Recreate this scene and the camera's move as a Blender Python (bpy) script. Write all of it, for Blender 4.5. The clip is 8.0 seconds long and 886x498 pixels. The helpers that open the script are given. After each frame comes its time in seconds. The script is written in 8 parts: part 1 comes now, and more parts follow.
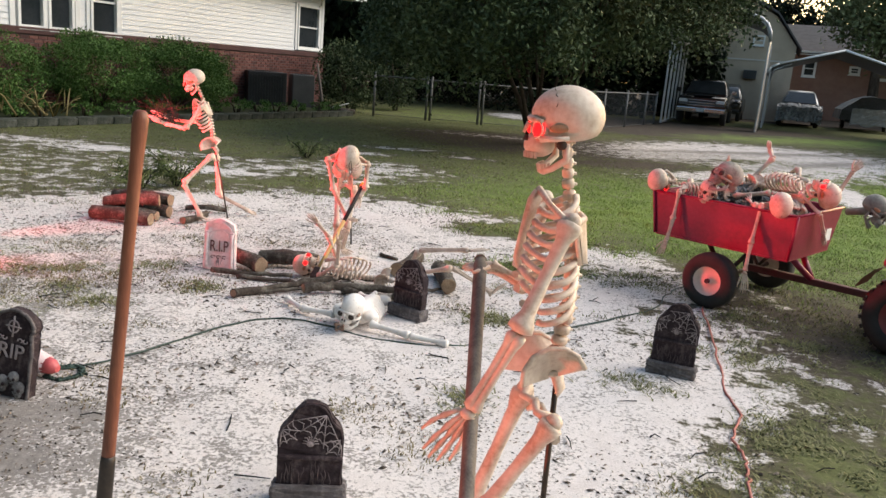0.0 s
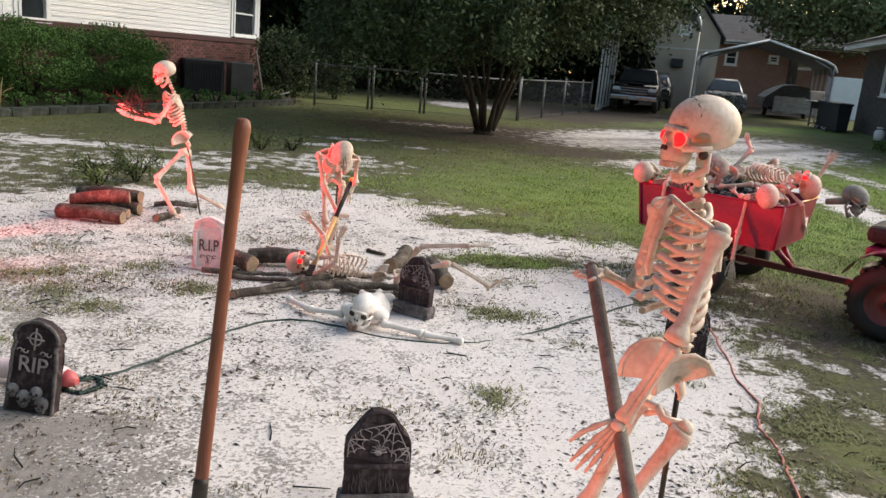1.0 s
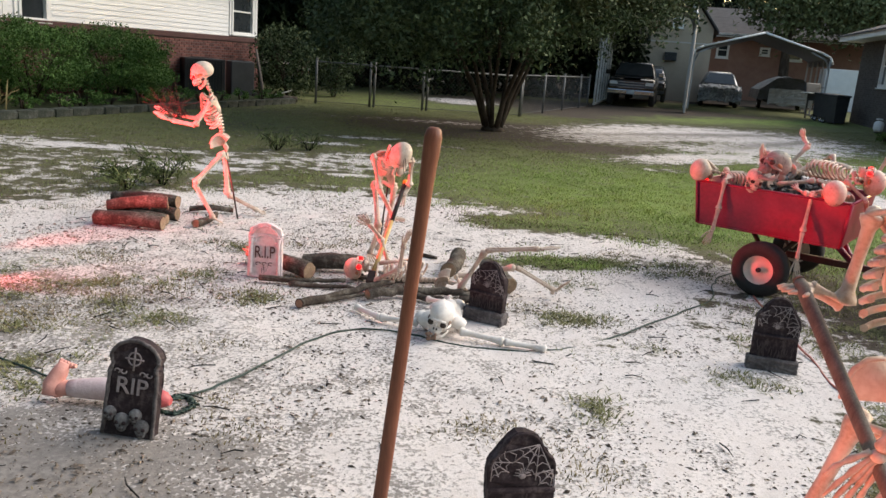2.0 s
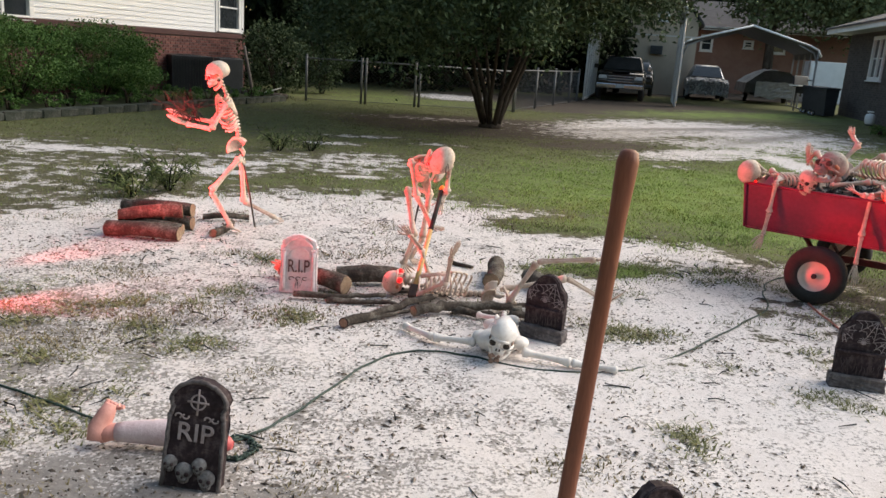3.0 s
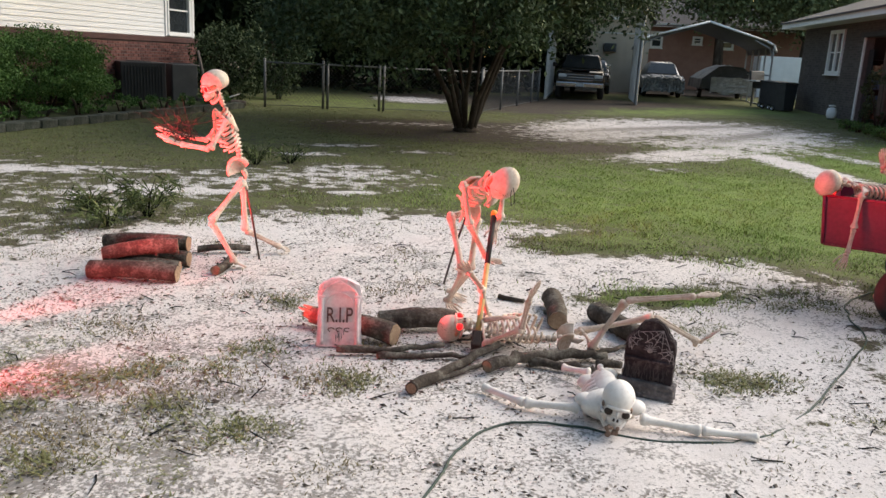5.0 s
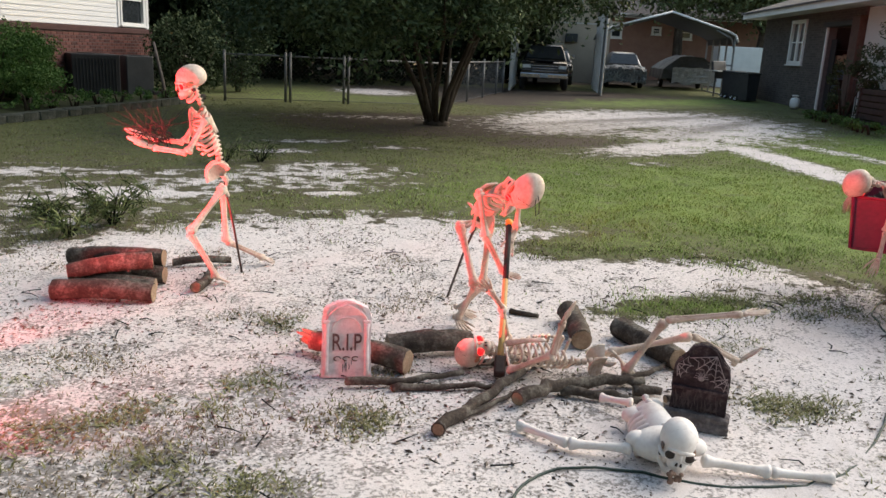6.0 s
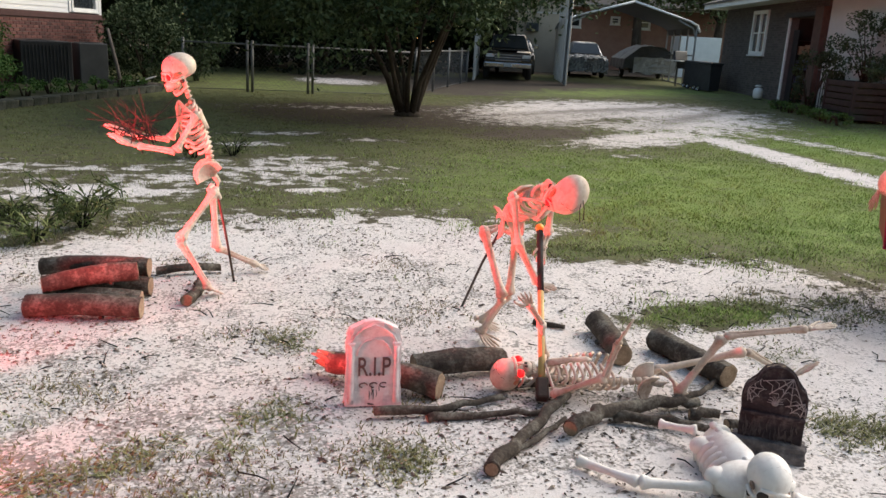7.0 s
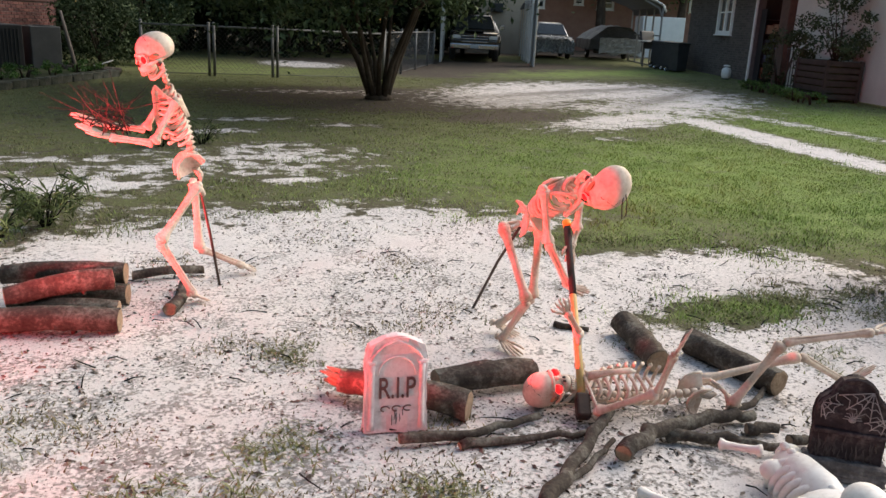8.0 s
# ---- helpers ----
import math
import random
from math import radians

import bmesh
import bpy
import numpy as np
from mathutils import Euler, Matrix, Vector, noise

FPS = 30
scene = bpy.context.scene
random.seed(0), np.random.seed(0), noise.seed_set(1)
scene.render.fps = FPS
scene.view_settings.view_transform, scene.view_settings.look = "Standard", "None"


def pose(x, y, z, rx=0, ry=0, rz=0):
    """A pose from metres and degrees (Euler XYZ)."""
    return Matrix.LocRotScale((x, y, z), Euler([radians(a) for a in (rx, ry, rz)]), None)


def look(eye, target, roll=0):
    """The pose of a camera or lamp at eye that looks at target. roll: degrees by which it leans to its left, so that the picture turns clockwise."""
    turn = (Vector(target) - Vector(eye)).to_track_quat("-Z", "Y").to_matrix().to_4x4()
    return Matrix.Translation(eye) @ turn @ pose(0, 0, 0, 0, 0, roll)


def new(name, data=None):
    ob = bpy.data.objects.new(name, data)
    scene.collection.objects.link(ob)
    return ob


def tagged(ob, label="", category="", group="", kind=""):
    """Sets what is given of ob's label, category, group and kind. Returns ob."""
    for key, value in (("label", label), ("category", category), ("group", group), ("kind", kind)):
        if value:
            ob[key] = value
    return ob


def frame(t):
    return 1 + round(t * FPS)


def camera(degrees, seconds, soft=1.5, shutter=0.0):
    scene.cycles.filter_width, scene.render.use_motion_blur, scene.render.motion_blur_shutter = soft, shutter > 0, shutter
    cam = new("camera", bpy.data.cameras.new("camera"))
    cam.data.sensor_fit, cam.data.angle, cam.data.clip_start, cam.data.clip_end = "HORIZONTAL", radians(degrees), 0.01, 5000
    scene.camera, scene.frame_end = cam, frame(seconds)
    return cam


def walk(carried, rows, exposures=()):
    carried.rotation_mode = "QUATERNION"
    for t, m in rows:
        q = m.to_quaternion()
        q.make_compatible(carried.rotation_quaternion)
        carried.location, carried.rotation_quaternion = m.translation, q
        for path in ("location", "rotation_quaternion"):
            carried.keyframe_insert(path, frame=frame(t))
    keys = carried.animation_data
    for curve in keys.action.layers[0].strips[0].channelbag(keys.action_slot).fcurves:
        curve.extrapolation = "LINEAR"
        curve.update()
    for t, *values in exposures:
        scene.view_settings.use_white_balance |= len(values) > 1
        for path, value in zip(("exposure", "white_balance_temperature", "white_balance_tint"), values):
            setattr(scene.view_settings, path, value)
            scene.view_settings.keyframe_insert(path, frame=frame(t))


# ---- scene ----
cam = camera(58.2, 8.0)
PATH = [
    (0, (-0.023, 0.076, 1.559), (-0.015, 2.026, 1.113), 4.8),
    (0.5, (-0.216, 0.136, 1.582), (-0.103, 2.081, 1.13), 4.8),
    (1, (-0.507, 0.131, 1.568), (-0.317, 2.068, 1.106), 5.0),
    (1.5, (-0.77, 0.2, 1.551), (-0.563, 2.133, 1.084), 4.6),
    (2.8, (-1.334, 0.636, 1.539), (-1.069, 2.561, 1.063), 4.1),
    (3, (-1.395, 0.725, 1.537), (-1.119, 2.647, 1.059), 4.0),
    (3.5, (-1.528, 0.934, 1.522), (-1.227, 2.853, 1.047), 3.6),
    (4, (-1.627, 1.198, 1.537), (-1.298, 3.116, 1.073), 3.2),
    (4.5, (-1.792, 1.405, 1.519), (-1.425, 3.315, 1.055), 3.1),
    (6, (-2.101, 2.145, 1.518), (-1.592, 4.017, 1.032), 2.9),
    (6.5, (-2.231, 2.4, 1.498), (-1.657, 4.251, 1.004), 3.0),
    (7, (-2.328, 2.63, 1.496), (-1.712, 4.465, 0.99), 3.2),
    (7.5, (-2.367, 2.888, 1.468), (-1.707, 4.703, 0.95), 3.1),
    (8, (-2.432, 3.095, 1.455), (-1.73, 4.888, 0.913), 2.9),
]
walk(cam, [(t, look(eye, target, roll)) for t, eye, target, roll in PATH], [(0.0, 1.55, 6900, 10), (8.0, 1.55, 6900, 10)])

# ---- light ----
world = bpy.data.worlds.new("dusk")
scene.world = world
world.use_nodes = True
wn = world.node_tree
sky = wn.nodes.new("ShaderNodeTexSky")
sky.sky_type = "NISHITA"
sky.sun_disc = False
sky.sun_elevation = radians(9)
sky.sun_rotation = radians(48)
sky.air_density, sky.dust_density, sky.ozone_density = 1.0, 2.5, 1.5
wn.nodes["Background"].inputs["Strength"].default_value = 0.15
wn.links.new(sky.outputs["Color"], wn.nodes["Background"].inputs["Color"])
sun = new("sun", bpy.data.lights.new("sun", "SUN"))
sun.data.energy, sun.data.angle, sun.data.color = 1.25, radians(50), (1.0, 0.95, 0.90)
sun.matrix_world = look((15, 5, 13), (0, 4, 0))


def flood(name, eye, target, power, colour, cone, radius):
    lamp = new(name, bpy.data.lights.new(name, "SPOT"))
    lamp.data.energy, lamp.data.color, lamp.data.spot_size, lamp.data.spot_blend = power, colour, radians(cone), 0.6
    lamp.data.shadow_soft_size = radius
    lamp.matrix_world = look(eye, target)
    return lamp


RED = (1.0, 0.052, 0.062)
# Unseen left flood, split into added spots so red misses house and tree.
flood("unseen_red_spot", (-3.80, 6.42, 0.30), (-2.22, 7.26, 0.78), 640, RED, 44, 0.08)
flood("unseen_red_spot", (-3.70, 5.80, 0.10), (-0.66, 5.98, 0.78), 1100, RED, 22, 0.45)
flood("unseen_red_spot", (-3.70, 6.12, 0.10), (-0.97, 5.78, 0.24), 650, RED, 11, 0.05)
flood("unseen_red_spot", (-3.62, 5.12, 0.13), (-2.00, 5.58, 0.12), 34, RED, 50, 0.03)
flood("unseen_red_spot", (-3.85, 5.60, 0.20), (-2.80, 6.90, 0.10), 60, RED, 28, 0.05)
# Added spot with no known source, to warm the near skeleton's front.
flood("unseen_red_spot", (-1.75, 0.85, 0.15), (0.2, 1.95, 1.0), 70, (1.0, 0.16, 0.08), 44, 0.05)
flood("unseen_red_spot", (1.75, 0.9, 0.15), (2.30, 5.5, 1.12), 125, RED, 17, 0.05)

# ---- materials ----
MATS = {}


def node(nt, kind, **props):
    n = nt.nodes.new(kind)
    for key, value in props.items():
        n.inputs[key].default_value = value
    return n


def ramp(nt, fac, stops):
    n = nt.nodes.new("ShaderNodeValToRGB")
    nt.links.new(fac, n.inputs["Fac"])
    while len(n.color_ramp.elements) < len(stops):
        n.color_ramp.elements.new(0.5)
    for e, (p, c) in zip(n.color_ramp.elements, stops):
        e.position, e.color = p, (*c, 1) if len(c) == 3 else c
    return n.outputs["Color"]


def mat(name, stops, rough=0.8, scale=6.0, fine=60.0, bump=0.3, metal=0.0, stretch=(1, 1, 1), spread=0.0, depth=0.01, glow=None, spec=0.5):
    """A surface whose colour wanders through stops by noise at two sizes, with fine relief."""
    if name in MATS:
        return MATS[name]
    m = bpy.data.materials.new(name)
    m.use_nodes = True
    nt = m.node_tree
    b = nt.nodes["Principled BSDF"]
    b.inputs["Roughness"].default_value, b.inputs["Metallic"].default_value = rough, metal
    b.inputs["Specular IOR Level"].default_value = spec
    co = nt.nodes.new("ShaderNodeTexCoord")
    mp = nt.nodes.new("ShaderNodeMapping")
    mp.inputs["Scale"].default_value = stretch
    nt.links.new(co.outputs["Object"], mp.inputs["Vector"])
    n1 = node(nt, "ShaderNodeTexNoise", Scale=scale, Detail=6.0, Roughness=0.6)
    n2 = node(nt, "ShaderNodeTexNoise", Scale=fine, Detail=3.0, Roughness=0.6)
    nt.links.new(mp.outputs[0], n1.inputs["Vector"])
    nt.links.new(mp.outputs[0], n2.inputs["Vector"])
    mix = nt.nodes.new("ShaderNodeMath")
    mix.operation = "MULTIPLY_ADD"
    mix.inputs[1].default_value = 0.35
    nt.links.new(n2.outputs["Fac"], mix.inputs[0])
    sc = nt.nodes.new("ShaderNodeMath")
    sc.operation = "MULTIPLY"
    sc.inputs[1].default_value = 0.65
    nt.links.new(n1.outputs["Fac"], sc.inputs[0])
    nt.links.new(sc.outputs[0], mix.inputs[2])
    fac = mix.outputs[0]
    if spread:
        geo = nt.nodes.new("ShaderNodeNewGeometry")
        inf = nt.nodes.new("ShaderNodeObjectInfo")
        add = nt.nodes.new("ShaderNodeMath")
        nt.links.new(geo.outputs["Random Per Island"], add.inputs[0])
        nt.links.new(inf.outputs["Random"], add.inputs[1])
        fr = nt.nodes.new("ShaderNodeMath")
        fr.operation = "FRACT"
        nt.links.new(add.outputs[0], fr.inputs[0])
        ma = nt.nodes.new("ShaderNodeMath")
        ma.operation = "MULTIPLY_ADD"
        nt.links.new(fr.outputs[0], ma.inputs[0])
        ma.inputs[1].default_value = spread
        sub = nt.nodes.new("ShaderNodeMath")
        sub.operation = "SUBTRACT"
        nt.links.new(fac, sub.inputs[0])
        sub.inputs[1].default_value = spread / 2
        nt.links.new(sub.outputs[0], ma.inputs[2])
        fac = ma.outputs[0]
    lo, hi = 0.3, 0.7
    k = len(stops) - 1
    col = ramp(nt, fac, [(lo + (hi - lo) * i / max(1, k), c) for i, c in enumerate(stops)])
    nt.links.new(col, b.inputs["Base Color"])
    if bump:
        bp = node(nt, "ShaderNodeBump", Strength=bump, Distance=depth)
        nt.links.new(fac, bp.inputs["Height"])
        nt.links.new(bp.outputs[0], b.inputs["Normal"])
    if glow:
        b.inputs["Emission Color"].default_value = (*glow[:3], 1)
        b.inputs["Emission Strength"].default_value = glow[3]
    MATS[name] = m
    return m


BONE = mat("bone_plastic", [(0.34, 0.21, 0.14), (0.60, 0.475, 0.385), (0.75, 0.65, 0.56)], 0.55, 9, 70, 0.25, depth=0.003)
WHITE_BONE = mat("white_bone_plastic", [(0.64, 0.56, 0.51), (0.82, 0.76, 0.71), (0.88, 0.84, 0.80)], 0.55, 7, 60, 0.25, depth=0.003)
SOCKET = mat("dark_socket", [(0.02, 0.015, 0.012), (0.06, 0.04, 0.03)], 0.8, 20, 80, 0.1)
EYE = mat("red_lit_eye", [(0.45, 0.004, 0.004), (0.55, 0.006, 0.006)], 0.4, 20, 80, 0, glow=(1.0, 0.006, 0.008, 1.6), spec=0.1)
METAL_ROD = mat("dark_rod", [(0.03, 0.025, 0.022), (0.09, 0.06, 0.045)], 0.5, 12, 80, 0.2, 0.6)
SIDING = mat("white_vinyl", [(0.65, 0.66, 0.67), (0.75, 0.75, 0.745)], 0.5, 0.8, 20, 0.05)
TRIM = mat("white_trim", [(0.68, 0.68, 0.66), (0.82, 0.81, 0.79)], 0.5, 3, 40, 0.08)
BRICK = mat("red_brick", [(0.055, 0.022, 0.02), (0.12, 0.045, 0.038), (0.18, 0.075, 0.06)], 0.9, 9, 60, 0.5, spread=0.35)
MORTAR = mat("mortar", [(0.09, 0.07, 0.065), (0.17, 0.145, 0.135)], 0.95, 8, 60, 0.4)
GLASS = mat("window_glass", [(0.015, 0.02, 0.022), (0.04, 0.045, 0.05)], 0.06, 1.5, 20, 0.0)
ROOF = mat("shingles", [(0.05, 0.045, 0.045), (0.11, 0.10, 0.10)], 0.95, 3, 40, 0.4)
BARK = mat("bark", [(0.02, 0.015, 0.012), (0.065, 0.048, 0.036), (0.12, 0.10, 0.08)], 0.95, 6, 50, 0.8, stretch=(1, 1, 0.3), depth=0.02, spec=0.12)
LOGBARK = mat("log_bark", [(0.028, 0.022, 0.019), (0.080, 0.064, 0.053), (0.24, 0.22, 0.185)], 0.95, 12, 70, 0.9, depth=0.012, spec=0.12)
CUTWOOD = mat("cut_wood", [(0.13, 0.085, 0.052), (0.25, 0.17, 0.11), (0.38, 0.28, 0.19)], 0.85, 14, 90, 0.4)
LEAF = mat("leaf", [(0.022, 0.036, 0.016), (0.052, 0.076, 0.034), (0.115, 0.145, 0.073)], 0.6, 0.5, 4, 0, spread=0.30, spec=0.12)
FARLEAF = mat("olive_leaf", [(0.060, 0.078, 0.036), (0.12, 0.145, 0.066), (0.21, 0.23, 0.12)], 0.6, 0.5, 4, 0, spread=0.30, spec=0.12)
BUSHLEAF = mat("bush_leaf", [(0.036, 0.080, 0.020), (0.078, 0.150, 0.038), (0.145, 0.235, 0.066)], 0.55, 0.8, 6, 0, spread=0.30, spec=0.12)
# Near-black: the deep shade of the woods is put into the leaf colour.
SHADEWOODLEAF = mat("shaded_woodland_leaf", [(0.004, 0.007, 0.004), (0.008, 0.015, 0.006), (0.020, 0.032, 0.012)], 0.7, 0.2, 3, 0, spread=0.3, spec=0.12)
BLADE = mat("grass_blade", [(0.17, 0.25, 0.055), (0.26, 0.36, 0.085), (0.38, 0.46, 0.15)], 0.7, 0.7, 8, 0, spread=0.35, spec=0.12)
# Thin brown grass, its colour also darkened for the shade near the tree.
THINSHADEBLADE = mat("thin_brown_shaded_grass_blade", [(0.115, 0.110, 0.052), (0.180, 0.180, 0.080), (0.27, 0.26, 0.135)], 0.8, 0.7, 8, 0, spread=0.35, spec=0.12)
DRYBLADE = mat("dry_grass_blade", [(0.10, 0.09, 0.035), (0.20, 0.16, 0.07), (0.28, 0.22, 0.11)], 0.85, 2, 10, 0, spread=0.35, spec=0.12)
LITTER = mat("leaf_litter", [(0.06, 0.048, 0.04), (0.15, 0.12, 0.10), (0.25, 0.205, 0.17)], 0.95, 2, 30, 0, spread=0.4, spec=0.12)
TWIG = mat("twig", [(0.008, 0.009, 0.009), (0.026, 0.024, 0.022)], 0.95, 20, 80, 0.3, spec=0.12)
BROWNTWIG = mat("brown_twig", [(0.012, 0.013, 0.012), (0.035, 0.034, 0.030), (0.075, 0.070, 0.060)], 0.9, 20, 80, 0.3, spec=0.12)
GALV = mat("galvanised_steel", [(0.30, 0.31, 0.32), (0.5, 0.5, 0.51)], 0.45, 3, 40, 0.05, 0.7)
FENCE = mat("fence_wire", [(0.09, 0.09, 0.09), (0.18, 0.18, 0.175)], 0.6, 3, 40, 0.0, 0.3)
DARKMETAL = mat("dark_grey_metal", [(0.012, 0.012, 0.014), (0.032, 0.032, 0.035)], 0.5, 3, 50, 0.1, 0.3)
GREYMETAL = mat("grey_metal", [(0.05, 0.05, 0.054), (0.095, 0.095, 0.095)], 0.5, 3, 50, 0.1, 0.3)
STONEBLOCK = mat("stone_block", [(0.022, 0.026, 0.02), (0.055, 0.06, 0.045), (0.15, 0.145, 0.125)], 0.95, 5, 50, 0.6)
BEIGE = mat("beige_wall", [(0.41, 0.32, 0.235), (0.55, 0.44, 0.33)], 0.9, 1.2, 30, 0.1)
PALEWALL = mat("pale_wall", [(0.52, 0.48, 0.44), (0.66, 0.62, 0.57)], 0.85, 1.2, 30, 0.1)
GREYBRICK = mat("grey_brick", [(0.07, 0.06, 0.055), (0.13, 0.11, 0.10)], 0.9, 5, 50, 0.5, spread=0.3)
# Near-black colour that stands in for the shade inside unlit rooms.
ROOMSHADE = mat("unlit_room_shade", [(0.012, 0.01, 0.009), (0.04, 0.03, 0.025)], 0.9, 3, 30, 0.1)
BLACKPAINT = mat("black_car_paint", [(0.006, 0.006, 0.007), (0.012, 0.012, 0.014)], 0.18, 2, 60, 0.0)
CHROME = mat("chrome", [(0.28, 0.29, 0.30), (0.42, 0.43, 0.45)], 0.25, 4, 40, 0.0, 0.9)
RUBBER = mat("tyre_rubber", [(0.012, 0.012, 0.012), (0.035, 0.032, 0.03)], 0.85, 10, 60, 0.3)
SILVERPAINT = mat("silver_car_paint", [(0.30, 0.31, 0.32), (0.38, 0.38, 0.39)], 0.3, 2, 40, 0.0, 0.4)
TARP = mat("silver_tarp", [(0.10, 0.10, 0.11), (0.28, 0.29, 0.31), (0.45, 0.46, 0.48)], 0.4, 2.5, 14, 0.7, 0.2, depth=0.05)
DARKTARP = mat("dark_tarp", [(0.03, 0.032, 0.036), (0.09, 0.092, 0.10)], 0.55, 2.5, 14, 0.7, depth=0.05)
WHITETARP = mat("pale_tarp", [(0.30, 0.31, 0.33), (0.50, 0.51, 0.53)], 0.6, 2.5, 14, 0.6, depth=0.05)
REDPAINT = mat("red_cart_paint", [(0.13, 0.003, 0.020), (0.23, 0.005, 0.040), (0.29, 0.016, 0.060)], 0.42, 4, 40, 0.08)
HANDLEWOOD = mat("reddish_handle_wood", [(0.105, 0.030, 0.014), (0.19, 0.058, 0.028), (0.27, 0.095, 0.048)], 0.55, 8, 60, 0.3, stretch=(4, 4, 0.4), depth=0.003)
GREYWOOD = mat("weathered_handle_wood", [(0.06, 0.045, 0.038), (0.13, 0.105, 0.088), (0.20, 0.17, 0.145)], 0.8, 8, 60, 0.4, stretch=(4, 4, 0.4), depth=0.003)
BLACKSTONE = mat("black_foam_stone", [(0.017, 0.012, 0.013), (0.043, 0.030, 0.033), (0.15, 0.115, 0.115)], 0.75, 14, 60, 0.8, depth=0.008, spec=0.12)
PLINTHSTONE = mat("worn_grey_foam_stone", [(0.05, 0.044, 0.045), (0.12, 0.105, 0.105), (0.24, 0.215, 0.21)], 0.85, 16, 70, 0.8, depth=0.006, spec=0.12)
STREAK = mat("grey_brown_streak", [(0.05, 0.038, 0.04), (0.12, 0.09, 0.09)], 0.85, 20, 80, 0.3, spec=0.12)
WEBPAINT = mat("silver_pink_web_paint", [(0.16, 0.13, 0.13), (0.34, 0.28, 0.28), (0.50, 0.43, 0.43)], 0.7, 30, 90, 0.2)
WEEDLEAF = mat("weed_leaf", [(0.042, 0.060, 0.022), (0.10, 0.13, 0.046), (0.19, 0.21, 0.088)], 0.7, 2, 10, 0, spread=0.35, spec=0.12)
MOSS = mat("mossy_mulch", [(0.014, 0.014, 0.010), (0.035, 0.042, 0.020), (0.07, 0.085, 0.035)], 0.95, 3, 30, 0.6, spec=0.12)


def ground_material():
    m = bpy.data.materials.new("sandy_lawn")
    m.use_nodes = True
    nt = m.node_tree
    L = nt.links.new
    b = nt.nodes["Principled BSDF"]
    b.inputs["Roughness"].default_value = 0.95
    b.inputs["Specular IOR Level"].default_value = 0.15
    co = nt.nodes.new("ShaderNodeTexCoord")

    def noi(scale, detail=6.0, rough=0.6):
        n = node(nt, "ShaderNodeTexNoise", Scale=scale, Detail=detail, Roughness=rough)
        L(co.outputs["Object"], n.inputs["Vector"])
        return n.outputs["Fac"]

    def attr(name):
        a = nt.nodes.new("ShaderNodeAttribute")
        a.attribute_name = name
        return a.outputs["Fac"]

    def calc(op, a, c, d=None):
        n = nt.nodes.new("ShaderNodeMath")
        n.operation = op
        for i, v in enumerate((a, c, d)):
            if v is None:
                continue
            if isinstance(v, (int, float)):
                n.inputs[i].default_value = v
            else:
                L(v, n.inputs[i])
        return n.outputs[0]

    def mixc(f, a, c):
        n = nt.nodes.new("ShaderNodeMix")
        n.data_type = "RGBA"
        L(f, n.inputs[0])
        L(a, n.inputs[6])
        L(c, n.inputs[7])
        return n.outputs[2]

    big, mid, fine, grit = noi(0.9), noi(4.5), noi(26.0, 8.0, 0.7), noi(160.0, 3.0)
    sand = ramp(nt, calc("ADD", calc("MULTIPLY", mid, 0.5), calc("MULTIPLY", grit, 0.5)),
                [(0.30, (0.52, 0.46, 0.43)), (0.50, (0.71, 0.65, 0.62)), (0.72, (0.82, 0.765, 0.735))])
    dirt = ramp(nt, fine, [(0.3, (0.090, 0.076, 0.067)), (0.7, (0.29, 0.26, 0.235))])
    grass = ramp(nt, calc("ADD", calc("MULTIPLY", mid, 0.5), calc("MULTIPLY", fine, 0.5)),
                 [(0.34, (0.060, 0.055, 0.030)), (0.5, (0.125, 0.135, 0.054)), (0.66, (0.23, 0.225, 0.105))])
    litter = ramp(nt, fine, [(0.3, (0.035, 0.027, 0.021)), (0.55, (0.09, 0.07, 0.055)), (0.75, (0.2, 0.17, 0.14))])
    # litter specks and dirty stretches on the sand
    speck = noi(58.0, 4.0, 0.65)
    wide = calc("ADD", calc("MULTIPLY", attr("dirty"), 0.27), calc("MULTIPLY", calc("SUBTRACT", mid, 0.5), 0.42))
    f1 = calc("ADD", calc("ADD", calc("MULTIPLY", fine, 0.40), calc("MULTIPLY", speck, 0.60)), wide)
    sand = mixc(ramp(nt, f1, [(0.545, (0, 0, 0)), (0.63, (0.90, 0.90, 0.90))]), sand, dirt)
    f2 = calc("ADD", attr("sand"), calc("ADD", calc("MULTIPLY", calc("SUBTRACT", mid, 0.5), 1.8), calc("MULTIPLY", calc("SUBTRACT", fine, 0.5), 0.7)))
    lawn = mixc(ramp(nt, calc("ADD", attr("litter"), calc("MULTIPLY", calc("SUBTRACT", mid, 0.5), 1.2)), [(0.45, (0, 0, 0)), (0.6, (1, 1, 1))]), grass, litter)
    lush = ramp(nt, calc("ADD", calc("MULTIPLY", mid, 0.45), calc("MULTIPLY", fine, 0.55)), [(0.33, (0.105, 0.140, 0.036)), (0.5, (0.190, 0.260, 0.064)), (0.66, (0.30, 0.36, 0.11))])
    lawn = mixc(ramp(nt, calc("ADD", attr("lush"), calc("ADD", calc("MULTIPLY", calc("SUBTRACT", big, 0.5), 1.2), calc("MULTIPLY", calc("SUBTRACT", mid, 0.5), 1.2))), [(0.22, (0, 0, 0)), (0.85, (1, 1, 1))]), lawn, lush)
    # a dark fringe of roots and dead leaves where the grass gives way to sand
    fringe = ramp(nt, f2, [(0.14, (0, 0, 0)), (0.34, (0.75, 0.75, 0.75)), (0.50, (0.55, 0.55, 0.55)), (0.60, (0, 0, 0))])
    lawn = mixc(fringe, lawn, litter)
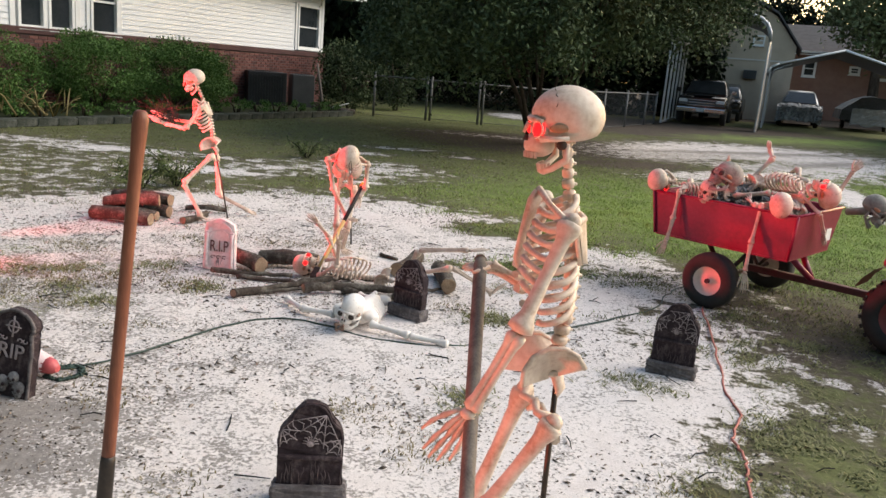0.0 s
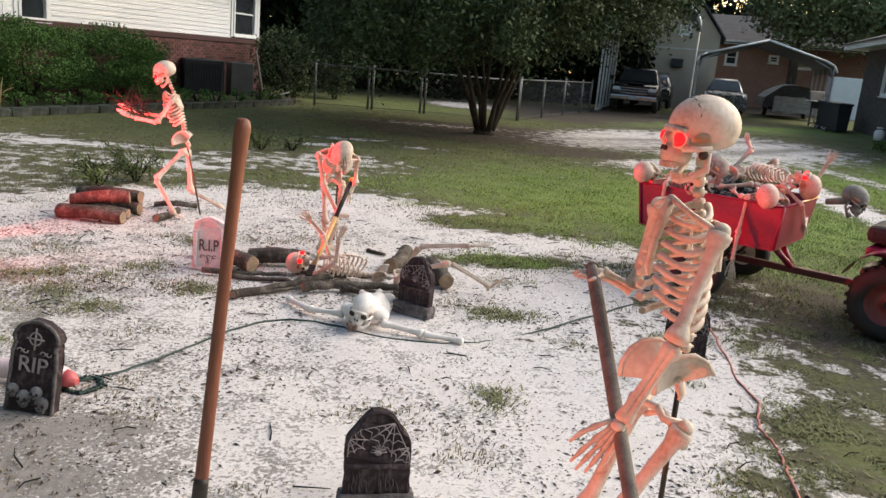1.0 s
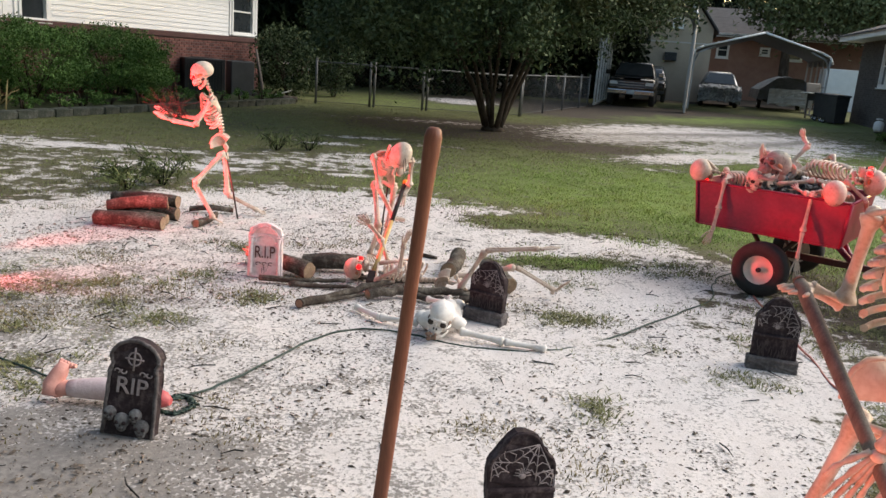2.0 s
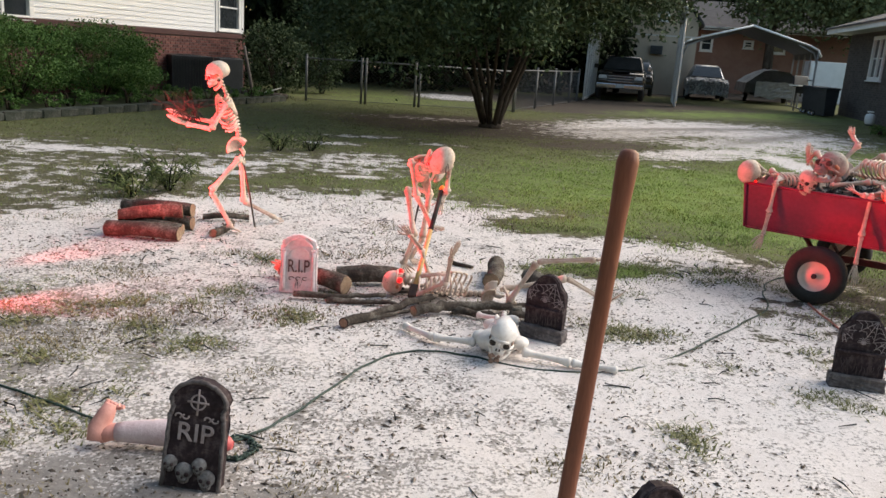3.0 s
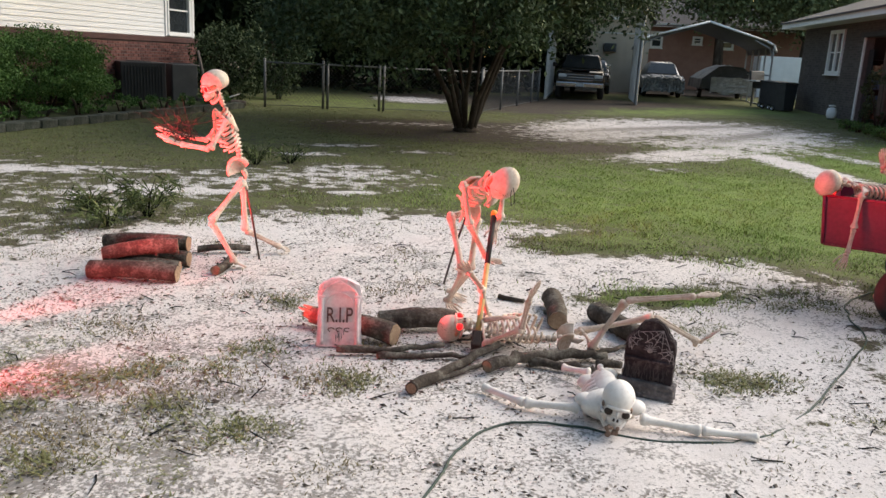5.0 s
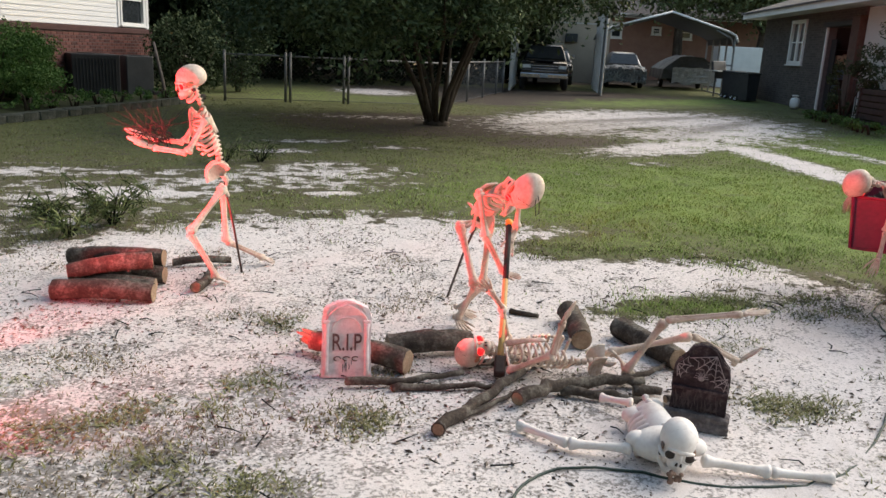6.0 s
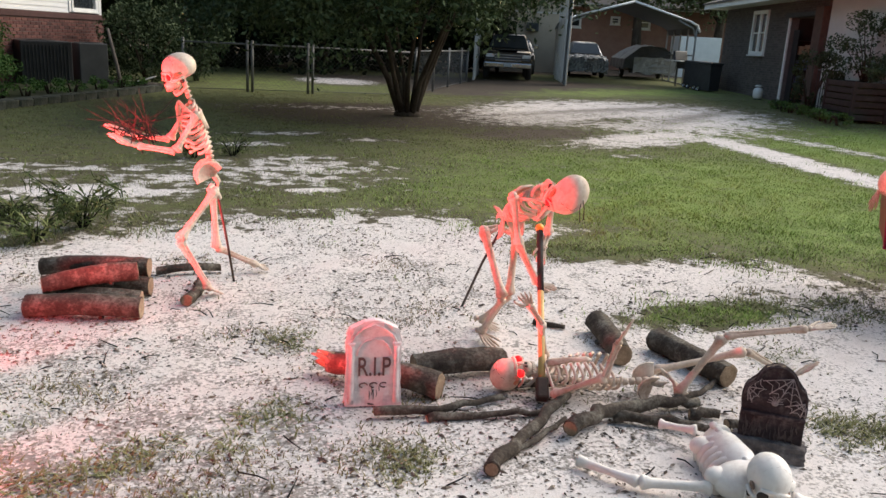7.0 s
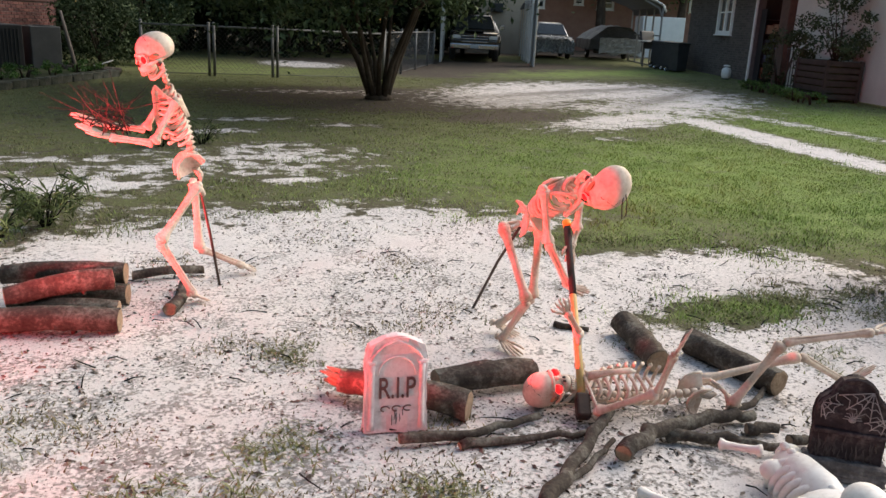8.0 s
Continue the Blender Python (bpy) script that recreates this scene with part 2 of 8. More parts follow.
    col = mixc(ramp(nt, f2, [(0.44, (0, 0, 0)), (0.56, (1, 1, 1))]), lawn, sand)
    L(col, b.inputs["Base Color"])
    bp = node(nt, "ShaderNodeBump", Strength=0.4, Distance=0.015)
    L(calc("ADD", calc("MULTIPLY", fine, 0.8), calc("MULTIPLY", grit, 0.2)), bp.inputs["Height"])
    L(bp.outputs[0], b.inputs["Normal"])
    return m


# ---- building helpers ----
def part(name, bm, material, parent=None, label="", smooth=False):
    """Links a bmesh as one mesh object, under parent if given."""
    me = bpy.data.meshes.new(name)
    bm.to_mesh(me)
    bm.free()
    for m in material if isinstance(material, (list, tuple)) else [material]:
        me.materials.append(m)
    if smooth:
        me.polygons.foreach_set("use_smooth", [True] * len(me.polygons))
    ob = new(name, me)
    if parent:
        ob.parent = parent
    if label:
        ob["label"] = label
    return ob


def thing(name, m, label, category, group="", kind=""):
    """An Empty at a thing's base, that parents its parts."""
    ob = new(name)
    ob.empty_display_size = 0.1
    ob.matrix_world = m
    return tagged(ob, label, category, group, kind)


def box(bm, c, s, m=None, bevel=0.0, mi=0):
    """A box of size s at c, its edges rounded by bevel."""
    g = bmesh.ops.create_cube(bm, size=1, matrix=(m or Matrix()) @ Matrix.Translation(c) @ Matrix.Diagonal((*s, 1)))
    faces = {f for v in g["verts"] for f in v.link_faces}
    for f in faces:
        f.material_index = mi
    if bevel:
        r = bmesh.ops.bevel(bm, geom=list({e for f in faces for e in f.edges}), offset=bevel, segments=2, affect="EDGES", profile=0.5)
        for f in r["faces"]:
            f.material_index = mi
    return bm


def boxed(c, s, m=None, bevel=0.0):
    return box(bmesh.new(), c, s, m, bevel)


def tube(bm, pts, radii, n=8, mi=0, cap=True, flat=1.0):
    """A tapering tube along pts."""
    pts = [Vector(p) for p in pts]
    if not isinstance(radii, (list, tuple)):
        radii = [radii] * len(pts)
    rings, up = [], None
    for i, p in enumerate(pts):
        d = (pts[min(i + 1, len(pts) - 1)] - pts[max(i - 1, 0)])
        d = d.normalized() if d.length > 1e-9 else Vector((0, 0, 1))
        if up is None:
            up = d.orthogonal().normalized()
        else:
            up = (up - d * up.dot(d))
            up = up.normalized() if up.length > 1e-6 else d.orthogonal().normalized()
        side = d.cross(up)
        rings.append([bm.verts.new(p + radii[i] * (math.cos(2 * math.pi * k / n) * up + flat * math.sin(2 * math.pi * k / n) * side)) for k in range(n)])
    for a, c in zip(rings, rings[1:]):
        for k in range(n):
            f = bm.faces.new((a[k], a[(k + 1) % n], c[(k + 1) % n], c[k]))
            f.material_index, f.smooth = mi, True
    if cap:
        bm.faces.new(rings[0][::-1]).material_index = mi
        bm.faces.new(rings[-1]).material_index = mi
    return rings


def blob(bm, c, r, m=None, mi=0, u=10, v=7):
    """A rounded lump: an ellipsoid of radii r at c."""
    g = bmesh.ops.create_uvsphere(bm, u_segments=u, v_segments=v, radius=1, matrix=(m or Matrix()) @ Matrix.Translation(c) @ Matrix.Diagonal((*r, 1)))
    for f in {f for w in g["verts"] for f in w.link_faces}:
        f.material_index, f.smooth = mi, True
    return g["verts"]


def prism(bm, outline, depth, m=None, mi=0):
    """An outline in x and z, pushed from y = 0 to y = depth."""
    m = m or Matrix()
    a = [bm.verts.new(m @ Vector((x, 0, z))) for x, z in outline]
    c = [bm.verts.new(m @ Vector((x, depth, z))) for x, z in outline]
    fs = [bm.faces.new(a), bm.faces.new(c[::-1])]
    for i in range(len(a)):
        j = (i + 1) % len(a)
        fs.append(bm.faces.new((a[j], a[i], c[i], c[j])))
    for f in fs:
        f.material_index = mi
    return fs


def raw_mesh(name, verts, faces, material, parent=None, label=""):
    me = bpy.data.meshes.new(name)
    me.from_pydata(verts, [], faces)
    me.materials.append(material)
    ob = new(name, me)
    if parent:
        ob.parent = parent
    if label:
        ob["label"] = label
    return ob


def leaf_cloud(rng, centres, sizes, length=0.08, aspect=0.5):
    """Quads of random turn, bent along their middle, one for each centre."""
    n = len(centres)
    d = rng.normal(size=(n, 3))
    d /= np.linalg.norm(d, axis=1)[:, None]
    e = np.cross(d, rng.normal(size=(n, 3)))
    e /= np.linalg.norm(e, axis=1)[:, None] + 1e-9
    s = (length * sizes)[:, None]
    v = np.stack([centres - d * s / 2, centres + e * s * aspect / 2 - 0.1 * s * np.cross(d, e), centres + d * s / 2, centres - e * s * aspect / 2 - 0.1 * s * np.cross(d, e)], 1)
    f = np.arange(4 * n).reshape(n, 4)
    return v.reshape(-1, 3).tolist(), f.tolist()


# ---- ground ----
def rise(x, y):
    """The ground's height: level by the graves, climbing gently to the driveway's far side."""
    x, y = np.asarray(x, float), np.asarray(y, float)
    return 0.016 * np.log1p(np.exp(np.clip(x - 3.5, -30, 30))) * np.clip((y - 8) / 10, 0, 1) * np.clip(60 / (np.abs(x) + 20), 0, 1)


def soft(d, w):
    return 1 / (1 + np.exp(np.clip(d / w, -30, 30)))


def ell(x, y, cx, cy, rx, ry, turn=0.0):
    c, s = math.cos(radians(turn)), math.sin(radians(turn))
    u, v = (x - cx) * c + (y - cy) * s, -(x - cx) * s + (y - cy) * c
    return (np.sqrt((u / rx) ** 2 + (v / ry) ** 2) - 1) * min(rx, ry)


def sandy(x, y):
    s = soft(ell(x, y, -1.3, 4.2, 3.9, 5.0), 0.30)
    s = np.maximum(s, 0.18 * soft(ell(x, y, -1.5, 12.0, 6.0, 4.0), 0.8))
    s = np.maximum(s, 0.42 * soft(ell(x, y, -5.6, 8.5, 3.6, 4.6), 0.6))
    s = np.maximum(s, 0.66 * soft(ell(x, y, -6.0, 11.9, 2.6, 0.45, -6), 0.2))
    s = np.maximum(s, 0.9 * soft(ell(x, y, -3.1, 10.4, 0.9, 0.35), 0.12))
    s = np.maximum(s, 0.55 * soft(ell(x, y, -1.2, 11.8, 1.6, 0.9), 0.3))
    s = np.maximum(s, 0.80 * soft(ell(x, y, 7.3, 19.0, 4.9, 3.5, 45), 0.7))
    s = np.maximum(s, 0.92 * soft(ell(x, y, 5.2, 14.9, 2.0, 0.85, 25), 0.3))
    s = np.maximum(s, 1.1 * soft(ell(x, y, 6.45, 12.3, 0.40, 3.6, -8), 0.12))
    s = np.maximum(s, 0.80 * soft(ell(x, y, 8.45, 14.2, 0.25, 2.9, 2), 0.12))
    s = np.maximum(s, 0.75 * soft(ell(x, y, 3.9, 12.8, 0.35, 0.2), 0.1))
    s = np.maximum(s, 0.6 * soft(ell(x, y, 1.2, 19.6, 2.6, 0.5), 0.3))
    s = np.maximum(s, 0.75 * soft(ell(x, y, 2.6, 29.5, 1.4, 2.0), 0.3))
    s = s - 0.75 * soft(ell(x, y, 3.5, 15.4, 1.5, 0.6, 20), 0.25) - 0.5 * soft(ell(x, y, 6.7, 17.9, 0.9, 0.35, 30), 0.2)
    for cx, cy, rx, ry, turn in ((-4.9, 11.6, 1.1, 0.30, 8), (-3.5, 11.7, 1.0, 0.16, -10), (-3.8, 10.2, 0.5, 0.14, 10), (-1.5, 13.7, 0.5, 0.25, 0), (-1.1, 12.4, 0.6, 0.2, 15), (-0.85, 15.0, 0.8, 0.18, 5), (-2.5, 11.0, 0.45, 0.12, -5), (-0.9, 11.6, 0.45, 0.16, 0), (-1.1, 10.4, 0.5, 0.14, 12), (0.3, 14.3, 0.5, 0.12, 5)):
        s = np.maximum(s, 0.85 * soft(ell(x, y, cx, cy, rx, ry, turn), 0.09))
    s = np.maximum(s, 0.6 * soft(ell(x, y, -1.6, 11.2, 1.6, 0.8), 0.4))
    for cx, cy, rx, ry, k in ((0.75, 7.9, 0.7, 0.4, 0.7), (1.9, 5.0, 0.9, 0.9, 0.35), (0.35, 6.35, 0.55, 0.22, 0.7), (1.0, 6.5, 0.5, 0.25, 0.5),
                              (0.55, 4.45, 0.35, 0.10, 0.5), (1.45, 3.2, 0.45, 0.5, 0.5), (2.1, 3.4, 0.5, 0.8, 0.5), (1.1, 2.6, 0.3, 0.3, 0.4), (0.35, 5.0, 0.3, 0.15, 0.4)):
        s = s - k * soft(ell(x, y, cx, cy, rx, ry), 0.08)
    return np.clip(s, 0, 1)


def littered(x, y):
    s = 0.95 * soft(ell(x, y, 2.0, 18.4, 3.6, 2.8), 0.8)
    s = np.maximum(s, 0.9 * soft(ell(x, y, 6.5, 29.0, 9.0, 5.5), 1.0))
    s = np.maximum(s, 0.6 * soft(ell(x, y, 2.0, 15.8, 3.2, 1.4), 0.8))
    s = np.maximum(s, 0.95 * soft(ell(x, y, 3.5, 15.4, 1.7, 0.8, 20), 0.25))
    s = np.maximum(s, 0.75 * soft(ell(x, y, 2.2, 5.6, 1.5, 1.6), 0.4))
    s = np.maximum(s, 0.8 * (y > 38)) - 0.9 * soft(ell(x, y, 0.5, 27.5, 3.4, 3.6), 0.5)
    s = np.maximum(s, 0.36 + 0.10 * np.sin(x * 0.9 + 0.7 * y) * np.sin(y * 0.8 - 0.5 * x) - 0.3 * soft(ell(x, y, 4.0, 10.5, 3.6, 3.2), 0.8))
    return s


def lushness(x, y):
    s = 0.95 * soft(ell(x, y, 3.6, 10.2, 3.4, 2.6, 15), 1.0)
    s = np.maximum(s, 0.38 * soft(ell(x, y, 0.5, 27.0, 3.6, 3.2), 0.5))
    s = np.maximum(s, 0.8 * soft(ell(x, y, 12.0, 26.5, 5.0, 1.6, 20), 0.5))
    s = np.maximum(s, 0.75 * soft(ell(x, y, 0.65, 6.45, 0.8, 0.35), 0.15))
    return np.maximum(s, 0.9 * soft(ell(x, y, 8.8, 13.5, 3.4, 4.2), 0.8))


def dirtied(x, y):
    s = 0.30 * soft(ell(x, y, -1.6, 3.6, 1.4, 1.3), 0.5)
    s = np.maximum(s, 0.46 * soft(ell(x, y, -3.1, 4.6, 1.5, 1.5, 20), 0.5))
    s = np.maximum(s, 0.30 * soft(ell(x, y, -2.55, 5.9, 1.0, 1.3, 10), 0.4))
    s = np.maximum(s, 0.28 * soft(ell(x, y, -1.75, 7.0, 0.8, 0.7, 10), 0.3))
    s = np.maximum(s, 0.26 * soft(ell(x, y, -2.4, 5.6, 1.5, 1.4), 0.5))
    s = np.maximum(s, 1.0 * soft(ell(x, y, -2.2, 2.85, 0.85, 0.62), 0.25))
    s = np.maximum(s, 0.25 * soft(ell(x, y, -0.6, 7.2, 1.6, 0.9), 0.5))
    s = np.maximum(s, 0.35 * soft(ell(x, y, -0.8, 5.35, 1.0, 0.35), 0.2))
    s = np.maximum(s, 0.10)
    # the drive is cleaner, but for a few brown wheel streaks
    far = 1 - soft(y - 10.5, 0.3)
    s = s * (1 - far) + 0.10 * far
    for cx, cy, rx, ry, turn in ((4.6, 16.9, 1.5, 0.22, 30), (6.2, 19.6, 2.2, 0.16, 25), (8.6, 20.5, 1.8, 0.2, 20), (7.9, 17.6, 1.3, 0.15, 40), (5.2, 18.2, 1.4, 0.13, 28), (9.5, 19.0, 1.2, 0.15, 35)):
        s = s + 0.5 * soft(ell(x, y, cx, cy, rx, ry, turn), 0.15)
    return s


def axis(spans):
    out = []
    for a, c, step in spans:
        out += list(np.arange(a, c, step))
    return np.array(out + [spans[-1][1]])


def build_ground():
    xs = axis([(-400, -60, 40), (-60, -14, 4), (-14, -5, 0.4), (-5, 3.5, 0.05), (3.5, 14, 0.3), (14, 30, 1), (30, 60, 5), (60, 400, 40)])
    ys = axis([(-300, -40, 40), (-40, -4, 4), (-4, 1.2, 0.4), (1.2, 9.8, 0.05), (9.8, 25, 0.3), (25, 50, 1), (50, 100, 5), (100, 500, 50)])
    X, Y = np.meshgrid(xs, ys)
    Z = rise(X, Y)
    near = soft(ell(X, Y, -0.8, 5, 5, 5.5), 0.5)
    rng = np.random.default_rng(3)
    lump = np.zeros_like(X)
    for k in range(26):
        w = rng.uniform(2.5, 16)
        a, p = rng.uniform(0, 6.28, 2)
        lump += np.sin(w * (X * math.cos(a) + Y * math.sin(a)) + p) / w
    Z = Z + near * lump * 0.008
    nx, ny = len(xs), len(ys)
    idx = np.arange(nx * ny).reshape(ny, nx)
    q = np.stack([idx[:-1, :-1], idx[:-1, 1:], idx[1:, 1:], idx[1:, :-1]], -1).reshape(-1, 4)
    ob = raw_mesh("ground", np.stack([X, Y, Z], -1).reshape(-1, 3).tolist(), q.tolist(), ground_material())
    ob.data.polygons.foreach_set("use_smooth", [True] * len(ob.data.polygons))
    for name, f in (("sand", sandy), ("litter", littered), ("dirty", dirtied), ("lush", lushness)):
        at = ob.data.attributes.new(name, "FLOAT", "POINT")
        at.data.foreach_set("value", f(X, Y).astype(np.float32).ravel())
    tagged(ob, "white sandy yard with dark leaf litter and patchy green lawn", "ground", kind="structure")


build_ground()


# ---- background: houses, carports, fence, vehicles ----
def axes(ox, oy, dx, dy, oz=0.0):
    """A local frame: x along (dx, dy), z up, y to its left."""
    l = math.hypot(dx, dy)
    dx, dy = dx / l, dy / l
    return Matrix(((dx, -dy, 0, ox), (dy, dx, 0, oy), (0, 0, 1, oz), (0, 0, 0, 1)))


def brick_courses(name, parent, x0, x1, z0, z1, y, material, holes=(), length=0.21, height=0.075, joint=0.012):
    """Running-bond bricks standing 12 mm proud of y, towards -y, joined as one mesh."""
    rng = np.random.default_rng(5)
    V, Fc = [], []
    z, row = z0, 0
    while z + height <= z1 + 1e-6:
        x = x0 - (length / 2 if row % 2 else 0)
        while x < x1:
            a, c = max(x, x0), min(x + length - joint, x1)
            if c - a > 0.02 and not any(h[0] < (a + c) / 2 < h[1] and h[2] < z + height / 2 < h[3] for h in holes):
                p = 0.012 + rng.uniform(-0.003, 0.003)
                k = len(V)
                t = z + height - joint
                V += [(a, y, z), (c, y, z), (c, y, t), (a, y, t), (a + .003, y - p, z + .003), (c - .003, y - p, z + .003), (c - .003, y - p, t - .003), (a + .003, y - p, t - .003)]
                Fc += [(k + 4, k + 5, k + 6, k + 7), (k, k + 1, k + 5, k + 4), (k + 1, k + 2, k + 6, k + 5), (k + 2, k + 3, k + 7, k + 6), (k + 3, k, k + 4, k + 7)]
            x += length
        z += height
        row += 1
    ob = raw_mesh(name, V, Fc, material, parent)
    ob["kind"] = "stuff"
    return ob


def window_unit(parent, x0, x1, z0, z1, y, mullions=1, rails=(0.5,), frame_w=0.07):
    """A sash window standing in its opening: frame, sill, glass panes."""
    # The near-black sheet behind the panes stands for the unlit room.
    w = part("window", boxed(((x0 + x1) / 2, y + 0.10, (z0 + z1) / 2), (x1 - x0, 0.02, z1 - z0)), ROOMSHADE, parent)
    bm = bmesh.new()
    f = frame_w
    box(bm, (x0 + f / 2, y + 0.01, (z0 + z1) / 2), (f, 0.10, z1 - z0), bevel=0.008)
    box(bm, (x1 - f / 2, y + 0.01, (z0 + z1) / 2), (f, 0.10, z1 - z0), bevel=0.008)
    box(bm, ((x0 + x1) / 2, y + 0.01, z1 - f / 2), (x1 - x0 - 2 * f, 0.10, f), bevel=0.008)
    box(bm, ((x0 + x1) / 2, y + 0.01, z0 + f / 2), (x1 - x0 - 2 * f, 0.10, f), bevel=0.008)
    for r in rails:
        box(bm, ((x0 + x1) / 2, y + 0.03, z0 + (z1 - z0) * r), (x1 - x0 - 2 * f, 0.05, 0.045), bevel=0.006)
    part("window_frame", bm, TRIM, w)
    zs = [z0 + f] + [z0 + (z1 - z0) * r for r in rails] + [z1 - f]
    for a, c in zip(zs, zs[1:]):
        part("pane", boxed(((x0 + x1) / 2, y + 0.05, (a + c) / 2), (x1 - x0 - 2 * f, 0.006, c - a)), GLASS, w)
    part("window_sill", boxed(((x0 + x1) / 2, y - 0.03, z0 - 0.02), (x1 - x0 + 0.08, 0.12, 0.04), None, 0.01), TRIM, w)
    return w


def wall_with_holes(bm, x0, x1, z0, z1, y0, y1, holes):
    xs = sorted({x0, x1, *[h[0] for h in holes], *[h[1] for h in holes]})
    for a, c in zip(xs, xs[1:]):
        zs = [z0, z1]
        cut = [(h[2], h[3]) for h in holes if h[0] < (a + c) / 2 < h[1]]
        lo = z0
        for p, q in sorted(cut) + [(z1, z1)]:
            if p > lo:
                box(bm, ((a + c) / 2, (y0 + y1) / 2, (lo + p) / 2), (c - a, y1 - y0, p - lo))
            lo = q
    return bm


def white_house():
    h = thing("house", axes(-4.29, 25.99, 0.397, 0.918), "white clapboard house over a dark red brick base", "house")
    holes = [(-1.40, -0.22, 1.72, 3.02), (-9.10, -8.32, 1.62, 3.00), (-10.16, -9.52, 1.62, 3.0), (-10.86, -10.22, 1.62, 3.0)]
    part("wall", wall_with_holes(bmesh.new(), -16, 0, 1.6, 3.4, 0.012, 0.2, holes), SIDING, h)
    part("end_wall", boxed((-0.1, 4.2, 1.7), (0.2, 8.0, 3.4)), SIDING, h)
    z = 1.66
    while z < 3.36:
        spans, lo = [], -16.0
        for a, c in sorted((p[0] - .10, p[1] + .10) for p in holes if p[2] - .08 < z + 0.05 < p[3] + 0.10):
            if a > lo:
                spans.append((lo, a))
            lo = max(lo, c)
        spans.append((lo, -0.12))
        for a, c in spans:
            if c - a < 0.02:
                continue
            bm = bmesh.new()
            v = [bm.verts.new(p) for p in ((a, -0.022, z), (c, -0.022, z), (c, -0.004, z + 0.118), (a, -0.004, z + 0.118), (a, 0.010, z), (c, 0.010, z), (c, 0.010, z + 0.118), (a, 0.010, z + 0.118))]
            for f in ((0, 1, 2, 3), (0, 4, 5, 1), (1, 5, 6, 2), (3, 2, 6, 7), (0, 3, 7, 4)):
                bm.faces.new([v[i] for i in f])
            part("clapboard", bm, SIDING, h)
        z += 0.115
    part("corner_board", boxed((-0.05, -0.02, 2.52), (0.13, 0.06, 1.74), None, 0.006), TRIM, h)
    for a, c, lo, hi in holes:
        window_unit(h, a, c, lo, hi, -0.03)
    for a, c, lo, hi in holes[:2]:
        for x in (a - 0.05, c + 0.05):
            part("window_casing", boxed((x, -0.02, (lo + hi) / 2), (0.09, 0.05, hi - lo + 0.1), None, 0.006), TRIM, h)
    for x in (-10.96, -10.19, -9.42):
        part("window_casing", boxed((x, -0.02, 2.3), (0.12 if x != -10.19 else 0.07, 0.05, 1.5), None, 0.006), TRIM, h)
    part("foundation", boxed((-8, 0.06, 0.78), (16, 0.28, 1.6)), MORTAR, h)
    part("brick_return", boxed((-0.1, 4.2, 0.75), (0.24, 8.0, 1.58)), MORTAR, h)
    brick_courses("brickwork", h, -16, 0.02, 0.0, 1.5, -0.08, BRICK)
    bm = boxed((-7.99, -0.06, 1.58), (16.1, 0.12, 0.14), None, 0.02)
    part("brick_ledge", bm, mat("dark_ledge_brick", [(0.05, 0.022, 0.02), (0.10, 0.045, 0.04)], 0.9, 6, 50, 0.4), h)
    bm = bmesh.new()
    box(bm, (-7.4, -0.32, 3.42), (17.8, 0.75, 0.06))
    box(bm, (-7.4, -0.70, 3.46), (17.8, 0.03, 0.20), bevel=0.006)
    part("soffit", bm, TRIM, h)
    bm = bmesh.new()
    prism(bm, [(-0.75, 3.56), (4.2, 5.4), (9.2, 3.56), (9.2, 3.5), (4.2, 5.3), (-0.75, 3.5)], 17.8, Matrix.Translation((1.5, 0, 0)) @ Matrix.Rotation(math.pi / 2, 4, "Z"))
    part("roof", bm, ROOF, h)


def air_conditioner(m, s, louvres, label, material):
    t = thing("air_conditioner", m, label, "air conditioner", "air conditioners by the house")
    w, d, hh = s
    part("cabinet", boxed((0, 0, hh / 2 + 0.03), (w, d, hh), None, 0.02), material, t)
    part("base_pad", boxed((0, 0, 0.015), (w + 0.1, d + 0.1, 0.03)), STONEBLOCK, t)
    for i in range(louvres):
        x = -w / 2 + 0.10 + (w - 0.2) * i / max(1, louvres - 1)
        part("louvre", boxed((x, -d / 2 - 0.012, hh / 2 + 0.03), (0.022, 0.025, hh - 0.16), None, 0.004), DARKMETAL, t)
    bm = bmesh.new()
    for k in range(5):
        bmesh.ops.create_circle(bm, cap_ends=False, segments=24, radius=0.1 + 0.055 * k, matrix=Matrix.Translation((0, 0, hh + 0.035)))
    bm2 = bmesh.new()
    for k in range(5):
        r = 0.1 + 0.05 * k
        tube(bm2, [(r * math.cos(a), r * math.sin(a), hh + 0.04) for a in np.linspace(0, 2 * math.pi, 20)], 0.006, 4, cap=False)
    bm.free()
    part("fan_grille", bm2, DARKMETAL, t)
    return t


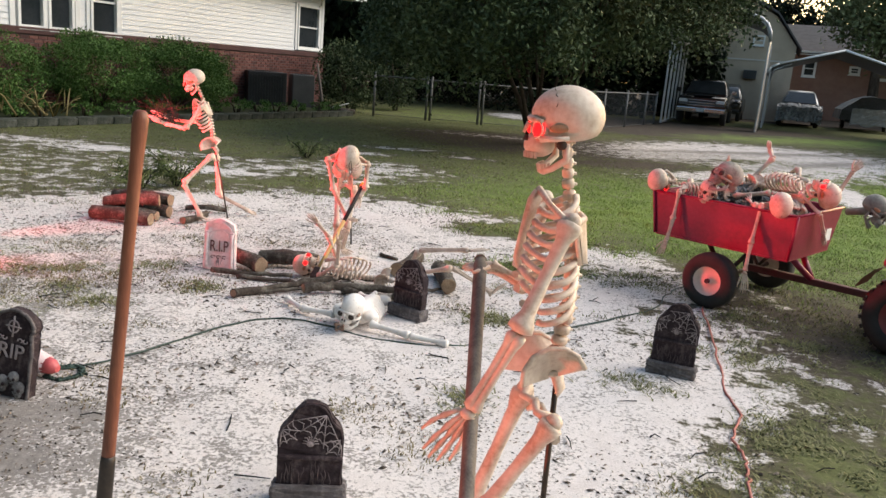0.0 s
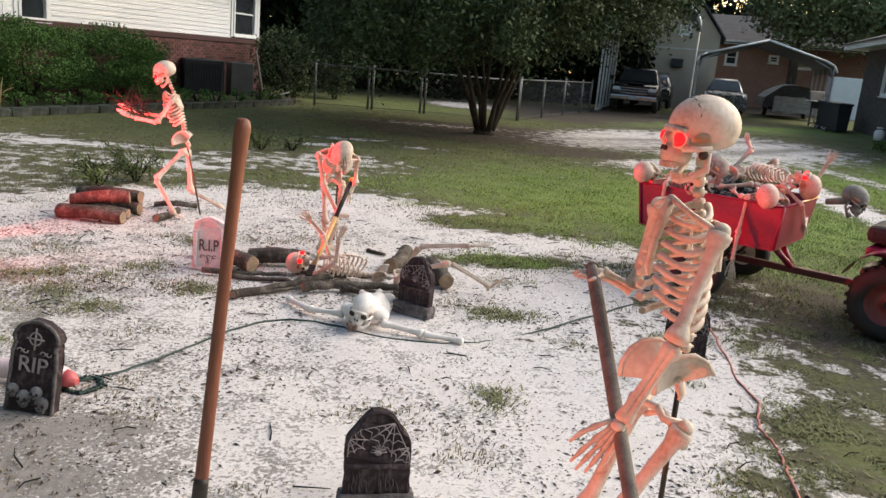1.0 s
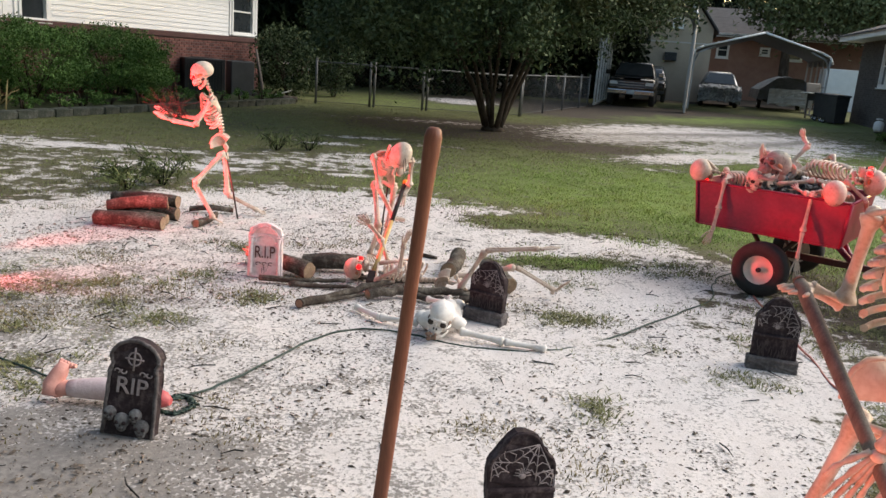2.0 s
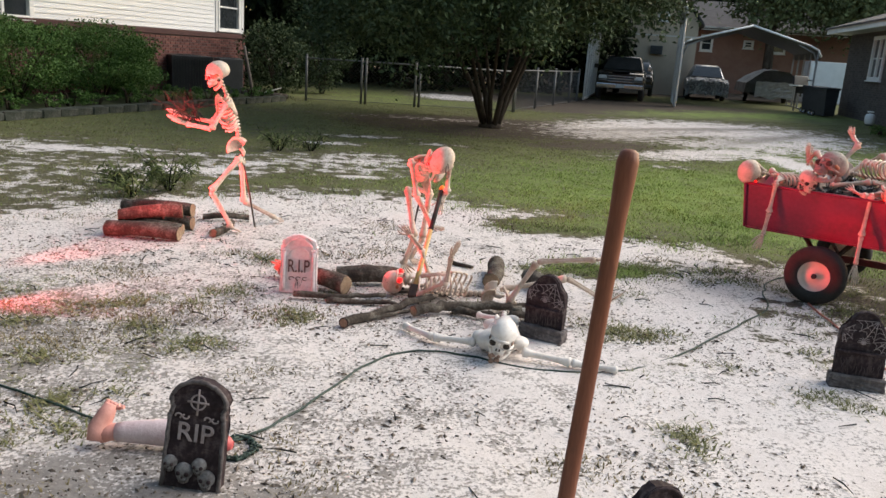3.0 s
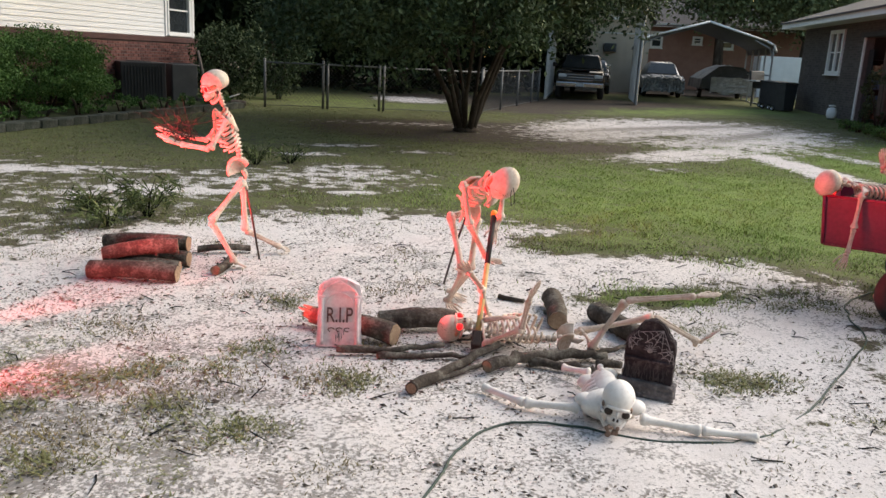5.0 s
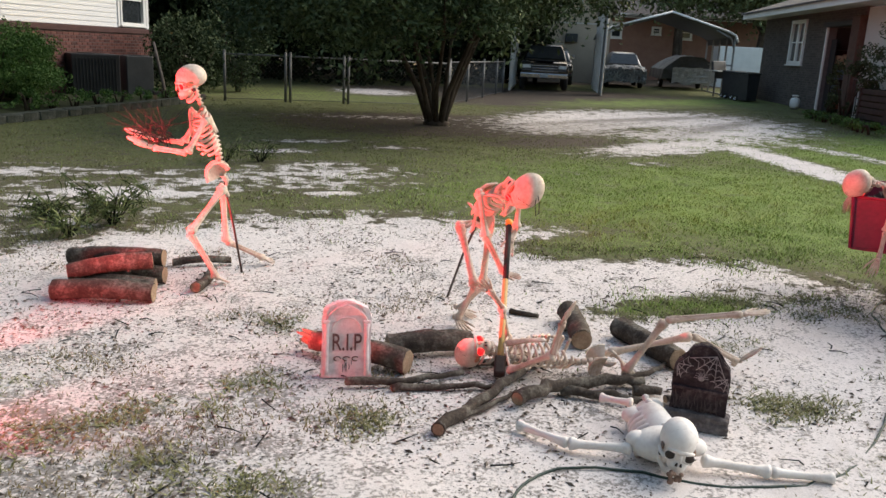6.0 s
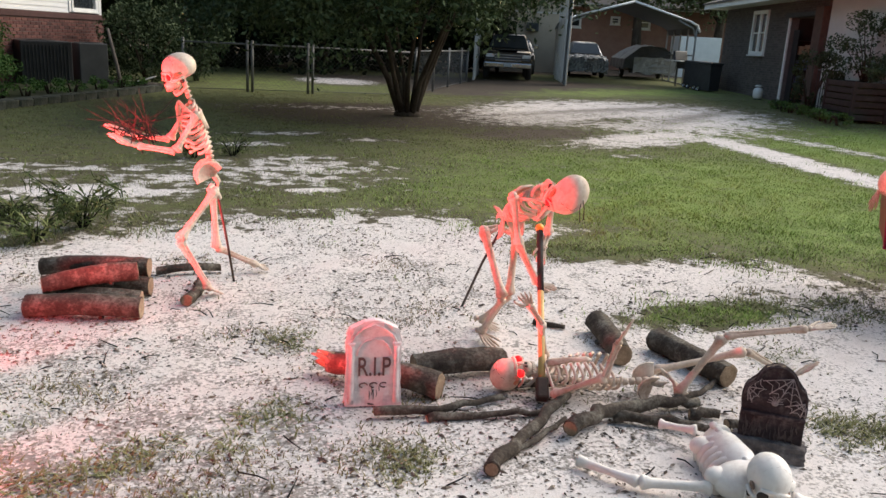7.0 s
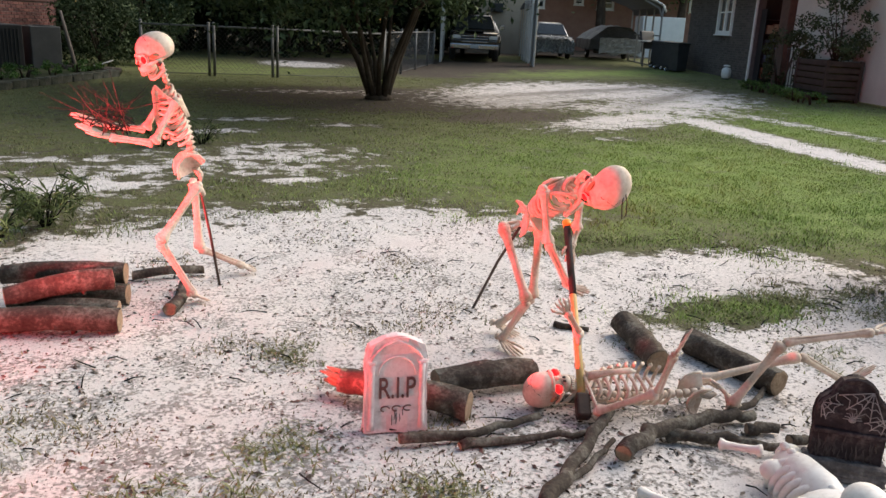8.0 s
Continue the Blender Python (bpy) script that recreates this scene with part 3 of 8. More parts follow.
def brick_house_far():
    h = thing("house", axes(17.5, 50, 0.93, -0.37), "single-storey red brick house with white windows", "house")
    holes = [(3.25, 4.0, 2.7, 3.7), (5.75, 6.35, 3.0, 3.5), (7.15, 8.2, 2.8, 3.65), (12.75, 13.75, 2.9, 3.85)]
    part("wall", wall_with_holes(bmesh.new(), 0, 26, 0, 4.1, 0, 0.25, holes), mat("far_red_brick", [(0.22, 0.115, 0.085), (0.33, 0.185, 0.14)], 0.9, 2, 30, 0.4), h)
    for a, c, lo, hi in holes:
        window_unit(h, a, c, lo, hi, -0.03, frame_w=0.13)
    part("lit_blind", boxed((13.25, 0.04, 3.38), (0.76, 0.01, 0.72)), mat("lamp_lit_blind", [(0.8, 0.6, 0.2), (0.9, 0.7, 0.3)], 0.8, 3, 20, 0, glow=(1.0, 0.72, 0.16, 0.5)), h, "yellow blind lit from inside")
    bm = bmesh.new()
    prism(bm, [(-0.8, 4.05), (4.5, 6.0), (9.5, 4.05), (9.5, 4.0), (4.5, 5.9), (-0.8, 4.0)], 27, Matrix.Translation((26.5, 0, 0)) @ Matrix.Rotation(math.pi / 2, 4, "Z"))
    part("roof", bm, ROOF, h)
    part("fascia", boxed((13, -0.75, 4.05), (27, 0.04, 0.22), None, 0.006), TRIM, h)


def beige_barn():
    h = thing("outbuilding", axes(11.0, 43, 0.93, -0.37), "tall beige metal-sided outbuilding with a gambrel roof", "building")
    gable = [(-0.6, 0), (6.1, 0), (6.1, 3.9), (5.0, 5.3), (2.75, 6.5), (0.5, 5.3), (-0.6, 3.9)]
    bm = bmesh.new()
    prism(bm, gable, 6)
    part("wall", bm, BEIGE, h)
    for k in range(16):
        part("siding_seam", boxed((-0.35 + 0.41 * k, -0.012, 1.95), (0.03, 0.022, 3.9)), BEIGE, h)
    part("band", boxed((2.75, -0.03, 3.15), (6.7, 0.03, 0.06)), PALEWALL, h)
    bm = bmesh.new()
    top = [(-0.85, 3.7), (0.45, 5.38), (2.75, 6.6), (5.05, 5.38), (6.35, 3.7)]
    prism(bm, top + [(x, z + 0.12) for x, z in top[::-1]], 6.6, Matrix.Translation((0, -0.3, 0)))
    part("roof", bm, ROOF, h)
    ac = part("window_unit", boxed((4.15, -0.12, 2.42), (0.62, 0.3, 0.42), None, 0.02), GREYMETAL, h)
    for k in range(6):
        part("slat", boxed((4.15, -0.28, 2.27 + 0.06 * k), (0.54, 0.02, 0.02)), DARKMETAL, ac)
    window_unit(h, 4.05, 4.6, 3.85, 4.35, -0.02)


def carport_tall():
    z0 = 0.15
    t = thing("carport", axes(7.94, 30.9, 0.93, -0.37, z0), "tall galvanised metal carport sheltering a dark pickup", "carport")
    W = 3.45
    arch = [(0, 3.2), (0.05, 3.55), (0.18, 3.82), (0.42, 4.0), (W / 2, 4.4), (W - 0.42, 4.0), (W - 0.18, 3.82), (W - 0.05, 3.55), (W, 3.2)]
    bm = bmesh.new()
    inner = [(x * 0.97 + 0.03 * W / 2, z - 0.07) for x, z in arch]
    prism(bm, arch + inner[::-1], 6.2, Matrix.Translation((0, -0.2, 0)))
    part("roof", bm, GALV, t)
    bm = bmesh.new()
    tube(bm, [(x, -0.2, z) for x, z in arch], 0.06, 8)
    part("front_trim", bm, GALV, t, "pale metal edge trim")
    for i in range(6):
        y = 1.15 * i
        part("post", boxed((0.03, y, 1.65), (0.07, 0.07, 3.3), None, 0.006), GALV, t)
        if i > 1:
            part("post", boxed((W - 0.03, y, 1.65), (0.07, 0.07, 3.3), None, 0.006), GALV, t)
    bm = bmesh.new()
    n = 20
    V = []
    for k in range(n + 1):
        y = 1.15 * k / n
        x = W + (0.012 if k % 2 else -0.012)
        V.append((bm.verts.new((x, y, 0)), bm.verts.new((x, y, 3.3)), bm.verts.new((x - 0.05, y, 0)), bm.verts.new((x - 0.05, y, 3.3))))
    for a, c in zip(V, V[1:]):
        bm.faces.new((a[0], c[0], c[1], a[1]))
        bm.faces.new((a[2], a[3], c[3], c[2]))
        bm.faces.new((a[1], c[1], c[3], a[3]))
    bm.faces.new((V[0][0], V[0][1], V[0][3], V[0][2]))
    bm.faces.new((V[-1][0], V[-1][2], V[-1][3], V[-1][1]))
    part("side_panel", bm, GALV, t, "corrugated pale metal side panel")
    part("base_rail", boxed((0.03, 3.0, 0.04), (0.08, 6.2, 0.08), None, 0.006), GALV, t)


def carport_low():
    t = thing("carport", axes(12.43, 32.55, 0.93, -0.37, 0.2), "low gabled metal carport on thin steel posts", "carport")
    W = 5.1
    top = [(-0.1, 2.15), (0.02, 2.40), (0.3, 2.54), (W / 2, 3.20), (W - 0.3, 2.54), (W - 0.02, 2.40), (W + 0.1, 2.15)]
    bm = bmesh.new()
    prism(bm, top + [(x, z - 0.06) for x, z in top[::-1]], 6.0)
    part("roof", bm, GREYMETAL, t)
    bm = bmesh.new()
    for a, c in zip(top, top[1:]):
        tube(bm, [(a[0], -0.04, a[1]), (c[0], -0.04, c[1])], 0.042, 6)
    part("front_trim", bm, TRIM, t, "white metal edge trim")
    for i in range(5):
        for x in (0.0, W):
            part("post", boxed((x, 0.1 + 1.4 * i, 1.15), (0.065, 0.065, 2.3), None, 0.006), GALV, t)
    for x, s in ((0, 1), (W, -1)):
        bm = bmesh.new()
        tube(bm, [(x, 0.1, 1.9), (x + s * 0.15, 0.1, 2.3), (x + s * 0.75, 0.1, 2.58)], 0.035, 6)
        part("brace", bm, GALV, t)
    for z in (0.06, 1.25):
        part("side_rail", boxed((W, 2.9, z), (0.05, 5.6, 0.05)), GALV, t)


def wheel(parent, c, r, w, axis_x=True, hub=0.55, rim_mat=None, name="wheel", knobby=False):
    """A wheel with its tyre and rim; the axle along x or y."""
    turn = Matrix.Translation(c) @ (Matrix.Rotation(math.pi / 2, 4, "Z") if not axis_x else Matrix())
    bm = bmesh.new()
    prof = [(-w / 2, r * hub), (-w / 2, r * 0.86), (-w * 0.36, r * 0.97), (-w * 0.15, r), (w * 0.15, r), (w * 0.36, r * 0.97), (w / 2, r * 0.86), (w / 2, r * hub)]
    n = 32
    rings = [[bm.verts.new(turn @ Vector((x, q * math.cos(2 * math.pi * k / n), q * math.sin(2 * math.pi * k / n)))) for x, q in prof] for k in range(n)]
    for k in range(n):
        a, c2 = rings[k], rings[(k + 1) % n]
        for i in range(len(prof)):
            j = (i + 1) % len(prof)
            bm.faces.new((a[i], a[j], c2[j], c2[i])).smooth = True
    if knobby:
        for k in range(26):
            a = 2 * math.pi * k / 26
            for s in (-1, 1):
                box(bm, (s * w * 0.22, 0, r), (w * 0.36, r * 0.10, r * 0.06), turn @ Matrix.Rotation(a + s * 0.06, 4, "X") @ Matrix.Rotation(0.4 * s, 4, "Z") if False else turn @ Matrix.Rotation(a + s * 0.06, 4, "X"))
    t = part(name, bm, RUBBER, parent)
    bm = bmesh.new()
    rp = [(-w * 0.46, r * hub), (-w * 0.40, r * hub * 0.92), (-w * 0.20, r * hub * 0.75), (-w * 0.22, r * hub * 0.25), (-w * 0.34, r * hub * 0.2), (-w * 0.36, 0.001)]
    for sgn in (1, -1):
        rr = [[bm.verts.new(turn @ Vector((x * sgn, q * math.cos(2 * math.pi * k / 24), q * math.sin(2 * math.pi * k / 24)))) for x, q in rp] for k in range(24)]
        for k in range(24):
            a, c2 = rr[k], rr[(k + 1) % 24]
            for i in range(len(rp) - 1):
                bm.faces.new((a[i], a[i + 1], c2[i + 1], c2[i])).smooth = True
    part("rim", bm, rim_mat or CHROME, t)
    bm = bmesh.new()
    tube(bm, [turn @ Vector((-w * 0.5, 0, 0)), turn @ Vector((w * 0.5, 0, 0))], r * 0.09, 8)
    part("axle_cap", bm, DARKMETAL, t)
    return t


def body_loft(sections, mi=0):
    """A car body from cross-sections (y, [(half width, z), ...]) mirrored in x."""
    bm = bmesh.new()
    rings = []
    for y, prof in sections:
        rings.append([bm.verts.new((x, y, z)) for x, z in prof] + [bm.verts.new((-x, y, z)) for x, z in prof[::-1]])
    n = len(rings[0])
    for a, c in zip(rings, rings[1:]):
        for k in range(n):
            bm.faces.new((a[k], a[(k + 1) % n], c[(k + 1) % n], c[k])).smooth = True
    bm.faces.new(rings[0][::-1])
    bm.faces.new(rings[-1])
    bmesh.ops.recalc_face_normals(bm, faces=bm.faces)
    return bm


def pickup(m):
    t = thing("pickup_truck", m, "dark older pickup truck parked nose-out under the carport", "pickup truck")
    low = lambda w, z0, z1: [(w * 0.92, z0), (w, z0 + 0.12), (w, (z0 + z1) / 2), (w * 0.98, z1 - 0.08), (w * 0.90, z1)]
    part("body", body_loft([(0.0, low(0.90, 0.50, 1.02)), (0.10, low(0.95, 0.46, 1.06)), (1.2, low(0.97, 0.46, 1.14)), (1.45, low(0.97, 0.46, 1.16)), (5.2, low(0.97, 0.5, 1.2)), (5.3, low(0.93, 0.55, 1.15))]), BLACKPAINT, t)
    cabp = lambda w, z: [(0.90, 1.12), (0.90 * 0.6 + w * 0.4, 1.12 + (z - 1.12) * 0.4), (w, z - 0.06), (w - 0.08, z)]
    cab = part("cab", body_loft([(1.25, cabp(0.86, 1.18)), (1.95, cabp(0.70, 1.72)), (2.4, cabp(0.70, 1.78)), (3.2, cabp(0.70, 1.77)), (3.45, cabp(0.72, 1.6))]), BLACKPAINT, t)
    bm = bmesh.new()
    v = [bm.verts.new(p) for p in ((-0.78, 1.30, 1.20), (0.78, 1.30, 1.20), (0.62, 1.86, 1.68), (-0.62, 1.86, 1.68))]
    bm.faces.new(v)
    bmesh.ops.translate(bm, verts=bm.verts, vec=(0, -0.035, 0.03))
    g = bmesh.ops.extrude_face_region(bm, geom=bm.faces[:])
    bmesh.ops.translate(bm, verts=[e for e in g["geom"] if isinstance(e, bmesh.types.BMVert)], vec=(0, 0.02, -0.02))
    part("windscreen", bm, GLASS, cab)
    part("grille", boxed((0, -0.02, 0.84), (1.06, 0.06, 0.24), None, 0.02), DARKMETAL, t)
    for z in (0.94, 0.84, 0.74):
        part("grille_bar", boxed((0, -0.055, z), (1.20 if z > 0.9 else 1.05, 0.03, 0.035), None, 0.008), CHROME, t)
    for s in (-1, 1):
        part("headlight", boxed((s * 0.70, -0.02, 0.90), (0.32, 0.07, 0.13), None, 0.02), mat("headlight_glass", [(0.4, 0.4, 0.4), (0.6, 0.6, 0.6)], 0.15, 8, 40, 0.1), t)
        part("indicator", boxed((s * 0.70, -0.02, 0.775), (0.32, 0.06, 0.07), None, 0.015), GREYMETAL, t)
        mir = part("wing_mirror", boxed((s * 1.08, 1.42, 1.30), (0.20, 0.09, 0.18), None, 0.03), BLACKPAINT if s < 0 else CHROME, t)
        wheel(t, (s * 0.84, 0.85, 0.37), 0.37, 0.24, rim_mat=CHROME)
        wheel(t, (s * 0.84, 4.3, 0.37), 0.37, 0.24, rim_mat=CHROME)
    part("bumper", boxed((0, -0.09, 0.56), (1.86, 0.14, 0.20), None, 0.04), CHROME, t)
    part("number_plate", boxed((0, -0.17, 0.57), (0.31, 0.012, 0.14), None, 0.004), mat("plate_grey", [(0.3, 0.3, 0.3), (0.4, 0.4, 0.4)], 0.5), t)
    part("hood_line", boxed((0, 0.6, 1.135), (0.7, 1.0, 0.03), None, 0.012), BLACKPAINT, t)


def covered_car(m):
    t = thing("covered_car", m, "silver car with a crumpled tarp over its front", "car")
    low = lambda w, z0, z1: [(w * 0.92, z0), (w, z0 + 0.12), (w, (z0 + z1) / 2), (w * 0.98, z1 - 0.08), (w * 0.88, z1)]
    part("body", body_loft([(0.0, low(0.80, 0.38, 0.80)), (0.12, low(0.88, 0.34, 0.88)), (1.1, low(0.90, 0.32, 0.98)), (4.2, low(0.90, 0.34, 1.02)), (4.4, low(0.84, 0.4, 0.9))]), SILVERPAINT, t)
    cabp = lambda w, z: [(0.84, 0.96), (0.84 * 0.5 + w * 0.5, 0.96 + (z - 0.96) * 0.5), (w, z - 0.07), (w - 0.1, z)]
    cab = part("cabin", body_loft([(0.95, cabp(0.80, 1.02)), (1.75, cabp(0.62, 1.56)), (2.6, cabp(0.60, 1.62)), (3.9, cabp(0.60, 1.56)), (4.3, cabp(0.70, 1.1))]), SILVERPAINT, t)
    bm = bmesh.new()
    v = [bm.verts.new(p) for p in ((-0.70, 0.98, 1.04), (0.70, 0.98, 1.04), (0.54, 1.68, 1.50), (-0.54, 1.68, 1.50))]
    bm.faces.new(v)
    bmesh.ops.translate(bm, verts=bm.verts, vec=(0, -0.03, 0.04))
    part("windscreen", bm, GLASS, cab)
    bm = bmesh.new()
    rng = np.random.default_rng(8)
    nx, ny = 26, 18
    g = []
    for j in range(ny):
        row = []
        for i in range(nx):
            x = -0.95 + 1.9 * i / (nx - 1)
            s = j / (ny - 1)
            y, z = (-0.10 - 0.02 * math.sin(9 * x), 0.26 + 0.62 * s / 0.5) if s < 0.5 else (-0.10 + 1.3 * (s - 0.5) / 0.5, 0.90 + 0.14 * (s - 0.5) / 0.5)
            row.append(bm.verts.new((x + rng.normal() * 0.012, y + rng.normal() * 0.028, z - 0.10 * (abs(x) / 0.95) ** 3 + rng.normal() * 0.022 + 0.02)))
        g.append(row)
    for a, c in zip(g, g[1:]):
        for i in range(nx - 1):
            bm.faces.new((a[i], a[i + 1], c[i + 1], c[i]))
    part("tarp", bm, TARP, t, "crumpled grey and silver tarp")
    for s in (-1, 1):
        wheel(t, (s * 0.78, 0.75, 0.32), 0.32, 0.2)
        wheel(t, (s * 0.78, 3.5, 0.32), 0.32, 0.2)


def dark_car(m):
    t = thing("parked_car", m, "dark car parked deep in shade beside the pickup", "car")
    low = lambda w, z0, z1: [(w * 0.92, z0), (w, z0 + 0.12), (w, (z0 + z1) / 2), (w * 0.98, z1 - 0.08), (w * 0.88, z1)]
    part("body", body_loft([(0.0, low(0.80, 0.38, 0.85)), (0.12, low(0.88, 0.34, 0.95)), (1.1, low(0.92, 0.32, 1.05)), (4.2, low(0.92, 0.34, 1.05)), (4.4, low(0.84, 0.4, 0.9))]), BLACKPAINT, t)
    cabp = lambda w, z: [(0.86, 1.0), (0.86 * 0.5 + w * 0.5, 1.0 + (z - 1.0) * 0.5), (w, z - 0.07), (w - 0.1, z)]
    part("cabin", body_loft([(0.95, cabp(0.80, 1.06)), (1.7, cabp(0.66, 1.62)), (2.6, cabp(0.64, 1.68)), (3.9, cabp(0.64, 1.62)), (4.3, cabp(0.70, 1.1))]), GLASS, t)
    part("bumper", boxed((0, -0.04, 0.48), (1.7, 0.12, 0.14), None, 0.04), GREYMETAL, t)
    for s in (-1, 1):
        part("headlight", boxed((s * 0.62, -0.01, 0.72), (0.28, 0.06, 0.12), None, 0.02), GREYMETAL, t)
        wheel(t, (s * 0.80, 0.75, 0.33), 0.33, 0.2)
        wheel(t, (s * 0.80, 3.5, 0.33), 0.33, 0.2)


def covered_boat(m):
    t = thing("covered_boat", m, "boat on a trailer under dark and pale tarps", "boat")
    rng = np.random.default_rng(4)

    def sheet(prof, y0, y1, n, jitter):
        bm = bmesh.new()
        g = [[bm.verts.new((x + rng.normal() * jitter, y0 + (y1 - y0) * k / n + rng.normal() * jitter, z + rng.normal() * jitter)) for x, z in prof] for k in range(n + 1)]
        for a, c in zip(g, g[1:]):
            for i in range(len(prof) - 1):
                bm.faces.new((a[i], a[i + 1], c[i + 1], c[i]))
        bm.faces.new(g[0])
        return bm

    part("dark_cover", sheet([(-1.22, 0.45), (-1.2, 0.9), (-0.9, 1.15), (-0.5, 1.42), (0, 1.55), (0.5, 1.45), (1.0, 1.2), (1.2, 0.9), (1.2, 0.45)], 0.05, 4.5, 14, 0.025), DARKTARP, t, "dark grey tarp")
    front = bmesh.new()
    g = []
    for j in range(10):
        g.append([front.verts.new((-0.78 + 1.9 * i / 14, -0.06 + rng.normal() * 0.02, 0.28 + 0.72 * j / 9 + (0.05 * math.sin(i * 0.9) if j == 0 else 0) + rng.normal() * 0.012)) for i in range(15)])
    for a, c in zip(g, g[1:]):
        for i in range(14):
            front.faces.new((a[i], a[i + 1], c[i + 1], c[i]))
    part("pale_cover", front, WHITETARP, t, "pale grey tarp over the bow")
    part("hull", boxed((0, 2.2, 0.62), (2.0, 4.3, 0.5), None, 0.12), DARKMETAL, t)
    for s in (-1, 1):
        wheel(t, (s * 0.9, 2.6, 0.3), 0.3, 0.18)


def grey_house():
    h = thing("house", axes(16.94, 27.06, -0.342, -0.94, 0.2), "grey brick house with a dark open doorway and pale garage wall", "house")
    # local x runs towards the camera, y away from the driveway
    holes = [(0.05, 1.5, 1.40, 2.88), (3.45, 5.55, 0.0, 2.55)]
    part("wall", wall_with_holes(bmesh.new(), -3.2, 6.1, 0, 3.05, 0, 0.25, holes), MORTAR, h)
    brick_courses("brickwork", h, -3.2, 6.1, 0.0, 3.0, -0.002, GREYBRICK, [(a - .07, c + .02, lo - .02, hi + .02) for a, c, lo, hi in holes])
    window_unit(h, *holes[0], -0.03, frame_w=0.12)
    part("mullion", boxed((0.77, 0.0, 2.13), (0.16, 0.09, 1.4), None, 0.01), TRIM, h)
    part("door_jamb", boxed((3.40, -0.01, 1.3), (0.10, 0.07, 2.6), None, 0.01), TRIM, h)
    part("door_lintel", boxed((4.5, -0.06, 2.62), (2.3, 0.2, 0.14), None, 0.01), DARKMETAL, h)
    # Room surfaces coloured near-black so that the doorway reads as shaded.
    part("doorway_room", boxed((4.5, 1.6, 1.28), (2.3, 0.1, 2.6)), ROOMSHADE, h)
    part("room_side", boxed((3.38, 0.9, 1.28), (0.1, 1.4, 2.6)), ROOMSHADE, h)
    part("room_side", boxed((5.66, 0.9, 1.28), (0.1, 1.4, 2.6)), ROOMSHADE, h)
    part("pillar", boxed((5.95, -0.06, 1.4), (0.55, 0.28, 2.8), None, 0.015), mat("brown_post", [(0.06, 0.03, 0.022), (0.13, 0.07, 0.05)], 0.85, 5, 40, 0.3), h)
    part("garage_wall", boxed((9.0, 0.1, 1.5), (5.4, 0.25, 3.0)), PALEWALL, h)
    part("end_wall", boxed((-3.1, 3.75, 1.5), (0.25, 7.0, 3.0)), MORTAR, h)
    part("soffit", boxed((4.1, -0.30, 3.08), (15.6, 0.95, 0.06)), TRIM, h)
    part("fascia", boxed((4.1, -0.78, 3.14), (15.6, 0.03, 0.22), None, 0.006), TRIM, h)
    bm = bmesh.new()
    prism(bm, [(-0.85, 3.26), (4, 4.9), (9, 3.26), (9, 3.2), (4, 4.8), (-0.85, 3.2)], 15.8, Matrix.Translation((12.0, 0, 0)) @ Matrix.Rotation(math.pi / 2, 4, "Z"))
    part("roof", bm, ROOF, h)
    return h


def shelf_clutter():
    rng = np.random.default_rng(12)
    base = axes(16.94, 27.06, -0.342, -0.94, 0.2)
    s = thing("shelf_unit", base @ pose(3.68, 0.85, 0, 0, 0, 90), "dark shelving crowded with small boxes and cans in the doorway", "shelf")
    for z in (0.1, 0.55, 1.0, 1.45, 1.9):
        part("shelf", boxed((0, 0, z), (1.4, 0.4, 0.03)), DARKMETAL, s)
    for x in (-0.7, 0.7):
        part("upright", boxed((x, 0, 1.1), (0.04, 0.4, 2.2)), DARKMETAL, s)
    cols = [mat("box_" + n, [c, tuple(min(1, v * 1.6) for v in c)], 0.7, 8, 50, 0.1) for n, c in (("rust", (0.22, 0.07, 0.04)), ("tan", (0.3, 0.22, 0.14)), ("grey", (0.2, 0.2, 0.2)), ("dull_blue", (0.06, 0.09, 0.14)))]
    for z in (0.12, 0.57, 1.02, 1.47):
        x = -0.62
        while x < 0.55:
            w, hh = rng.uniform(0.1, 0.24), rng.uniform(0.12, 0.34)
            b = part("storage_box", boxed((0, 0, hh / 2), (w, 0.22, hh), None, 0.01), cols[rng.integers(4)])
            b.matrix_world = base @ pose(3.74, 0.85 + x + w / 2, z, 0, 0, 90 + rng.uniform(-8, 8))
            tagged(b, "small storage box standing on a shelf", "box", "boxes on the shelf")
            x += w + 0.03


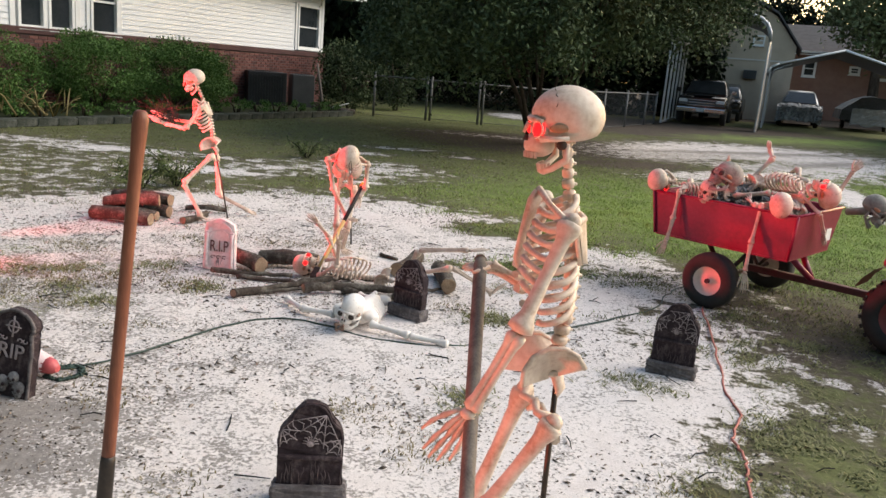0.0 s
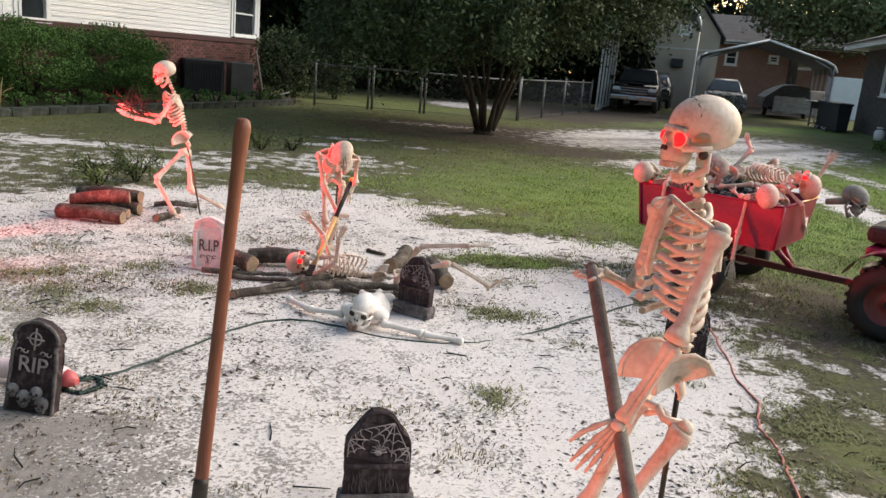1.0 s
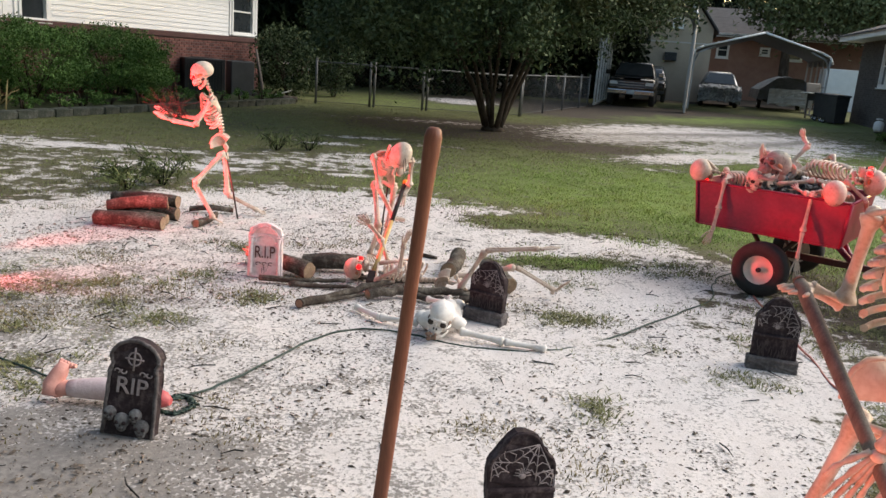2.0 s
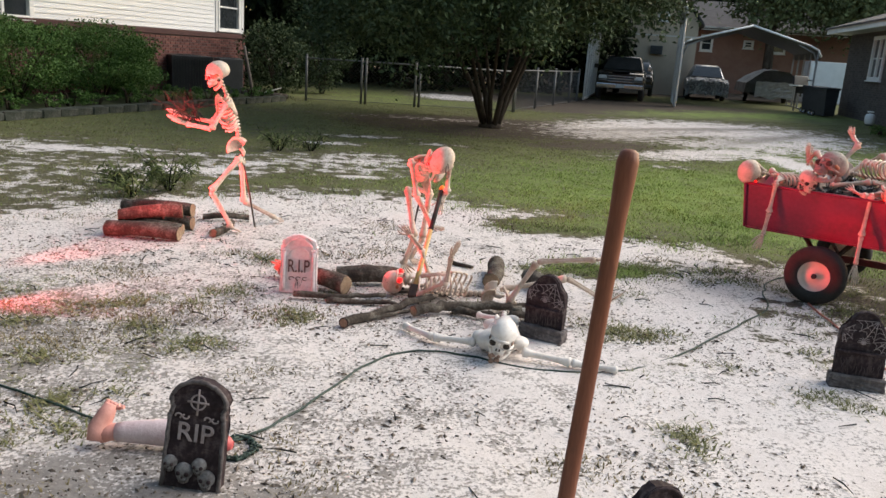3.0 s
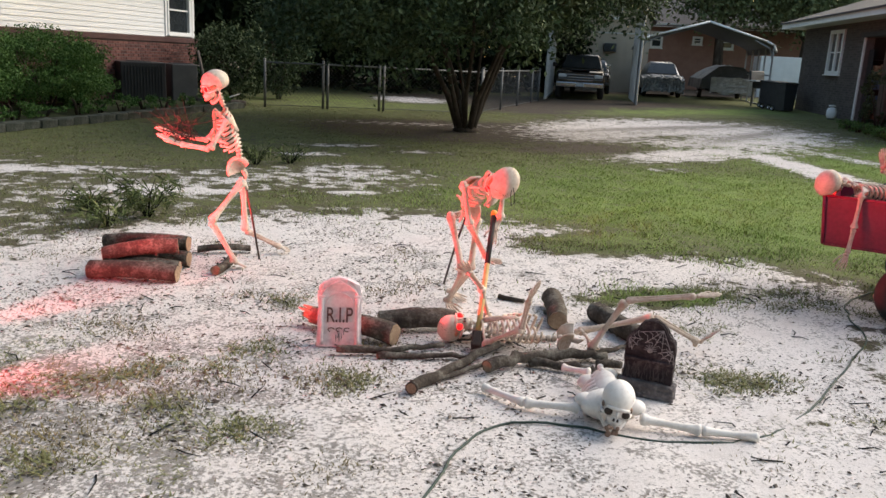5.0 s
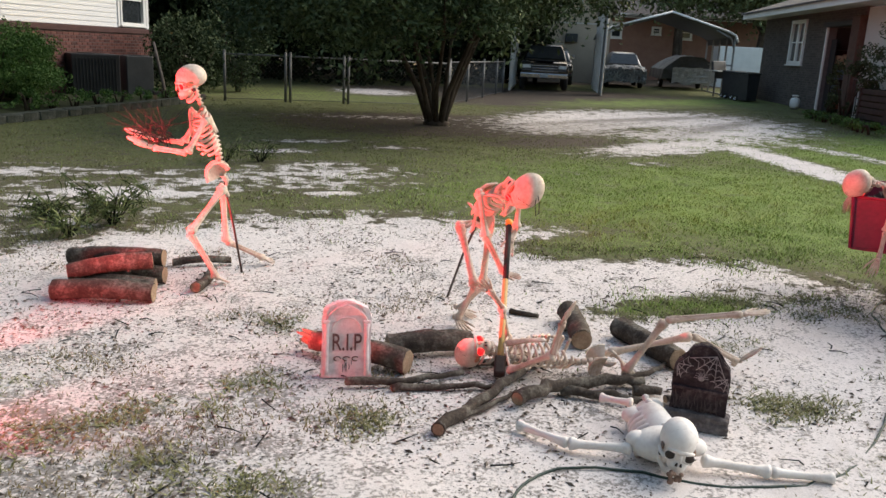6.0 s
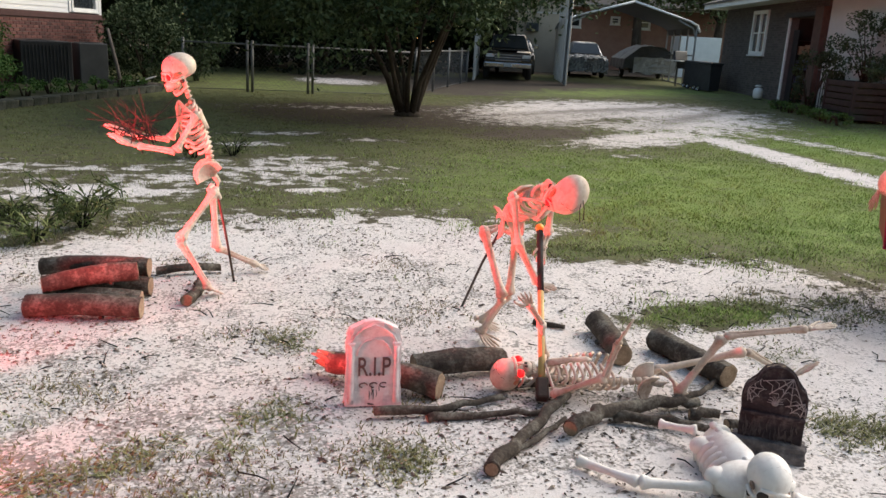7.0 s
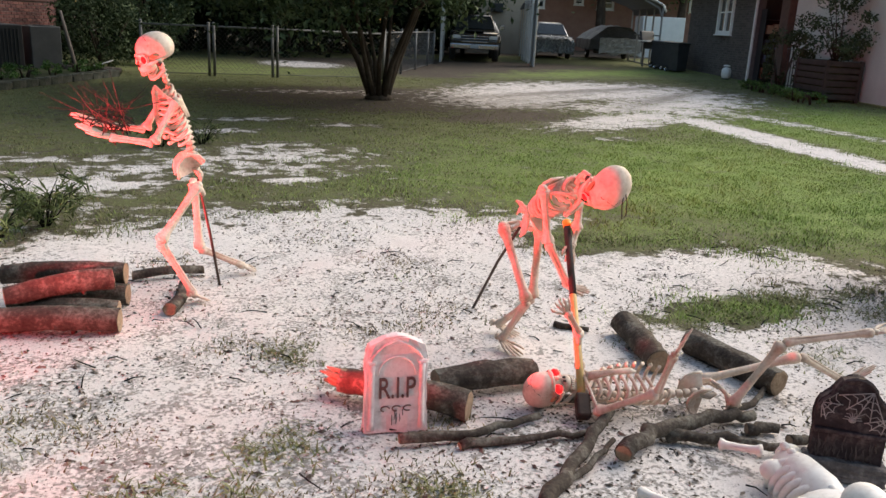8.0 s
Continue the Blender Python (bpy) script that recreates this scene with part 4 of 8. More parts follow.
def chain_fence(x0, y0, x1, y1, posts, gate=None):
    L = math.hypot(x1 - x0, y1 - y0)
    z0 = float(rise((x0 + x1) / 2, (y0 + y1) / 2))
    t = thing("chain_link_fence", axes(x0, y0, x1 - x0, y1 - y0, z0), "weathered grey chain-link fence with a top rail", "fence", "yard fences")
    H = 1.15
    for x in posts:
        bm = bmesh.new()
        tube(bm, [(x, 0, -0.05), (x, 0, H + 0.06)], 0.034, 8)
        blob(bm, (x, 0, H + 0.07), (0.04, 0.04, 0.03), u=8, v=5)
        part("post", bm, FENCE, t)
    bm = bmesh.new()
    tube(bm, [(0, 0, H), (L, 0, H)], 0.022, 6)
    part("top_rail", bm, FENCE, t)
    bm = bmesh.new()
    tube(bm, [(0, 0, 0.06), (L, 0, 0.06)], 0.008, 5)
    part("tension_wire", bm, FENCE, t)
    V, Fc = [], []
    step = 0.11
    r = 0.0028

    def wire(a, c):
        k = len(V)
        V.extend([(a[0] - r, 0, a[1]), (a[0] + r, 0, a[1]), (c[0] + r, 0, c[1]), (c[0] - r, 0, c[1])])
        V.extend([(a[0], -r, a[1]), (a[0], r, a[1]), (c[0], r, c[1]), (c[0], -r, c[1])])
        Fc.extend([(k, k + 1, k + 2, k + 3), (k + 4, k + 5, k + 6, k + 7)])

    x = -H
    while x < L:
        a, c = max(x, 0), min(x + H - 0.06, L)
        if c > a:
            wire((a, 0.06 + a - x), (c, 0.06 + c - x))
            wire((a, H - (a - x)), (c, H - (c - x)))
        x += step
    ob = raw_mesh("mesh_wire", V, Fc, FENCE, t)
    ob["kind"] = "stuff"
    return t


white_house()
HM = axes(-4.29, 25.99, 0.397, 0.918)
air_conditioner(axes(-5.20, 22.42, 0.92, 0.39), (1.05, 0.75, 1.0), 13, "dark louvred air-conditioning unit beside the house", DARKMETAL)
air_conditioner(axes(-4.28, 22.85, 0.92, 0.39), (0.62, 0.6, 0.98), 0, "grey metal air-conditioning unit beside the house", GREYMETAL)
brick_house_far()
beige_barn()
carport_tall()
carport_low()
pickup(pose(9.75, 32.0, 0.15, 0, 0, -21.7))
covered_car(pose(15.5, 36.4, 0.2, 0, 0, -21.7))
covered_boat(pose(18.2, 35.4, 0.25, 0, 0, -21.7))
dark_car(pose(12.0, 36.6, 0.2, 0, 0, -21.7))
part("shed_wall", boxed((0, 0, 1.1), (2.2, 2.0, 2.2), None, 0.02), TRIM, thing("garden_shed", pose(24.0, 40.5, 0.2, 0, 0, -21.7), "small white shed behind the low carport", "shed"))
grey_house()
shelf_clutter()
chain_fence(-2.25, 23.2, 3.6, 23.4, [0, 1.5, 1.62, 3.0, 3.12, 5.85], None)
chain_fence(3.6, 23.4, 7.75, 31.0, [0.1, 2.4, 4.8, 7.2, 8.6], None)


def border_wall():
    """A low edging of rough blocks before the planting bed."""
    t = thing("bed_edging", axes(-7.6, 12.6, 4.75, 9.9), "low edging of rough grey blocks round the planting bed", "edging", kind="structure")
    rng = np.random.default_rng(6)
    L = math.hypot(4.75, 9.9)
    shapes = []
    for k in range(4):
        bm = boxed((0, 0, 0.07), (0.392, 0.22, 0.14), None, 0.02)
        for v in bm.verts:
            v.co += Vector(rng.normal(size=3)) * 0.008
        me = bpy.data.meshes.new("edging_block")
        bm.to_mesh(me)
        bm.free()
        me.materials.append(STONEBLOCK)
        shapes.append(me)
    x = 0.2
    while x < L:
        o = new("edging_block", shapes[rng.integers(4)])
        o.parent = t
        o.matrix_basis = pose(x, rng.normal() * 0.015, 0, 0, 0, rng.normal() * 2)
        x += 0.395


border_wall()
bed = raw_mesh("planting_bed", [(-7.7, 12.7, 0.13), (-2.9, 22.6, 0.13), (-4.3, 25.9, 0.13), (-10.5, 11.5, 0.13), (-7.7, 12.7, -.05), (-2.9, 22.6, -.05), (-4.3, 25.9, -.05), (-10.5, 11.5, -.05)],
               [(0, 1, 2, 3), (0, 4, 5, 1), (1, 5, 6, 2), (2, 6, 7, 3), (3, 7, 4, 0)], MOSS)
tagged(bed, "raised bed of dark leaf mulch before the house", "planting bed", kind="structure")


# ---- trees and shrubs ----
def shrub(name, x, y, z, rx, ry, rz, count, material, leaf, label, category="shrub", seed=0, stems=7, group=""):
    rng = np.random.default_rng(seed)
    t = thing(name, pose(x, y, z), label, category, group)
    for k in range(stems):
        bm = bmesh.new()
        a = rng.uniform(0, 6.28)
        tip = Vector((math.cos(a) * rx * 0.6, math.sin(a) * ry * 0.6, rz * rng.uniform(1.0, 1.7)))
        tube(bm, [(0.05 * math.cos(a), 0.05 * math.sin(a), -0.02), tip * 0.5 + Vector((0, 0, 0.05)), tip], [0.022, 0.015, 0.006], 5)
        part("stem", bm, BARK, t)
    # rounded lumps over an uneven dome, leaves on the outside of each
    nc = 56 if count > 4200 else max(8, count // 110)
    size = np.array([rx, ry, rz])
    u = rng.normal(size=(nc, 3))
    u /= np.linalg.norm(u, axis=1)[:, None]
    c = u * rng.uniform(0.62, 0.92, nc)[:, None] * size + np.array([0, 0, rz])
    pick = rng.integers(0, nc, count)
    w = rng.normal(size=(count, 3))
    w /= np.linalg.norm(w, axis=1)[:, None]
    lump = rng.uniform(0.20, 0.36, nc)[pick] * (0.55 + 0.45 * rng.uniform(0, 1, count) ** 0.5)
    p = c[pick] + w * lump[:, None] * size * np.array([1, 1, 0.85]) + rng.normal(size=(count, 3)) * 0.018
    p[:, 2] = np.maximum(p[:, 2], 0.02)
    v, f = leaf_cloud(rng, p, rng.uniform(0.6, 1.3, count), leaf, 0.5)
    raw_mesh("foliage", v, f, material, t)
    return t


for i, (x, y, rx, ry, rz) in enumerate([(-8.5, 14.6, 1.15, 1.15, 0.70), (-7.25, 16.5, 1.2, 1.25, 0.74), (-6.3, 18.6, 1.2, 1.25, 0.76), (-6.05, 19.7, 0.70, 0.8, 0.60), (-9.4, 12.6, 1.2, 1.2, 0.65)]):
    shrub("shrub", x, y, 0.17, rx, ry, rz, 19000, BUSHLEAF, 0.055, "dense rounded green foundation shrub against the brick wall", "shrub", 20 + i, group="foundation shrubs")
rng = np.random.default_rng(88)
for i in range(15):
    f = (i + rng.uniform(-0.3, 0.3)) / 15
    shrub("shrub", -7.75 + 4.75 * f, 12.9 + 9.9 * f, 0.15, rng.uniform(0.22, 0.42), rng.uniform(0.22, 0.42), rng.uniform(0.08, 0.19), 330, BUSHLEAF, 0.06, "low dark green plant spreading over the bed edging", "border plant", 300 + i, 4, "plants in the bed")
shrub("shrub", -3.1, 24.4, 0, 1.1, 1.0, 1.1, 4500, LEAF, 0.11, "loose leafy green shrub at the house corner", "shrub", 31)


def leaning(name, a, c, w, material, label, category):
    bm = bmesh.new()
    a, c = Vector(a), Vector(c)
    tube(bm, [a, a.lerp(c, 0.35) + Vector((0.01, 0, 0.012)), a.lerp(c, 0.7), c], [w, w * 0.9, w * 0.85, w * 0.6], 7)
    tagged(part(name, bm, material), label, category)


leaning("board", (-3.62, 22.75, 0.0), (-3.88, 23.0, 1.35), 0.045, GREYWOOD, "grey weathered pole leaning beside the air conditioner", "pole")
leaning("stick", (-3.75, 22.35, 0.03), (-2.85, 22.25, 0.36), 0.022, WHITE_BONE, "pale bare stick lying against a log", "stick")
leaning("branch", (-3.9, 22.5, 0.12), (-2.7, 22.55, 0.12), 0.11, LOGBARK, "thick dark branch lying at the house corner", "branch")
shrub("shrub", -1.9, 27.0, 0, 1.2, 1.2, 1.5, 4000, LEAF, 0.11, "loose leafy green shrub behind the fence", "shrub", 32)


def myrtle(x, y):
    rng = np.random.default_rng(77)
    t = thing("tree", pose(x, y, 0), "multi-stemmed crape myrtle with a broad drooping dark green crown", "tree")
    tips = []
    bm = bmesh.new()
    for k in range(9):
        a = 2 * math.pi * k / 9 + rng.uniform(-0.3, 0.3)
        r1, r2 = rng.uniform(0.6, 1.15), rng.uniform(1.4, 2.4)
        p0 = Vector((0.13 * math.cos(a), 0.13 * math.sin(a), -0.05))
        p1 = Vector((r1 * 0.45 * math.cos(a), r1 * 0.45 * math.sin(a), 0.7))
        p2 = Vector((r1 * math.cos(a + 0.15), r1 * math.sin(a + 0.15), 1.7))
        p3 = Vector((r2 * math.cos(a + 0.1), r2 * math.sin(a + 0.1), 3.2))
        r0 = rng.uniform(0.036, 0.062)
        tube(bm, [p0, p1, p2, p3], [r0 * 1.3, r0, r0 * 0.75, r0 * 0.4], 8)
        for j in range(3):
            b = a + rng.uniform(-0.9, 0.9)
            q = p3 + Vector((rng.uniform(0.8, 2.3) * math.cos(b), rng.uniform(0.8, 2.3) * math.sin(b), rng.uniform(-0.4, 1.2)))
            tube(bm, [p2.lerp(p3, 0.6), p3.lerp(q, 0.4), q], [r0 * 0.45, r0 * 0.3, 0.008], 6)
            tips.append(q)
    blob(bm, (0, 0, 0.02), (0.28, 0.28, 0.14))
    part("trunk", bm, BARK, t)
    # crown: drooping clumps over an uneven dome
    nc = 640
    a = rng.uniform(0, 2 * math.pi, nc)
    r = 4.3 * np.sqrt(rng.uniform(0.02, 1, nc)) * (1 + 0.12 * np.sin(3 * a + 1)) * np.where(np.cos(a) > 0.3, 0.90, 1.0)
    low = 2.0 + 0.25 * np.clip(r * np.cos(a), -1, 9) + 0.2 * rng.normal(size=nc) + 0.7 * np.exp(-(r / 1.3) ** 2)
    hi = 6.6 - 0.12 * r ** 2
    c = np.stack([r * np.cos(a), r * np.sin(a), low + (hi - low) * rng.uniform(0, 1, nc) ** 1.2], 1)
    n = 120000
    pick = rng.integers(0, nc, n)
    off = rng.normal(size=(n, 3)) * np.array([0.20, 0.20, 0.30])
    p = c[pick] + off
    v, f = leaf_cloud(rng, p, rng.uniform(0.6, 1.4, n), 0.105, 0.5)
    raw_mesh("crown", v, f, LEAF, t)
    return t


myrtle(1.97, 18.15)


def far_tree(x, y, h, w, seed, n=12000, low=1.5, trunk=0.25, leaf=0.34, green=None, label="tall shade-darkened woodland tree, some of them unseen to block sky light"):
    rng = np.random.default_rng(seed)
    t = thing("tree", pose(x, y, 0), label, "tree", "woodland trees")
    bm = bmesh.new()
    lean = rng.normal(size=2) * 0.3
    tube(bm, [(0, 0, -0.1), (lean[0] * 0.4, lean[1] * 0.4, h * 0.4), (lean[0], lean[1], h * 0.85)], [trunk * 1.15, trunk * 0.8, trunk * 0.25], 8)
    for k in range(8):
        a = rng.uniform(0, 6.28)
        z = h * rng.uniform(0.3, 0.8)
        q = Vector((w * 0.6 * math.cos(a), w * 0.6 * math.sin(a), z + rng.uniform(0.2, 2)))
        tube(bm, [(lean[0] * z / h, lean[1] * z / h, z), q * 0.5 + Vector((0, 0, z * 0.5)), q], [trunk * 0.35, trunk * 0.2, 0.02], 5)
    part("trunk", bm, BARK, t)
    nc = 80
    u = rng.normal(size=(nc, 3))
    u /= np.linalg.norm(u, axis=1)[:, None]
    c = u * (rng.uniform(0.3, 1, nc) ** 0.5)[:, None] * np.array([w, w, (h - low) / 2]) + np.array([0, 0, low + (h - low) / 2])
    pick = rng.integers(0, nc, n)
    p = c[pick] + rng.normal(size=(n, 3)) * np.array([0.16 * w, 0.16 * w, 0.06 * h])
    p[:, 2] = np.maximum(p[:, 2], 0.1)
    v, f = leaf_cloud(rng, p, rng.uniform(0.6, 1.5, n), leaf, 0.55)
    raw_mesh("crown", v, f, green or SHADEWOODLEAF, t)


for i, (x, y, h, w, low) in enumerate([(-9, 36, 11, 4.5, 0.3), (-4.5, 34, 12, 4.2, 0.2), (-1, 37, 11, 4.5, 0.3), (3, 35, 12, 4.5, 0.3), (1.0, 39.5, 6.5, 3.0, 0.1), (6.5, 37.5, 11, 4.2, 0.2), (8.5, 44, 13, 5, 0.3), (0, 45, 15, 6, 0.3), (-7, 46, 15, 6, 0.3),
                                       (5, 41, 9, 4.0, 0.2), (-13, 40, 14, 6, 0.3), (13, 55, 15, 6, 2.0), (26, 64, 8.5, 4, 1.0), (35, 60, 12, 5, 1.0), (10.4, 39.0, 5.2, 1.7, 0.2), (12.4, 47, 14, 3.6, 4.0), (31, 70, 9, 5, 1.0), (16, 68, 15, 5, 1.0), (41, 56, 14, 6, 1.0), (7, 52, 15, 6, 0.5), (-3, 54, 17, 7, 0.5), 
                                       # Unseen trees to the left and behind, added only to block sky light.
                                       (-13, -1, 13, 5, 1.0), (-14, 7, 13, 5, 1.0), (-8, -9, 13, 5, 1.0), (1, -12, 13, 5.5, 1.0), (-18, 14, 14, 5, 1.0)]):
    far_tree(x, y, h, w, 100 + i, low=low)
for i, (x, y, h, w, low) in enumerate([(22.6, 44.0, 8.5, 2.8, 4.0), (26.8, 42.6, 7.5, 2.6, 3.8)]):
    far_tree(x, y, h, w, 160 + i, 9000, low, 0.30, 0.24, FARLEAF, "tall olive-green tree standing before the brick house")


# ---- the graves: skeletons ----
V3 = Vector
CART_TAIL = (1.515, 6.10, 0.835)
HOLLOW = mat("orange_brown_bone", [(0.30, 0.13, 0.06), (0.45, 0.22, 0.12)], 0.6, 14, 70, 0.3)


def basis(fwd, up):
    """A turn whose y looks along fwd and whose z is near up."""
    y = V3(fwd).normalized()
    z = V3(up)
    z = (z - y * z.dot(y)).normalized()
    x = y.cross(z)
    return Matrix((x, y, z)).transposed().to_4x4()


def bone(bm, a, c, r, n=8, knob=1.7, mi=0):
    """A long bone: slender shaft, knobbed ends."""
    a, c = V3(a), V3(c)
    ts = (0, 0.03, 0.08, 0.17, 0.5, 0.83, 0.92, 0.97, 1)
    ks = (0.7, knob, knob * 0.95, 1.0, 0.82, 1.0, knob * 0.95, knob, 0.7)
    tube(bm, [a.lerp(c, t) for t in ts], [r * k for k in ks], n, mi)


def skull(bm, c, fwd, up, s=1.0, eyes=2, jaw=18.0, teeth=True, bone_mi=0):
    """A skull: dome, brow, cheek arches, sockets, nose, teeth and a hinged jaw. eyes: the material of what sits in the sockets."""
    m = Matrix.Translation(c) @ basis(fwd, up) @ Matrix.Scale(s, 4)
    vs = blob(bm, (0, -0.014, 0.022), (0.071, 0.092, 0.076), None, bone_mi, 24, 16)
    for v in vs:
        x, y, z = v.co
        if z < -0.02:
            v.co.z = -0.02 + (z + 0.02) * 0.55
        if y > 0.03:
            v.co.x *= 1 - 1.6 * (y - 0.03)
        if abs(x) > 0.052 and z < 0.05 and y > -0.01:
            v.co.x *= 0.93
        v.co = m @ v.co
    blob(bm, (0, 0.052, -0.050), (0.036, 0.040, 0.030), m, bone_mi, 14, 9)
    blob(bm, (0, 0.052, -0.014), (0.050, 0.024, 0.030), m, bone_mi, 14, 9)
    for k in (-1, 1):
        ring = [(k * 0.0325 + 0.0225 * math.cos(a), 0.0725 - 0.55 * max(0.0, 0.0225 * k * math.cos(a)), -0.010 + 0.0205 * math.sin(a)) for a in np.linspace(0, 2 * math.pi, 15)]
        tube(bm, [m @ V3(p) for p in ring], 0.0031 * s, 6, bone_mi, False)
        blob(bm, (k * 0.0365, 0.0650, -0.010), (0.0200, 0.0150, 0.0185), m, eyes, 14, 9)
        tube(bm, [m @ V3(p) for p in ((k * 0.046, 0.062, -0.032), (k * 0.063, 0.030, -0.030), (k * 0.066, -0.004, -0.026))], [0.009 * s, 0.0065 * s, 0.006 * s], 6, bone_mi)
        tube(bm, [m @ V3(p) for p in ((k * 0.008, 0.086, -0.028), (k * 0.0085, 0.087, -0.040))], [0.003 * s, 0.006 * s], 6, 1)
        blob(bm, (k * 0.0565, 0.010, -0.044), (0.008, 0.014, 0.012), m, 1, 8, 5)
        blob(bm, (k * 0.0615, 0.022, -0.004), (0.006, 0.024, 0.011), m, 4, 10, 6)
    tube(bm, [m @ V3(p) for p in ((-0.050, 0.062, 0.010), (-0.022, 0.075, 0.013), (0.022, 0.075, 0.013), (0.050, 0.062, 0.010))], [0.006 * s, 0.009 * s, 0.009 * s, 0.006 * s], 6, bone_mi)
    tube(bm, [m @ V3(p) for p in ((0, 0.082, 0.004), (0, 0.094, -0.022))], [0.007 * s, 0.004 * s], 6, bone_mi)
    jm = m @ Matrix.Translation((0, -0.005, -0.045)) @ Matrix.Rotation(radians(-jaw), 4, "X") @ Matrix.Translation((0, 0.005, 0.045))
    tube(bm, [jm @ V3(p) for p in ((-0.056, -0.006, -0.04), (-0.052, 0.004, -0.078), (-0.034, 0.038, -0.094), (-0.013, 0.056, -0.098), (0.013, 0.056, -0.098), (0.034, 0.038, -0.094), (0.052, 0.004, -0.078), (0.056, -0.006, -0.04))],
         [0.006 * s, 0.0095 * s, 0.0085 * s, 0.0105 * s, 0.0105 * s, 0.0085 * s, 0.0095 * s, 0.006 * s], 7, bone_mi)
    for i in range(9 if teeth else 0):
        a = radians(-62 + 124 * i / 8)
        p = V3((0.032 * math.sin(a), 0.048 + 0.038 * math.cos(a), -0.074))
        box(bm, p, (0.0068, 0.006, 0.014), m, mi=bone_mi)
        box(bm, p + V3((0, -0.022, -0.012)), (0.0064, 0.006, 0.012), jm, mi=bone_mi)
    # seams of the dome
    for pts in ([(x, 0.028 + 0.004 * math.sin(x * 300), 0.022 + 0.0745 * math.sqrt(max(0, 1 - (x / 0.0695) ** 2 - ((0.04 + 0.0) / 0.0905) ** 2))) for x in np.linspace(-0.058, 0.058, 13)],
                [(0.0, y, 0.022 + 0.0748 * math.sqrt(max(0, 1 - ((y + 0.012) / 0.0905) ** 2))) for y in np.linspace(0.026, -0.085, 10)]):
        tube(bm, [m @ V3(p) for p in pts], 0.0011 * s, 4, 3)


def hand(bm, wrist, tip, spread, s, mi=0, curl=0.0):
    """Wrist bones, five rays of three joints; spread points along the fan's width."""
    w, t = V3(wrist), V3(tip)
    d = t - w
    L = d.length
    d.normalize()
    sp = V3(spread)
    sp = (sp - d * sp.dot(d)).normalized()
    nrm = d.cross(sp)
    s = s * 1.25
    blob(bm, w + d * L * 0.07, (0.016 * s, 0.016 * s, 0.012 * s), None, mi, 8, 5)
    for i, (k, ln) in enumerate(((-1.5, 0.72), (-0.6, 0.95), (0.0, 1.0), (0.55, 0.95), (1.1, 0.82))):
        p0 = w + sp * k * 0.010 * s + d * L * 0.08
        p1 = w + sp * k * 0.021 * s + d * L * 0.45 * ln
        p2 = w + sp * k * 0.028 * s + d * L * 0.73 * ln + nrm * curl * 0.3 * L * 0.3
        p3 = w + sp * k * 0.031 * s + d * L * ln + nrm * curl * L * 0.3
        r = 0.0048 * s
        tube(bm, [p0, p0.lerp(p1, 0.5), p1, p1.lerp(p2, 0.5), p2, p2.lerp(p3, 0.5), p3], [r * 1.3, r, r * 1.5, r * 0.9, r * 1.3, r * 0.8, r * 0.6], 6, mi)


def rib_cage(bm, top, low, fwd, s, chest=1.0, width=0.125, deep=0.10, pairs=9, r=0.0092, mi=0):
    """Ribs, sternum and costal ends round the line from top to low."""
    top, low = V3(top), V3(low)
    width, deep = width * chest, deep * chest
    ax = (low - top).normalized()
    f = V3(fwd)
    f = (f - ax * f.dot(ax)).normalized()
    lat = ax.cross(f)
    L = (low - top).length
    ends = []
    for i in range(pairs):
        t = i / (pairs - 1)
        c = top + ax * L * (0.05 + 0.85 * t)
        w = width * s * (0.36 + 0.68 * math.sin(math.pi * (0.16 + 0.56 * t)))
        dp = deep * s * (0.40 + 0.60 * math.sin(math.pi * (0.13 + 0.55 * t)))
        span = 168 if t < 0.72 else 168 - 150 * (t - 0.72)
        for k in (-1, 1):
            pts = []
            for a in np.linspace(12, span, 11):
                q = radians(a)
                pts.append(c + lat * k * w * math.sin(q) ** 0.85 + f * (dp * (0.50 - 0.80 * math.cos(q))) + ax * L * (0.16 * math.sin(q * 0.62) - 0.02 - (0.10 * max(0, (a - 120) / 50) * (0.3 + t))))
            tube(bm, pts, [r * s * v for v in (1.2, 1, 1, 1, 1.05, 1.1, 1.1, 1.05, 1, 1, 1.15)], 6, mi, True)
    st = top + f * deep * s * 0.82
    tube(bm, [st + ax * L * 0.02, st + ax * L * 0.10 + f * 0.012 * s, st + ax * L * 0.35 + f * 0.035 * s, st + ax * L * 0.56 + f * 0.045 * s, st + ax * L * 0.64 + f * 0.042 * s],
         [0.020 * s, 0.024 * s, 0.015 * s, 0.017 * s, 0.007 * s], 8, mi, True, 0.5)
    return st, f, lat, ax


